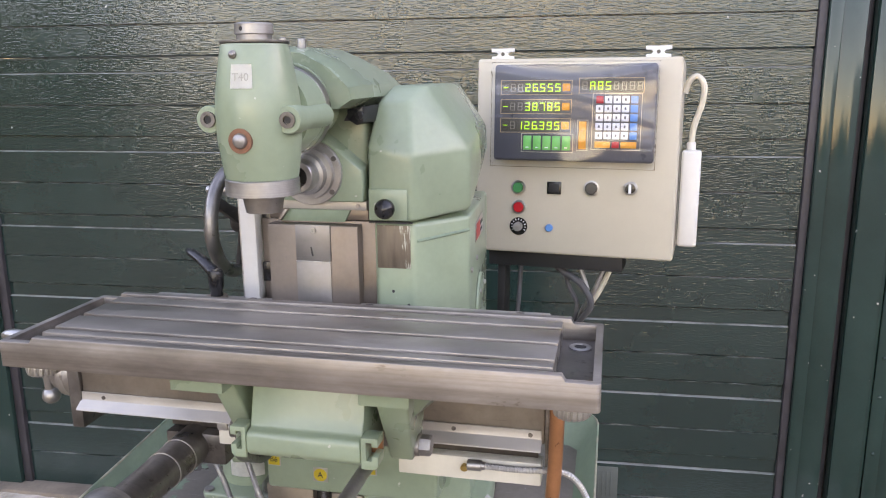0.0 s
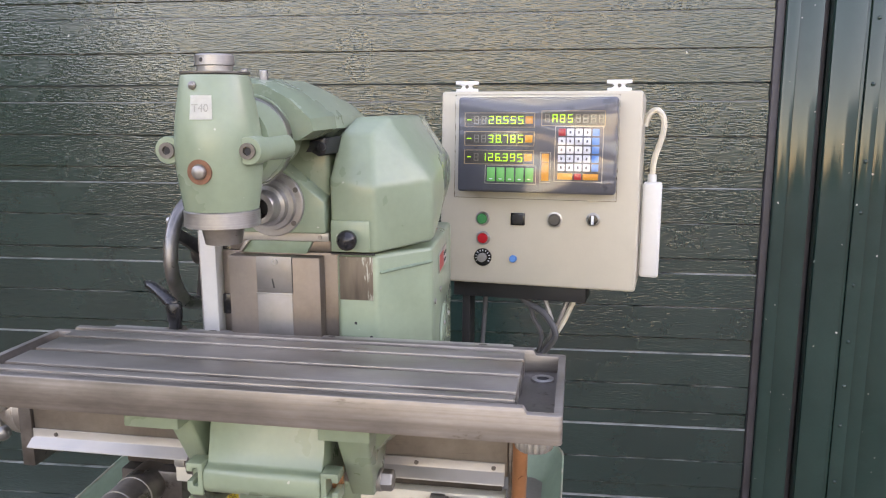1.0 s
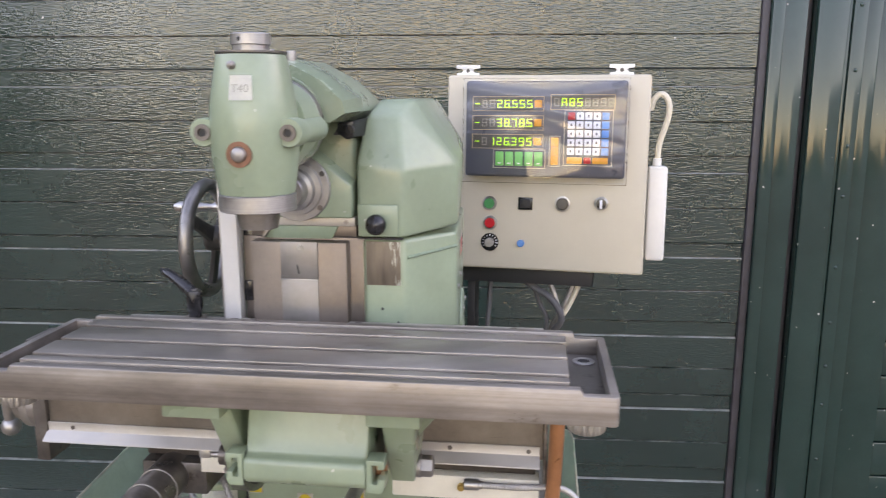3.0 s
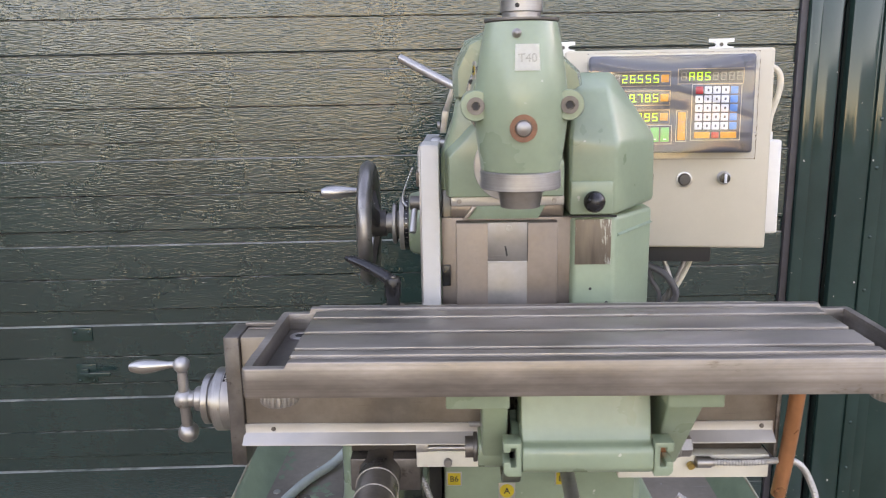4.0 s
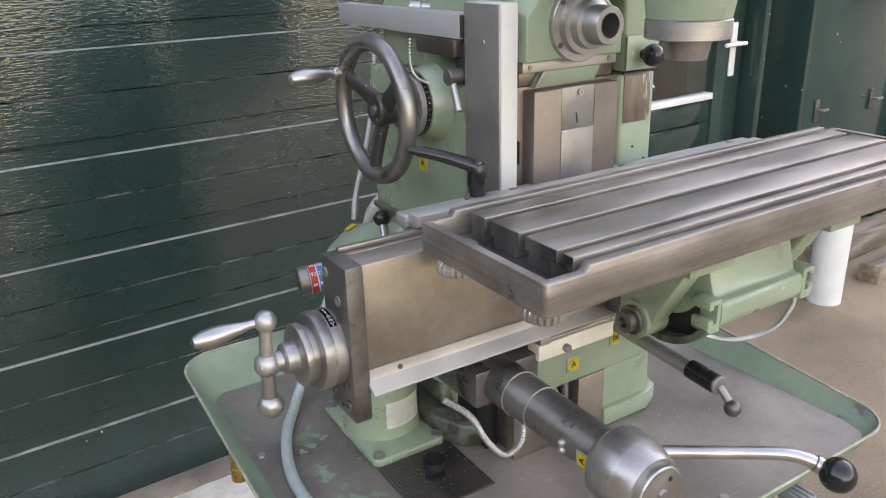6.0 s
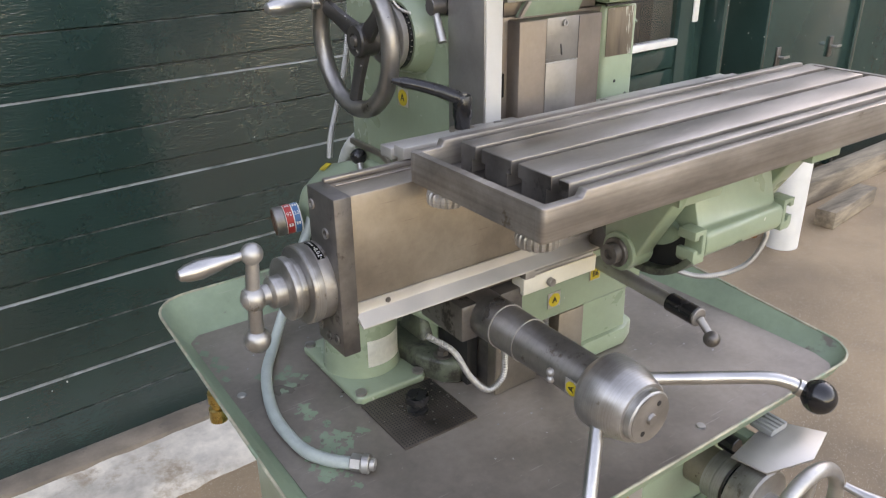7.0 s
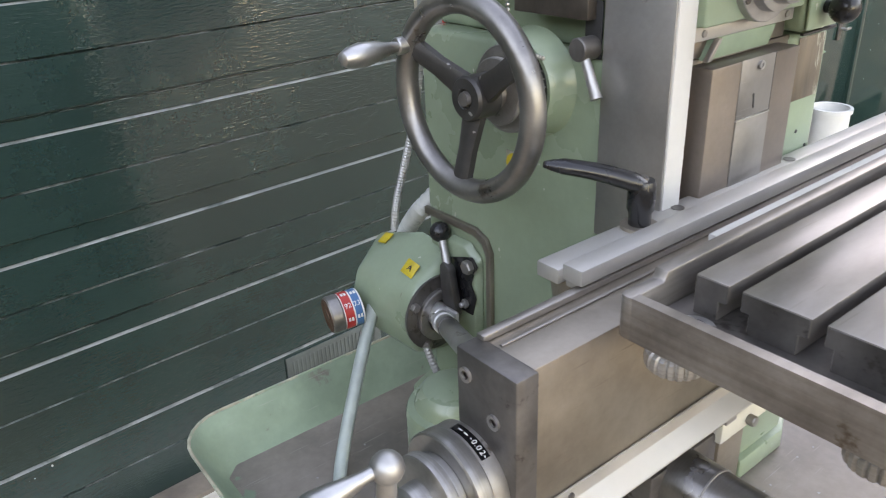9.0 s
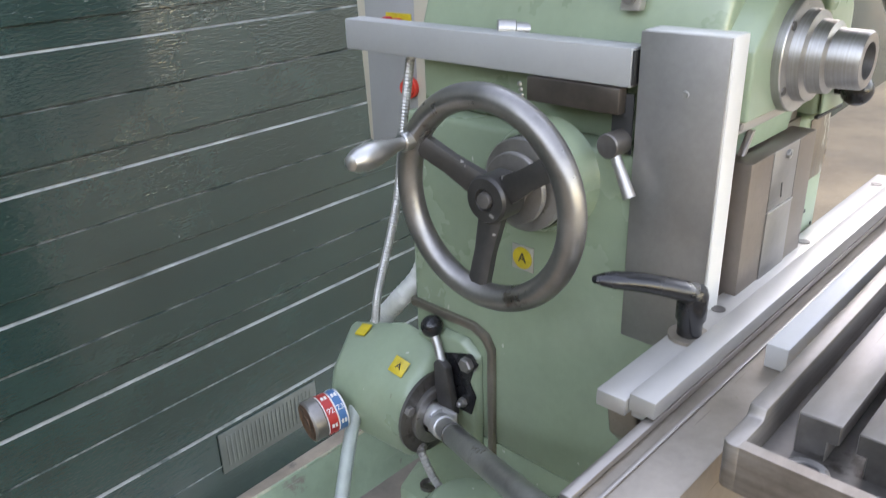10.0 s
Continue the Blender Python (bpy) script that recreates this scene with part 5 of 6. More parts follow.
# crank of the cross slide
crank = part("feed_dial", join(
    lathe([(0, 0), (0.043, 0), (0.0435, 0.001), (0.0435, 0.012), (0.042, 0.013), (0, 0.013)], (-0.7712, 1.045, 1.022), (-1, 0, 0), 56),
    lathe([(0, 0), (0.030, 0), (0.030, 0.007), (0.034, 0.0075), (0.0345, 0.0085), (0.0345, 0.0155), (0.033, 0.0165), (0.0175, 0.0175), (0.017, 0.030), (0.015, 0.032), (0.011, 0.033), (0.011, 0.058), (0, 0.058)], (-0.7845, 1.045, 1.022), (-1, 0, 0), 56)), TURNED_X, slide, "bright turned feed dial")
ring_i = part("index_ring", lathe([(0, 0), (0.0425, 0), (0.0428, 0.001), (0.0428, 0.0132), (0, 0.0132)], (-0.7578, 1.045, 1.022), (-1, 0, 0), 56), STEEL_GREY, slide, "brownish steel index ring with a black scale plate")


def on_ring(deg, x, r=0.0434):
    """A pose on the index ring: its x along the rim, its y along the axle."""
    q = radians(deg)
    return facing((x, 1.045 + r * math.cos(q), 1.022 + r * math.sin(q)), (0, -math.sin(q), math.cos(q)), (1, 0, 0))


bm = bm_new()
vs = [[bm.verts.new((x, 1.045 + 0.0431 * math.cos(radians(78 + 4 * k)), 1.022 + 0.0431 * math.sin(radians(78 + 4 * k)))) for x in (-0.7695, -0.7615)] for k in range(13)]
for a, b in zip(vs, vs[1:]):
    bm.faces.new((a[0], a[1], b[1], b[0]))
bmesh.ops.solidify(bm, geom=bm.faces[:], thickness=0.0003)
sp_i = part("scale_plate", bm, BLACK, ring_i, "black scale plate with white figures")
for chx, deg in (("0", 107.5), (".", 111), ("0", 114.5), ("2", 120)):
    part("figure", letters(chx, 0.0062, on_ring(deg, -0.7655), 0.0001), WHITE, sp_i)
for deg, w in ((103, 0.0012), (124, 0.0012), (96, 0.004), (88, 0.004)):
    part("mark", moved(box(-w / 2, w / 2, -0.0006, 0.0006, 0, 0.0001, 0), on_ring(deg, -0.7655)), WHITE, sp_i)
ch = part("crank_handle", join(ball((-0.833, 1.045, 1.022), 0.0140), cyl((-0.833, 1.045, 1.030), (-0.831, 1.041, 1.071), 0.0074, 0.0068), cyl((-0.833, 1.045, 1.014), (-0.833, 1.050, 0.972), 0.0074, 0.0080), ball((-0.831, 1.041, 1.073), 0.0117), ball((-0.833, 1.050, 0.970), 0.0145)), STEEL_TURNED, slide, "polished steel balanced ball crank")
GRIP = [(0, 0), (0.0048, 0), (0.0052, 0.012), (0.0062, 0.02), (0.0095, 0.042), (0.0108, 0.056), (0.0092, 0.072), (0.006, 0.082), (0, 0.086)]
part("grip", lathe([(r * 0.95, h * 0.78) for r, h in GRIP], (-0.840, 1.043, 1.073), (-1, 0.03, -0.07), 28), CHROME, ch, "polished steel grip")

# vertical feed hand wheel on the column
WX, WY, WZ = -0.590, 1.244, 1.229
TURN_W = Matrix.Translation((WX, WY, WZ)) @ Matrix.Rotation(radians(1.0), 4, "Z") @ Matrix.Translation((-WX, -WY, -WZ))
boss = part("wheel_boss", lathe([(0.054, 0), (0.052, 0.003), (0.0475, 0.022), (0.045, 0.026), (0, 0.026)], (-0.4998, WY, WZ), (-1, 0, 0), 48), GREEN, mill)
dial = part("wheel_dial", lathe([(0, 0), (0.0415, 0), (0.042, 0.001), (0.042, 0.014), (0.041, 0.015), (0.020, 0.016), (0.019, 0.020), (0.031, 0.0205), (0.032, 0.0215), (0.032, 0.0255), (0.031, 0.0265), (0.016, 0.027), (0.0155, 0.045), (0, 0.045)], (-0.5262, WY, WZ), (-1, 0, 0), 48), STEEL_GREY, boss, "grey steel graduated dial and collar")
part("dial_band", lathe([(0.0421, 0), (0.0426, 0.0005), (0.0426, 0.0065), (0.0421, 0.007)], (-0.5266, WY, WZ), (-1, 0, 0), 48), BLACK, dial, "black graduated band")
for k in range(14):
    q = radians(70 + 10 * k)
    part("mark", moved(box(-0.0005, 0.0005, -0.0012, 0.0012, 0, 0.0004, 0), facing((-0.5298, WY + 0.0425 * math.cos(q), WZ + 0.0425 * math.sin(q)), (0, -math.sin(q), math.cos(q)), (1, 0, 0))), STEEL_TURNED, dial)
wheel = part("hand_wheel", moved(torus((WX, WY, WZ), (1, 0, 0), 0.0868, 0.0114, 72, 18), TURN_W), WHEEL_RIM, mill, "grey steel three spoke hand wheel")
part("hub", lathe([(0, 0), (0.021, 0), (0.021, 0.024), (0.019, 0.027), (0.010, 0.0275), (0.008, 0.025), (0, 0.025)], (WX + 0.027, WY, WZ), (-1, 0, 0), 36), IRON, wheel)
part("hub_bolt", lathe([(0, 0), (0.0075, 0), (0.0065, 0.004), (0, 0.005)], (WX + 0.0015, WY, WZ), (-1, 0, 0), 24), STEEL_DARK, wheel)
for a in (148, 275, 28):
    c, s = math.cos(radians(a)), math.sin(radians(a))
    p, q = Vector((WX + 0.013, WY + 0.016 * c, WZ + 0.016 * s)), Vector((WX, WY + 0.081 * c, WZ + 0.081 * s))
    w0, w1 = 0.0125, 0.010
    side = Vector((0, -s, c))
    part("spoke", moved(loft([[pt + sg[0] * side * w + Vector((sg[1] * 0.006, 0, 0)) for sg in ((-1, -0.6), (-0.5, -1), (0.5, -1), (1, -0.6), (1, 0.6), (0.5, 1), (-0.5, 1), (-1, 0.6))] for pt, w in ((p, w0), (p.lerp(q, 0.5), w1 * 0.95), (q, w1))]), TURN_W), IRON, wheel)
ha = radians(28)
gy, gz = WY + 0.0865 * math.cos(ha), WZ + 0.0865 * math.sin(ha)
part("grip", join(lathe([(r * 1.08, h * 0.86) for r, h in GRIP], (WX - 0.016, gy, gz), (-1, -0.16, 0.0), 28), cyl((WX, gy, gz), (WX - 0.02, gy, gz), 0.0085)), CHROME, wheel, "polished steel grip")

# aluminium cover profiles of the measuring scale
part("scale_profile", join(box(-0.5005, -0.476, 1.085, 1.158, 1.095, 1.363, 0.0015)), PROFILE, mill, "upright pale aluminium scale profile")
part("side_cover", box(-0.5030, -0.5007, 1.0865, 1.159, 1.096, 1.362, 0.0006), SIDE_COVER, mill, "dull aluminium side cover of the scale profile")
part("cover_screw", lathe([(0, 0), (0.003, 0), (0.0026, 0.0012), (0, 0.0014)], (-0.503, 1.118, 1.318), (-1, 0, 0), 14), STEEL_TURNED, mill)
hb = part("cover_bar", join(box(-0.5085, -0.484, 1.163, 1.508, 1.318, 1.349, 0.0015)), GREY_BAR, mill, "grey horizontal cable cover bar")
part("bar_end", box(-0.507, -0.486, 1.1615, 1.1628, 1.320, 1.347, 0.0004), BLACK_MATT, hb)
part("read_head", join(box(-0.474, -0.458, 1.105, 1.125, 1.12, 1.30, 0.001), box(-0.474, -0.462, 1.098, 1.1045, 1.165, 1.195, 0.001)), BLACK, mill, "black scale reading strip")
part("rail_back", box(-0.512, -0.500, 1.170, 1.262, 1.296, 1.3172, 0.001), GUIDE, mill, "dark brown bracket under the cover bar")
pin = part("stop_pin", join(cyl((-0.4998, 1.172, 1.272), (-0.521, 1.173, 1.272), 0.0105)), STEEL_DARK, mill, "dark steel stop pin with a cross handle")
part("cross_handle", tube([(-0.514, 1.171, 1.268), (-0.5175, 1.151, 1.232)], lambda t: 0.0042 + 0.0012 * t, 14, 2), STEEL_TURNED, pin)
part("pin_slot", box(-0.5012, -0.4998, 1.1625, 1.182, 1.262, 1.312, 0.0005), INK, mill)

bm = bm_new()
for k in range(22):
    t = k / 21
    c = Vector((-0.522, 1.262, 1.312)).lerp(Vector((-0.529, 1.206, 1.262)), t) + Vector((-0.01 * math.sin(math.pi * t), 0, -0.012 * math.sin(math.pi * t)))
    bmesh.ops.create_icosphere(bm, subdivisions=1, radius=0.0024, matrix=Matrix.Translation(c))
tagged(part("bead_chain", bm, CHROME, mill, "thin bright bead chain"), kind="stuff")

# clamp lever on the rail
def lever_handle(a, b, w0, w1, h0, h1, rise):
    """A flattened, slightly bowed handle from a to b, rounded in section."""
    a, b = Vector(a), Vector(b)
    d = (b - a).normalized()
    side = d.cross(Vector((0, 0, 1))).normalized()
    up = side.cross(d)
    rings = []
    for k in range(13):
        t = k / 12
        c = a.lerp(b, t) + up * (rise * math.sin(math.pi * t * 0.9))
        end = min(1.0, 0.45 + 4 * min(t, 1 - t))
        w, h = (w0 + (w1 - w0) * t) * end, (h0 + (h1 - h0) * t) * end
        rings.append([c + side * (w * math.cos(q)) + up * (h * math.sin(q)) for q in (2 * math.pi * i / 16 for i in range(16))])
    return loft(rings)


cl = part("clamp_lever", join(lathe([(0, 0), (0.0095, 0), (0.0095, 0.010), (0.0115, 0.014), (0.0118, 0.034), (0.010, 0.039), (0, 0.0395)], (-0.542, 1.077, 1.1445), (0, 0, 1), 28), lever_handle((-0.536, 1.072, 1.176), (-0.612, 1.121, 1.202), 0.0105, 0.0085, 0.0085, 0.006, 0.004)), BLACK, mill, "black adjustable clamp lever")
part("lever_screw", lathe([(0, 0), (0.005, 0), (0.005, 0.002), (0, 0.002)], (-0.542, 1.077, 1.184), (0, 0, 1), 20), STEEL_GREY, cl)
part("lever_seat", lathe([(0, 0), (0.016, 0), (0.016, 0.003), (0, 0.003)], (-0.542, 1.077, 1.1412), (0, 0, 1), 28), STEEL_WARM, cl)

# capstan shaft
SX, SZ = -0.560, 0.931
shaft = part("capstan_shaft", lathe([(0, 0), (0.0285, 0), (0.0280, 0.078), (0.0272, 0.080), (0.0268, 0.118), (0.0262, 0.120), (0.0255, 0.228), (0, 0.228)], (SX, 1.045, SZ), (0, -1, 0), 48), GREY_Y, mill, "thick turned steel capstan shaft")
part("bearing_block", box(-0.600, -0.505, 1.0, 1.09, 0.905, 0.953, 0.003), STEEL_DARK, mill, "dark steel bearing block")
for h, r in ((0.0785, 0.0286), (0.1185, 0.0276)):
    part("worn_ring", lathe([(r - 0.002, 0), (r, 0.0003), (r, 0.0017), (r - 0.002, 0.002), (r - 0.002, 0)], (SX, 1.045 - h, SZ), (0, -1, 0), 48), STEEL_TURNED, shaft, "bright worn ring on the shaft")
tag_plate("lubrication_tag", "A", (SX - 0.0263, 0.8270, SZ + 0.0005), (0.03, 0, 1), (0, 1, 0), 0.018, 0.020, shaft)
part("oilers", join(ball((SX - 0.0268, 0.8600, SZ + 0.003), 0.0048), ball((SX - 0.0262, 0.8600, SZ - 0.006), 0.0048)), STEEL_TURNED, shaft)
hub = part("capstan_hub", lathe([(0, 0), (0.032, 0), (0.0400, 0.008), (0.0412, 0.012), (0.0412, 0.037), (0.0395, 0.041), (0.0335, 0.060), (0.032, 0.062), (0.0285, 0.062), (0.0285, 0.070), (0.027, 0.0715), (0, 0.0715)], (SX, 0.818, SZ), (0, -1, 0), 56), TURNED_Y, mill, "turned steel capstan hub")
part("hub_screw", lathe([(0, 0), (0.006, 0), (0.005, 0.003), (0, 0.003)], (SX, 0.7452, SZ), (0, -1, 0), 20), STEEL_GREY, hub)
part("face_disc", lathe([(0, 0), (0.0265, 0), (0.0265, 0.0009), (0, 0.001)], (SX, 0.7465, SZ), (0, -1, 0), 48), STEEL_GREY, hub)
for dx, dz in ((0.010, 0.014), (-0.010, -0.014)):
    part("pin_hole", lathe([(0, 0), (0.0028, 0), (0.0028, 0.0004), (0, 0.0004)], (SX + dx, 0.7454, SZ + dz), (0, -1, 0), 14), INK, hub)
sp1 = part("capstan_arm", tube([(SX + 0.03, 0.79, SZ + 0.01), (SX + 0.075, 0.755, SZ + 0.012), (SX + 0.125, 0.712, SZ + 0.016), (SX + 0.143, 0.695, SZ + 0.013), (SX + 0.155, 0.682, SZ + 0.006)], 0.0067, 16, 6), CHROME, hub, "bright bent capstan arm with a black ball")
part("ball", ball((-0.402, 0.667, 0.935), 0.0175, 32), BLACK, sp1)
part("collar", cyl((SX + 0.150, 0.688, SZ + 0.009), (SX + 0.156, 0.680, SZ + 0.005), 0.0088), CHROME, sp1)
sp2 = part("capstan_arm", tube([(SX - 0.025, 0.79, SZ - 0.012), (SX - 0.055, 0.765, SZ - 0.045), (SX - 0.082, 0.742, SZ - 0.083), (SX - 0.087, 0.735, SZ - 0.098), (SX - 0.081, 0.725, SZ - 0.112)], 0.0072, 16, 6), CHROME, hub, "bright bent capstan arm with a black ball")
part("ball", ball((SX - 0.072, 0.708, SZ - 0.132), 0.0187, 32), BLACK, sp2)

# hand lever on the knee
rod = part("knee_lever", cyl((-0.300, 1.070, 0.902), (-0.305, 0.931, 0.8975), 0.0102), STEEL_TURNED, mill, "steel knee lever with a black sleeve")
part("sleeve", cyl((-0.305, 0.931, 0.8975), (-0.307, 0.885, 0.896), 0.0128), BLACK, rod)
part("sleeve_end", cyl((-0.307, 0.885, 0.896), (-0.3072, 0.881, 0.8959), 0.0125), STEEL_GREY, rod)
part("tip_rod", cyl((-0.3072, 0.881, 0.8955), (-0.308, 0.862, 0.880), 0.0052), STEEL_GREY, rod)
part("ball", ball((-0.3085, 0.858, 0.876), 0.0108), STEEL_DARK, rod, "dark steel ball")

# gearbox at the side of the column
gear = part("gearbox", join(hull([(-0.502, 1.362, 0.86), (-0.502, 1.362, 1.0), (-0.502, 1.54, 0.972), (-0.502, 1.54, 0.86), (-0.570, 1.362, 0.872), (-0.583, 1.362, 0.92), (-0.572, 1.362, 0.965), (-0.535, 1.362, 0.990), (-0.572, 1.49, 0.865), (-0.588, 1.49, 0.92), (-0.575, 1.495, 0.950), (-0.535, 1.50, 0.972), (-0.502, 1.43, 1.010)], 0.014, 4)), GREEN, mill, "sage green feed gearbox", sharp=45)
seat_edge = [(1.43, 1.044), (1.335, 1.044), (1.316, 1.036), (1.307, 1.020), (1.307, 0.86), (1.3155, 0.86), (1.3155, 1.015), (1.3225, 1.028), (1.338, 1.0345), (1.43, 1.0345)]
part("side_frame", prism(seat_edge, "x", -0.5065, -0.5000, 0.0012), STEEL_WARM, mill, "brown bare edge round the gearbox seat")
bf = part("bearing_flange", lathe([(0, 0), (0.050, 0), (0.050, 0.004), (0.041, 0.006), (0, 0.006)], (-0.540, 1.3616, 0.928), (0, -1, 0), 40), STEEL_DARK, gear, "dark oily bearing flange with bright inner ring")
part("inner_ring", lathe([(0.022, 0), (0.034, 0), (0.0345, 0.001), (0.0345, 0.006), (0.033, 0.007), (0.023, 0.007), (0.022, 0.006), (0.022, 0)], (-0.541, 1.3554, 0.929), (0, -1, 0), 40), STEEL_GREY, bf)
for ang in (60, 150, 240, 330):
    part("flange_bolt", lathe([(0, 0), (0.0062, 0), (0.0062, 0.005), (0.005, 0.006), (0, 0.006)], (-0.540 + 0.0435 * math.cos(radians(ang)), 1.3571, 0.928 + 0.0435 * math.sin(radians(ang))), (0, -1, 0), 6), STEEL_GREY, bf)
gl_arm = part("gear_lever", prism([(1.322, 0.937), (1.344, 0.937), (1.352, 0.955), (1.352, 0.997), (1.345, 1.004), (1.333, 0.997)], "x", -0.541, -0.530, 0.0025), IRON, gear, "black cast gear lever")
part("lever_rod", tube([(-0.535, 1.344, 0.998), (-0.531, 1.353, 1.012), (-0.528, 1.362, 1.026)], 0.0052, 14, 3), STEEL_TURNED, gl_arm, "steel lever rod")
part("lever_ball", ball((-0.527, 1.366, 1.032), 0.0128), BLACK, gear, "glossy black ball knob")
part("seat_block", hull([(x, y, z) for x, g in ((-0.5002, 0.0), (-0.510, 0.006)) for y, z in ((1.325 + g, 0.87), (1.3815, 0.87), (1.3815, 1.022 - g), (1.345 + g, 1.022 - g), (1.325 + g, 1.005 - g))], 0.003), GREEN, column)
part("oily_pocket", prism([(1.334, 0.930), (1.331, 0.940), (1.327, 0.955), (1.336, 0.972), (1.330, 0.988), (1.323, 0.999), (1.333, 1.009), (1.350, 1.004), (1.384, 0.992), (1.384, 0.930)], "x", -0.5125, -0.5102, 0.001), BLACK, column, "black oil-filled pocket behind the lever")
part("seat_bolt", join(lathe([(0, 0), (0.011, 0), (0.011, 0.002), (0, 0.002)], (-0.5101, 1.337, 0.996), (-1, 0, 0), 24), lathe([(0, 0), (0.009, 0), (0.009, 0.007), (0.0075, 0.0085), (0, 0.0085)], (-0.512, 1.337, 0.996), (-1, 0, 0), 6)), STEEL_GREY, column, "hexagonal steel bolt")
part("seat_bolt", join(lathe([(0, 0), (0.006, 0), (0.006, 0.004), (0, 0.004)], (-0.5126, 1.345, 0.943), (-1, 0, 0), 6), cyl((-0.516, 1.345, 0.943), (-0.5225, 1.345, 0.943), 0.0035)), STEEL_TURNED, column)
GEAR_AT = Matrix.Translation((0.013, 0.024, -0.008))
us = part("universal_shaft", join(cyl((-0.555, 1.335, 0.936), (-0.690, 1.085, 1.045), 0.0120)), STEEL_TURNED, mill, "bright universal joint shaft")
part("yoke", moved(join(cyl((-0.545, 1.356, 0.931), (-0.550, 1.336, 0.932), 0.0150), box(-0.568, -0.563, 1.316, 1.338, 0.926, 0.946, 0.002), box(-0.5455, -0.5405, 1.316, 1.338, 0.926, 0.946, 0.002)), GEAR_AT), BRIGHT, us)
part("yoke", moved(join(cyl((-0.563, 1.321, 0.940), (-0.570, 1.307, 0.946), 0.0138), ball((-0.554, 1.327, 0.936), 0.0105)), GEAR_AT), BRIGHT, us)
part("cross_pin", moved(cyl((-0.571, 1.326, 0.936), (-0.5375, 1.326, 0.936), 0.0045), GEAR_AT), STEEL_DARK, us)
part("joint_ring", cyl((-0.5685, 1.310, 0.947), (-0.5705, 1.3063, 0.9486), 0.0130), STEEL_DARK, us)
tag_plate("lubrication_tag", "A", (-0.555, 1.393, 0.9815), (0.12, -1, -0.25), (0.8, -0.25, 1), 0.020, 0.020, gear, True)
part("yellow_tag", hull([(-0.534, 1.478, z + 0.002) for z in (0.978, 0.980)] + [(-0.520, 1.478, z + 0.010) for z in (0.978, 0.980)] + [(-0.534, 1.496, z - 0.002) for z in (0.978, 0.980)] + [(-0.520, 1.496, z + 0.006) for z in (0.978, 0.980)], 0), YELLOW, gear)
ds = part("speed_dial", lathe([(0, 0), (0.024, 0), (0.024, 0.026), (0, 0.026)], (-0.596, 1.458, 0.917), (-1, 0.22, -0.08), 40), WHITE, gear, "speed dial with red and blue number bands")
dm = axis_matrix((-0.596, 1.458, 0.917), (-1, 0.22, -0.08))
part("blue_band", moved(lathe([(0.0241, 0.002), (0.0246, 0.0021), (0.0246, 0.0115), (0.0241, 0.0116)], (0, 0, 0), (0, 0, 1), 40), dm), BLUE_PLATE, ds)
part("red_band", moved(lathe([(0.0241, 0.0135), (0.0246, 0.0136), (0.0246, 0.025), (0.0241, 0.0251)], (0, 0, 0), (0, 0, 1), 40), dm), RED_PLATE, ds)
part("knob", moved(lathe([(0, 0.0262), (0.0235, 0.0262), (0.025, 0.028), (0.025, 0.041), (0.0235, 0.043), (0, 0.043)], (0, 0, 0), (0, 0, 1), 40), dm), STEEL_GREY, ds, "knurled brown steel knob")
part("knob_face", moved(lathe([(0, 0.0431), (0.0222, 0.0431), (0.0222, 0.0437), (0.0185, 0.0438), (0.0175, 0.0433), (0.009, 0.0433), (0.0085, 0.0445), (0, 0.0447)], (0, 0, 0), (0, 0, 1), 40), dm), RUSTY, ds, "rusty brown end face")
dinv = dm.to_3x3().transposed()
view = dinv @ Vector((-0.5, -0.6, 0.55))
a_mid = math.atan2(view.y, view.x)
for tx, h, da in (("92", 0.0193, 0.0), ("23", 0.0068, 0.0), ("", 0.0193, 0.75), ("", 0.0193, -0.75), ("", 0.0068, 0.7), ("", 0.0068, -0.7), ("", 0.0193, 1.5), ("", 0.0068, 1.4)):
    out = Vector((math.cos(a_mid + da), math.sin(a_mid + da), 0))
    mm = dm @ facing(out * 0.0249 + Vector((0, 0, h)), (0, 0, -1), out.cross(Vector((0, 0, -1))))
    part("number", letters(tx, 0.0092, mm, 0.0001) if tx else moved(join(box(-0.0035, -0.0006, -0.0028, 0.0028, 0, 0.0001, 0), box(0.0006, 0.0035, -0.0028, 0.0028, 0, 0.0001, 0)), mm), WHITE, ds)

gear.location += GEAR_AT.to_translation()
part("lug", prism([(-0.535, 1.385), (-0.50, 1.375), (-0.48, 1.40), (-0.48, 1.46), (-0.535, 1.44)], "z", TZ + 0.0006, 0.784, 0.006), GREEN, mill)
part("lug_bolt", lathe([(0.012, 0), (0.012, 0.004), (0.008, 0.004), (0.006, 0.001), (0, 0.001)], (-0.51, 1.41, 0.784), (0, 0, 1), 20), STEEL_DARK, mill)

# lower feed at the front of the base
LX, LZ = -0.227, 0.618
lf = part("knee_feed", lathe([(0, 0.033), (0.038, 0.034), (0.038, 0.050), (0.0395, 0.052), (0.0395, 0.066), (0.034, 0.067), (0.034, 0.0765), (0.050, 0.077), (0.0505, 0.079), (0.0505, 0.112), (0.048, 0.115), (0.020, 0.116), (0.019, 0.150), (0, 0.150)], (LX - 0.008, 0.8995, LZ), (0, -1, 0), 56), TURNED_Y, mill, "turned steel vertical feed dial below the tray")
part("dial_groove", lathe([(0.0341, 0), (0.0346, 0.0005), (0.0346, 0.0085), (0.0341, 0.009)], (LX - 0.008, 0.8323, LZ), (0, -1, 0), 40), BLACK, lf)
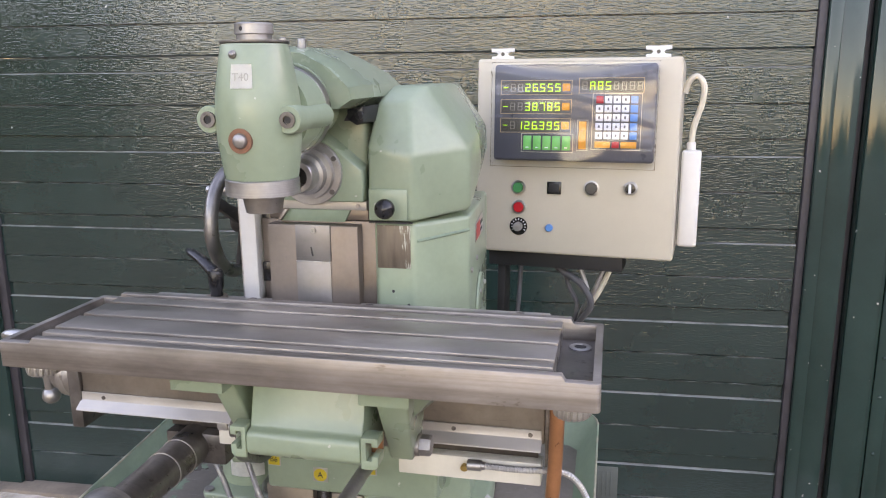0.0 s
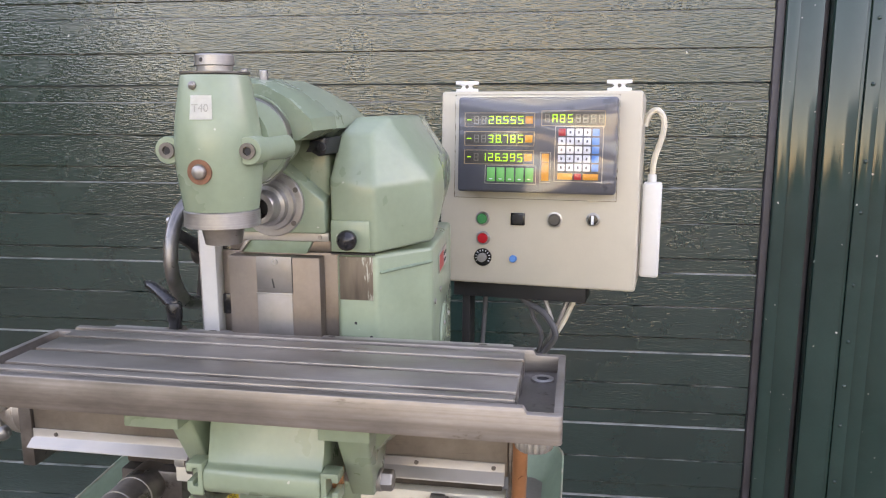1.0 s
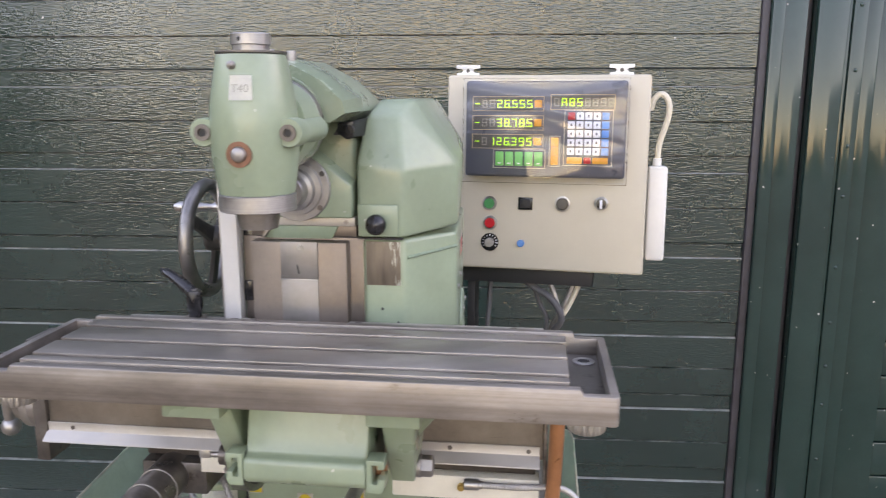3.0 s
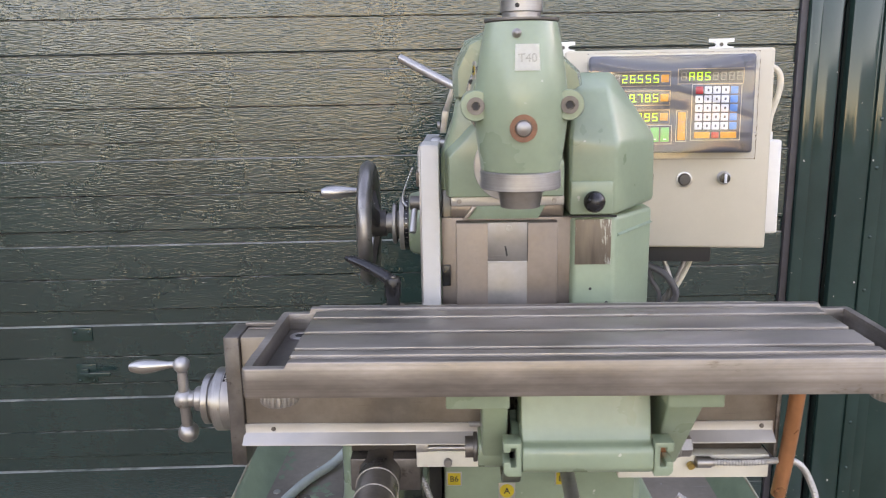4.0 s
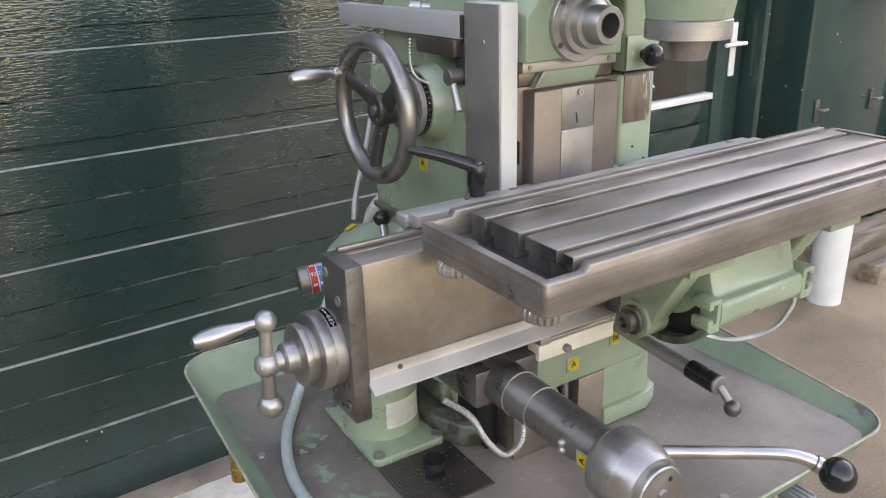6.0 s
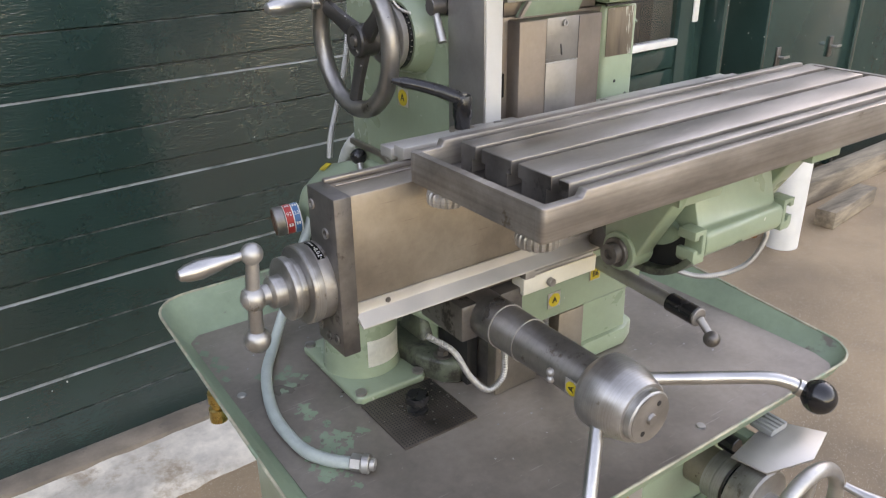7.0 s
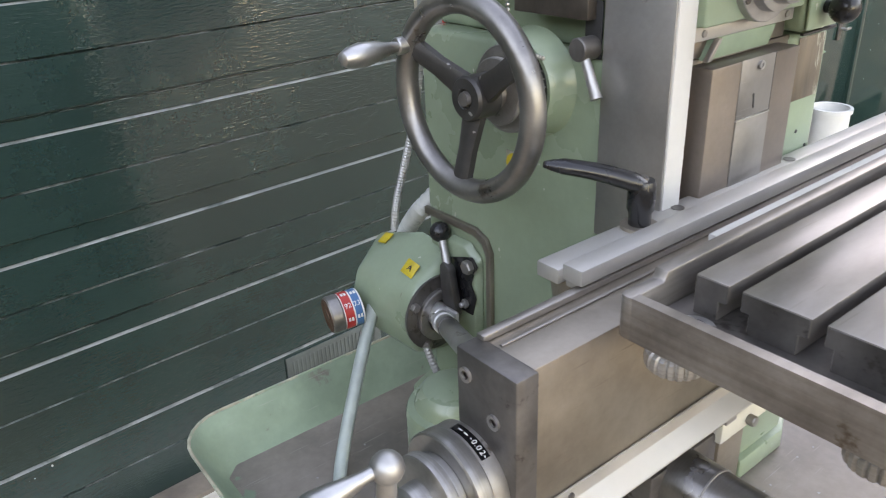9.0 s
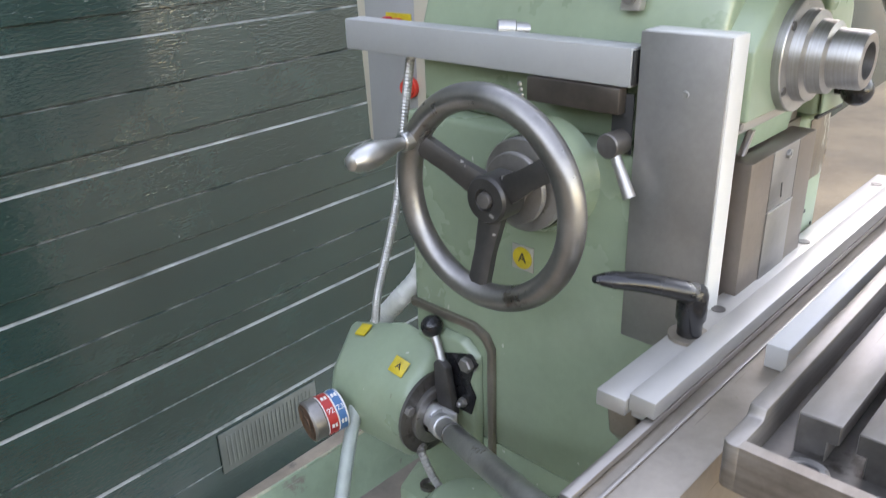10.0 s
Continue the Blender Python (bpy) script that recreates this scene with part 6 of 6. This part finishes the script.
part("feed_neck", lathe([(0, 0), (0.033, 0), (0.0315, 0.0325), (0, 0.0328)], (LX - 0.008, 0.8995, LZ), (0, -1, 0), 40), STEEL_WARM, lf, "brown oily steel neck")
lw = part("lower_wheel", torus((LX, 0.735, LZ), (0, 1, 0), 0.082, 0.0105, 60, 16), STEEL_TURNED, mill, "polished hand wheel below the tray")
part("hub", cyl((LX, 0.752, LZ), (LX, 0.722, LZ), 0.019), STEEL_TURNED, lw)
for a in (90, 210, 330):
    c, s = math.cos(radians(a)), math.sin(radians(a))
    part("spoke", cyl((LX + 0.015 * c, 0.738, LZ + 0.015 * s), (LX + 0.076 * c, 0.735, LZ + 0.076 * s), 0.0085), STEEL_GREY, lw)
part("grip", lathe([(r * 1.15, h * 1.1) for r, h in GRIP], (LX + 0.073, 0.722, LZ + 0.035), (0.25, -1, -0.15), 28), CHROME, lw, "polished steel grip")
PZ = LZ + 0.056
ff = part("dial_guard", join(prism([(LX - 0.028, 0.835), (LX + 0.040, 0.846), (LX + 0.092, 0.850), (LX + 0.130, 0.786), (LX + 0.060, 0.764), (LX - 0.018, 0.785)], "z", PZ, PZ + 0.003, 0.0008), prism([(0.835, PZ), (0.785, PZ), (0.785, PZ - 0.022), (0.80, PZ - 0.035), (0.82, PZ - 0.035), (0.835, PZ - 0.022)], "x", LX + 0.050, LX + 0.053, 0.0008)), ALU, mill, "bare sheet metal guard over the dial")
part("guard_arm", box(LX + 0.030, LX + 0.050, 0.848, 0.8995, PZ - 0.018, PZ - 0.001, 0.0015), GREEN_FLAT, ff)
ls = part("limit_switch", box(LX + 0.052, LX + 0.090, 0.826, 0.862, PZ + 0.0035, PZ + 0.014, 0.002), GREY_BAR, ff, "grey ribbed limit switch")
for k in range(4):
    part("rib", box(LX + 0.055 + 0.009 * k, LX + 0.060 + 0.009 * k, 0.825, 0.863, PZ + 0.0142, PZ + 0.017, 0.0008), GREY_BAR, ls)
part("roller", cyl((LX + 0.012, 0.876, LZ + 0.045), (LX + 0.012, 0.852, LZ + 0.045), 0.013), BLACK, ff)

# pipes, hoses and cables
solo("copper_pipe", tube([(-0.020, 0.978, 1.130), (-0.019, 0.978, 1.10), (-0.019, 0.985, 1.04), (-0.021, 0.995, 0.96), (-0.025, 1.003, 0.896)], 0.0098, 16, 6), COPPER, "brown copper coolant pipe hanging under the table", "pipe")
solo("armoured_cable", tube([(-0.115, 0.995, 0.948), (-0.07, 0.994, 0.948), (-0.035, 0.998, 0.948), (-0.004, 1.005, 0.942), (0.018, 1.01, 0.915), (0.03, 1.01, 0.87), (0.01, 1.03, 0.82), (-0.06, 1.06, 0.81), (-0.13, 1.10, 0.84)], 0.0048, 10, 8, ribs=0.16, pitch=0.0032), ARMOUR, "bright armoured cable beside the scale cover", "cable")
solo("armoured_cable", tube([(-0.585, 1.10, 0.862), (-0.557, 1.078, 0.838), (-0.535, 1.07, 0.794), (-0.508, 1.065, 0.764), (-0.486, 1.06, 0.778), (-0.482, 1.06, 0.810), (-0.490, 1.060, 0.840), (-0.503, 1.062, 0.880), (-0.515, 1.065, 0.906)], 0.0048, 10, 8, ribs=0.16, pitch=0.0032), ARMOUR, "bright armoured cable looped under the slide", "cable")
solo("armoured_cable", tube([(-0.475, 1.44, 1.33), (-0.478, 1.455, 1.25), (-0.49, 1.462, 1.15), (-0.515, 1.475, 1.045), (-0.52, 1.48, 1.0)], 0.0055, 10, 8, ribs=0.16, pitch=0.0034), ARMOUR, "bright armoured cable behind the hand wheel", "cable")
solo("armoured_cable", tube([(-0.555, 1.375, 0.885), (-0.55, 1.36, 0.85), (-0.535, 1.345, 0.815), (-0.505, 1.33, 0.79)], 0.005, 10, 8, ribs=0.16, pitch=0.0034), ARMOUR, "bright armoured cable under the gearbox", "cable")
solo("spiral_hose", tube([(-0.44, 1.465, 1.075), (-0.452, 1.47, 1.04), (-0.475, 1.49, 1.005), (-0.46, 1.55, 0.94), (-0.42, 1.66, 0.80), (-0.45, 1.66, 0.75)], 0.013, 14, 8, ribs=0.10, pitch=0.006), SPIRAL, "pale ribbed plastic hose behind the column", "hose")
hose = thing("coolant_hose", (-0.75, 1.2, TZ), "grey braided coolant hose lying in the tray", "hose")
part("hose", tube([(-0.552, 1.485, 0.925), (-0.567, 1.474, 0.900), (-0.592, 1.460, 0.866), (-0.627, 1.440, 0.813), (-0.660, 1.417, 0.769), (-0.692, 1.382, 0.746), (-0.735, 1.312, 0.7432), (-0.765, 1.216, 0.743), (-0.766, 1.130, 0.743), (-0.750, 1.090, 0.743), (-0.728, 1.064, 0.743)], 0.0085, 14, 8), HOSE, hose)
part("nozzle", join(cyl((-0.728, 1.064, 0.7455), (-0.718, 1.053, 0.7455), 0.0115, seg=6), cyl((-0.718, 1.053, 0.7455), (-0.711, 1.046, 0.7455), 0.0125), cyl((-0.711, 1.046, 0.7455), (-0.706, 1.041, 0.7455), 0.008)), STEEL_TURNED, hose, "steel hose end fitting")

# ---- control cabinet ----
CBM = Matrix.Translation((-0.036, 1.595, 0)) @ Matrix.Rotation(radians(-6.2), 4, "Z") @ Matrix.Translation((0, 0, 1.108)) @ Matrix.Rotation(radians(-3.2), 4, "X") @ Matrix.Translation((0, 0, -1.108))


def cbox(a0, a1, d0, d1, z0, z1, bev=0.001, seg=2):
    return moved(box(a0, a1, d0, d1, z0, z1, bev, seg), CBM)


cab = thing("control_cabinet", (-0.04, 1.7, 1.108), "beige steel control cabinet with a digital readout", "control cabinet")
part("body", cbox(-0.203, 0.198, 0, 0.21, 1.108, 1.500, 0.006, 3), BEIGE, cab)
for a in (-0.2025, 0.1395):
    tab = [(-0.020, 1.496), (-0.020, 1.520), (-0.026, 1.521), (-0.026, 1.528), (-0.015, 1.529), (-0.011, 1.533), (-0.015, 1.537), (-0.027, 1.538), (-0.027, 1.5455), (0.027, 1.5455), (0.027, 1.538), (0.015, 1.537), (0.011, 1.533), (0.015, 1.529), (0.026, 1.528), (0.026, 1.521), (0.020, 1.520), (0.020, 1.496)]
    wb = part("wall_bracket", moved(prism([(a + x, z - 0.0075) for x, z in tab], "y", 0.205, 0.2088, 0.0006), CBM), WHITE, cab, "white mounting bracket with a hole")
    part("bracket_hole", moved(lathe([(0, 0), (0.0042, 0), (0.0042, 0.0005), (0, 0.0005)], (a, 0.2048, 1.5255), (0, -1, 0), 20), CBM), DISPLAY, wb)
D0, D1, DZ0, DZ1 = -0.157, 0.154, 1.300, 1.486
dro = part("readout", join(cbox(D0, D1, -0.040, -0.0005, DZ0, DZ1, 0.006, 3)), DRO_GREY, cab, "dark grey digital readout with lit green digits")
F = -0.0405


def flat(a0, a1, z0, z1, d=0.0006, rise=0.0):
    return cbox(a0, a1, F - rise - d, F - rise, z0, z1, 0.0)


def outline(a0, a1, z0, z1, w=0.0008):
    return join(flat(a0, a1, z0, z0 + w), flat(a0, a1, z1 - w, z1), flat(a0, a0 + w, z0 + w, z1 - w), flat(a1 - w, a1, z0 + w, z1 - w))


SEGS = {"0": "abcdef", "1": "bc", "2": "abged", "3": "abgcd", "5": "afgcd", "6": "afgedc", "7": "abc", "8": "abcdefg", "9": "abcdfg", "-": "g", "A": "abcefg", "B": "abcdefg", "S": "afgcd"}


def seven(ch, a, z, w=0.0092, h=0.0148, t=0.0013):
    """Seven segment character with its lower left corner at a, z."""
    spot = {"a": (a, a + w, z + h - t, z + h), "d": (a, a + w, z, z + t), "g": (a, a + w, z + h / 2 - t / 2, z + h / 2 + t / 2), "f": (a, a + t, z + h / 2, z + h), "b": (a + w - t, a + w, z + h / 2, z + h), "e": (a, a + t, z, z + h / 2), "c": (a + w - t, a + w, z, z + h / 2)}
    return [flat(*spot[s], 0.0004, 0.0004) for s in SEGS[ch]]


def readout_row(a0, z, text, cells):
    pitch = 0.0147
    lit, off = [], []
    digits, dots = [], []
    for c in text:
        if c == ".":
            dots.append(len(digits) - 1)
        else:
            digits.append(c)
    for i in range(cells):
        a = a0 + pitch * i
        c = digits[i]
        if c == " ":
            off += seven("8", a, z)
        else:
            lit += seven(c, a, z)
        if i in dots:
            lit.append(flat(a + 0.0108, a + 0.0124, z, z + 0.0016, 0.0004, 0.0004))
    return lit, off


for z, txt in ((1.4340, "-  26.555"), (1.3977, "-  38.785"), (1.3614, "- 126.395")):
    win = part("display", flat(-0.1405, -0.0235, z - 0.004, z + 0.019, 0.0003), DISPLAY, dro)
    lit, off = readout_row(-0.1380, z, txt, 8)
    part("digits", join(*lit), LED, win, "lit green digits")
    part("unlit_digits", join(*off), SEG_OFF, win)
    part("outline", outline(-0.1430, -0.0030, z - 0.0065, z + 0.0215), LINE_ORANGE, dro)
    part("axis_key", cbox(-0.0213, -0.0065, F - 0.003, F, z + 0.0005, z + 0.0150, 0.0012), KEY_ORANGE, dro)
win = part("display", flat(0.0125, 0.1290, 1.4330, 1.4570, 0.0003), DISPLAY, dro)
lit, off = readout_row(0.0165, 1.4375, " ABS    ", 8)
part("digits", join(*lit), LED, win, "lit green letters")
part("unlit_digits", join(*off), SEG_OFF, win)
part("outline", outline(0.0100, 0.1315, 1.4305, 1.4595), LINE_ORANGE, dro)
for i in range(5):
    a = -0.0955 + 0.0191 * i
    k = part("function_key", cbox(a, a + 0.0160, F - 0.003, F, 1.3215, 1.3490, 0.001), KEY_GREEN, dro)
    part("key_mark", cbox(a + 0.0050, a + 0.0110, F - 0.0034, F - 0.0031, 1.3255, 1.3275, 0), KEY_WHITE, k)
part("outline", outline(-0.1000, 0.0020, 1.3170, 1.3535), LINE, dro)
tk = part("tall_key", cbox(0.0125, 0.0270, F - 0.003, F, 1.3245, 1.3775, 0.001), KEY_ORANGE, dro, "tall orange key")
for k in range(2):
    part("key_seam", cbox(0.0130, 0.0265, F - 0.0033, F - 0.0031, 1.3420 + 0.0177 * k, 1.3426 + 0.0177 * k, 0), ORANGE_RING, tk)
part("outline", outline(0.0095, 0.0300, 1.3215, 1.3805), LINE, dro)
for r in range(5):
    for c in range(5):
        a, z = 0.0438 + 0.0161 * c, 1.4118 - 0.01685 * r
        m = KEY_BLUE if c == 4 else RED if (r == 0 and c == 0) else KEY_WHITE
        k = part("number_key", cbox(a, a + 0.0136, F - 0.003, F, z, z + 0.0138, 0.001), m, dro)
        if m is KEY_WHITE:
            part("key_mark", cbox(a + 0.0052, a + 0.0084, F - 0.0034, F - 0.0031, z + 0.0045, z + 0.0095, 0), DRO_GREY, k)
for a, w, m in ((0.0438, 0.0290, KEY_ORANGE), (0.0760, 0.0136, RED), (0.0925, 0.0293, KEY_ORANGE)):
    part("wide_key", cbox(a, a + w, F - 0.003, F, 1.3280, 1.3400, 0.001), m, dro)
part("outline", outline(0.0370, 0.1290, 1.3240, 1.4300), LINE, dro)
# wrinkled clear film over the readout: soft waves, a sag along the top and pulled folds at both ends
bm = bm_new()
n1, n2 = 110, 72
rf = random.Random(5)
folds = [(side, rf.uniform(0.05, 0.95), rf.uniform(0.02, 0.07), rf.uniform(-0.35, 0.35), rf.uniform(0.0016, 0.0034)) for side in (0, 1) for k in range(6)]
fv = []
for i in range(n1 + 1):
    fr = []
    for k in range(n2 + 1):
        p, q = i / n1, k / n2
        a, z = D0 - 0.004 + (D1 - D0 + 0.008) * p, DZ0 - 0.012 + (DZ1 - DZ0 + 0.016) * q
        w = noise.fractal(Vector((a * 9, z * 15, 3.1)), 0.9, 2.0, 2) * 0.0014
        w -= 0.0030 * math.exp(-((q - 0.93 + 0.10 * math.sin(math.pi * p)) / 0.035) ** 2)
        w -= 0.0022 * math.exp(-((q - 0.66 + 0.22 * p - 0.16 * math.sin(3.3 * p)) / 0.035) ** 2) * (0.4 + 0.6 * math.sin(math.pi * p))
        for side, at, wide, lean, high in folds:
            d = abs(side - p)
            w -= high * math.exp(-((q - at - lean * d) / (wide * 0.35)) ** 2) * math.exp(-(d / 0.07) ** 2)
        fr.append(bm.verts.new(CBM @ Vector((a, -0.0462 + w, z))))
    fv.append(fr)
for i in range(n1):
    for k in range(n2):
        bm.faces.new((fv[i][k], fv[i + 1][k], fv[i + 1][k + 1], fv[i][k + 1]))
bmesh.ops.solidify(bm, geom=bm.faces[:], thickness=0.0003)
film = part("film", bm, FILM, dro, "wrinkled clear protective film", sharp=80)
film.visible_shadow = False


def cab_lathe(profile, a, z, d=0.0, seg=32):
    return moved(lathe(profile, (a, d, z), (0, -1, 0), seg), CBM)


def push_button(a, z, mat, label):
    r = part("push_button", cab_lathe([(0, 0), (0.0145, 0), (0.0145, 0.004), (0.013, 0.0055), (0.0115, 0.0055), (0.0110, 0.003), (0, 0.003)], a, z, -0.0005), CHROME, cab, label)
    part("cap", cab_lathe([(0, 0), (0.0105, 0), (0.0105, 0.004), (0.0095, 0.005), (0, 0.0052)], a, z, -0.0038), mat, r)


push_button(-0.112, 1.243, BTN_GREEN, "round green push button in a chrome ring")
push_button(-0.110, 1.203, RED, "round red push button in a chrome ring")
rk = part("rocker_switch", cbox(-0.053, -0.024, -0.004, -0.0005, 1.232, 1.257, 0.001), BLACK, cab, "black rocker switch")
part("rocker", cbox(-0.049, -0.028, -0.0065, -0.0042, 1.2355, 1.2535, 0.0015), BLACK_MATT, rk)
part("blank_knob", cab_lathe([(0, 0), (0.0135, 0), (0.0135, 0.003), (0.0115, 0.004), (0.0115, 0.008), (0.010, 0.0095), (0, 0.010)], 0.036, 1.246, -0.0005), KNOB_DARK, cab, "dark grey round knob in a steel ring")
part("knob_ring", cab_lathe([(0.0136, 0), (0.0155, 0), (0.0155, 0.003), (0.0136, 0.0035)], 0.036, 1.246, -0.0005), CHROME, cab)
ks = part("selector", cab_lathe([(0, 0), (0.0135, 0), (0.0135, 0.003), (0.0115, 0.004), (0.0105, 0.006), (0, 0.006)], 0.112, 1.249, -0.0005), CHROME, cab, "black selector knob with a pale bar")
part("selector_knob", cab_lathe([(0, 0), (0.010, 0), (0.0095, 0.009), (0, 0.010)], 0.112, 1.249, -0.0068), BLACK, ks)
part("selector_bar", cbox(0.1095, 0.1145, -0.021, -0.0168, 1.240, 1.258, 0.001), KEY_WHITE, ks)
pt = part("potentiometer", cab_lathe([(0, 0), (0.0185, 0), (0.0185, 0.0015), (0, 0.0016)], -0.110, 1.163, -0.0005), BLACK, cab, "black dial scale with a silver knob")
part("knob", cab_lathe([(0, 0), (0.009, 0), (0.009, 0.012), (0.0078, 0.0135), (0, 0.0135)], -0.110, 1.163, -0.0022), STEEL_TURNED, pt)
for k in range(11):
    a = radians(-30 + 24 * k)
    part("tick", moved(box(-0.0008, 0.0008, -0.0024, -0.0021, 0.0125, 0.016, 0), CBM @ Matrix.Translation((-0.110, 0, 1.163)) @ Matrix.Rotation(a - radians(90), 4, "Y")), KEY_WHITE, pt)
part("blue_button", cab_lathe([(0, 0), (0.0075, 0), (0.0075, 0.006), (0.006, 0.0075), (0, 0.0078)], -0.046, 1.163, -0.0005), BLUE, cab, "small round blue button")
mast = part("cabinet_bracket", join(cbox(-0.18, 0.100, 0.03, 0.12, 1.074, 1.1075, 0.002), cbox(-0.165, -0.148, 0.05, 0.10, 0.95, 1.0735, 0.002)), BLACK_MATT, cab, "dark steel carrying bracket")
part("mast", cbox(-0.165, -0.148, 0.06, 0.09, 0.74, 0.9495, 0.002), BLACK_MATT, cab)
psu = thing("power_supply", (0.186, 1.70, 1.12), "white plastic housing hung on the cabinet's side", "power supply")
part("housing", cbox(0.202, 0.240, 0.07, 0.13, 1.128, 1.322, 0.006, 3), WHITE, psu)
part("neck", moved(cyl((0.219, 0.10, 1.322), (0.219, 0.10, 1.338), 0.009), CBM), WHITE, psu)
solo("cream_cable", moved(tube([(0.219, 0.10, 1.338), (0.222, 0.10, 1.37), (0.236, 0.10, 1.42), (0.236, 0.10, 1.452), (0.222, 0.10, 1.468), (0.208, 0.10, 1.458), (0.2005, 0.10, 1.435)], 0.0062, 12, 8), CBM), CABLE, "cream cable looping up beside the cabinet", "cable")
for pts, rad, mt, lb in (
        ([(0.075, 0.09, 1.090), (0.068, 0.085, 1.062), (0.045, 0.09, 1.010), (0.015, 0.10, 0.960), (-0.03, 0.13, 0.86)], 0.0058, CABLE, "cream cable hanging below the cabinet"),
        ([(0.058, 0.08, 1.073), (0.050, 0.08, 1.048), (0.032, 0.085, 1.005), (0.005, 0.10, 0.955), (-0.04, 0.13, 0.85)], 0.0052, ARMOUR, "bright armoured cable below the cabinet"),
        ([(0.010, 0.06, 1.076), (0.022, 0.06, 1.045), (0.030, 0.062, 1.010), (0.018, 0.08, 0.968), (-0.03, 0.12, 0.88)], 0.0052, ARMOUR, "bright armoured cable below the cabinet"),
        ([(-0.040, 0.055, 1.076), (-0.020, 0.052, 1.062), (0.016, 0.05, 1.040), (0.038, 0.052, 1.000), (0.020, 0.07, 0.965), (-0.03, 0.11, 0.90)], 0.0072, CABLE_GREY, "thick dark grey cable curving below the cabinet"),
        ([(-0.026, 0.065, 1.074), (-0.012, 0.066, 1.030), (0.006, 0.07, 0.985), (-0.02, 0.11, 0.90)], 0.0050, CABLE_GREY, "dark grey cable hanging below the cabinet"),
        ([(-0.118, 0.07, 1.074), (-0.120, 0.07, 1.02), (-0.124, 0.072, 0.95), (-0.13, 0.08, 0.80)], 0.0052, CABLE_GREY, "dark grey cable beside the cabinet's mast")):
    solo("cable", moved(tube(pts, rad, 10, 8), CBM), mt, lb, "cable")

# isolator box behind the column
sb = thing("switch_box", (-0.14, 1.68, 1.0), "grey switch box with a red knob and red button", "switch box")
part("body", box(-0.23, -0.18, 1.66, 1.80, 1.10, 1.42, 0.004), GREY_BAR, sb)
yp = part("yellow_plate", box(-0.2325, -0.2302, 1.694, 1.748, 1.262, 1.312, 0.0006), YELLOW, sb, "yellow plate under the red knob")
part("red_knob", join(cyl((-0.2326, 1.72, 1.288), (-0.250, 1.72, 1.288), 0.018), box(-0.262, -0.250, 1.713, 1.727, 1.266, 1.310, 0.003)), RED, yp)
part("red_button", join(cyl((-0.2305, 1.70, 1.205), (-0.238, 1.70, 1.205), 0.016), ball((-0.238, 1.70, 1.205), 0.0135, 20)), RED_BRIGHT, sb, "bright red push button")

# workshop behind the glass: a drawer cabinet and a made-up red hand truck
dc = thing("drawer_cabinet", (1.44, 3.32, GROUND_Z), "pale green workshop drawer cabinet behind the glass", "drawer cabinet")
part("body", box(1.20, 1.66, 3.20, 3.42, GROUND_Z + 0.001, 1.02, 0.006), INDOOR_GREEN, dc)
part("sloped_top", prism([(3.20, 1.0205), (3.42, 1.0205), (3.42, 1.50), (3.36, 1.50)], "x", 1.20, 1.66, 0.006), INDOOR_GREEN, dc)
for k in range(5):
    z = 0.12 + 0.17 * k
    dr = part("drawer", box(1.22, 1.64, 3.186, 3.1995, z, z + 0.155, 0.004), INDOOR_GREEN, dc)
    part("handle", box(1.38, 1.52, 3.168, 3.1855, z + 0.075, z + 0.115, 0.006), WHITE, dr, "white drawer handle")
# added to give the pane its blurred red shape, object unknown
ht = thing("red_stand_in", (1.84, 3.35, GROUND_Z), "made-up red hand truck standing in for an unidentified red shape in the pane", "hand truck")
for x in (1.72, 1.94):
    part("upright", tube([(x, 3.36, GROUND_Z + 0.02), (x, 3.36, 0.6), (x, 3.38, 1.22)], 0.02, 12, 4), RED, ht)
for z in (0.15, 0.55, 0.95):
    part("crossbar", cyl((1.72, 3.36, z), (1.94, 3.36, z), 0.013), RED, ht)
part("toe_plate", box(1.70, 1.96, 3.20, 3.36, GROUND_Z + 0.002, GROUND_Z + 0.012, 0.002), STEEL_DARK, ht)

# ---- yard ----
pipe = solo("white_pipe", lathe([(0.075, 0), (0.075, 0.60), (0.083, 0.602), (0.083, 0.62), (0.070, 0.62), (0.070, 0.02), (0, 0.02)], (2.12, 2.17, GROUND_Z + 0.001), (0, 0, 1), 40), WHITE, "upright white plastic pipe standing on the ground", "pipe")
solo("timber_beam", moved(box(-0.9, 0.9, -0.06, 0.06, 0, 0.13, 0.008), Matrix.Translation((3.3, 2.46, GROUND_Z + 0.001)) @ Matrix.Rotation(radians(3), 4, "Z")), TIMBER, "weathered timber beam lying along the wall", "timber")
solo("timber_block", moved(box(-0.26, 0.26, -0.05, 0.05, 0, 0.09, 0.008), Matrix.Translation((2.72, 2.20, GROUND_Z + 0.001)) @ Matrix.Rotation(radians(8), 4, "Z")), TIMBER, "short weathered timber block on the ground", "timber")
solo("rusty_post", box(2.20, 2.25, 2.23, 2.28, GROUND_Z + 0.001, 0.12, 0.003), COPPER, "rust brown upright flat bar", "post")
solo("black_cable", tube([(0.6, 1.75, GROUND_Z + 0.007), (1.1, 1.72, GROUND_Z + 0.007), (1.45, 1.88, GROUND_Z + 0.007), (1.3, 2.2, GROUND_Z + 0.007), (0.7, 2.3, GROUND_Z + 0.007)], 0.006, 8, 10), BLACK_MATT, "black power cable lying on the ground", "cable")
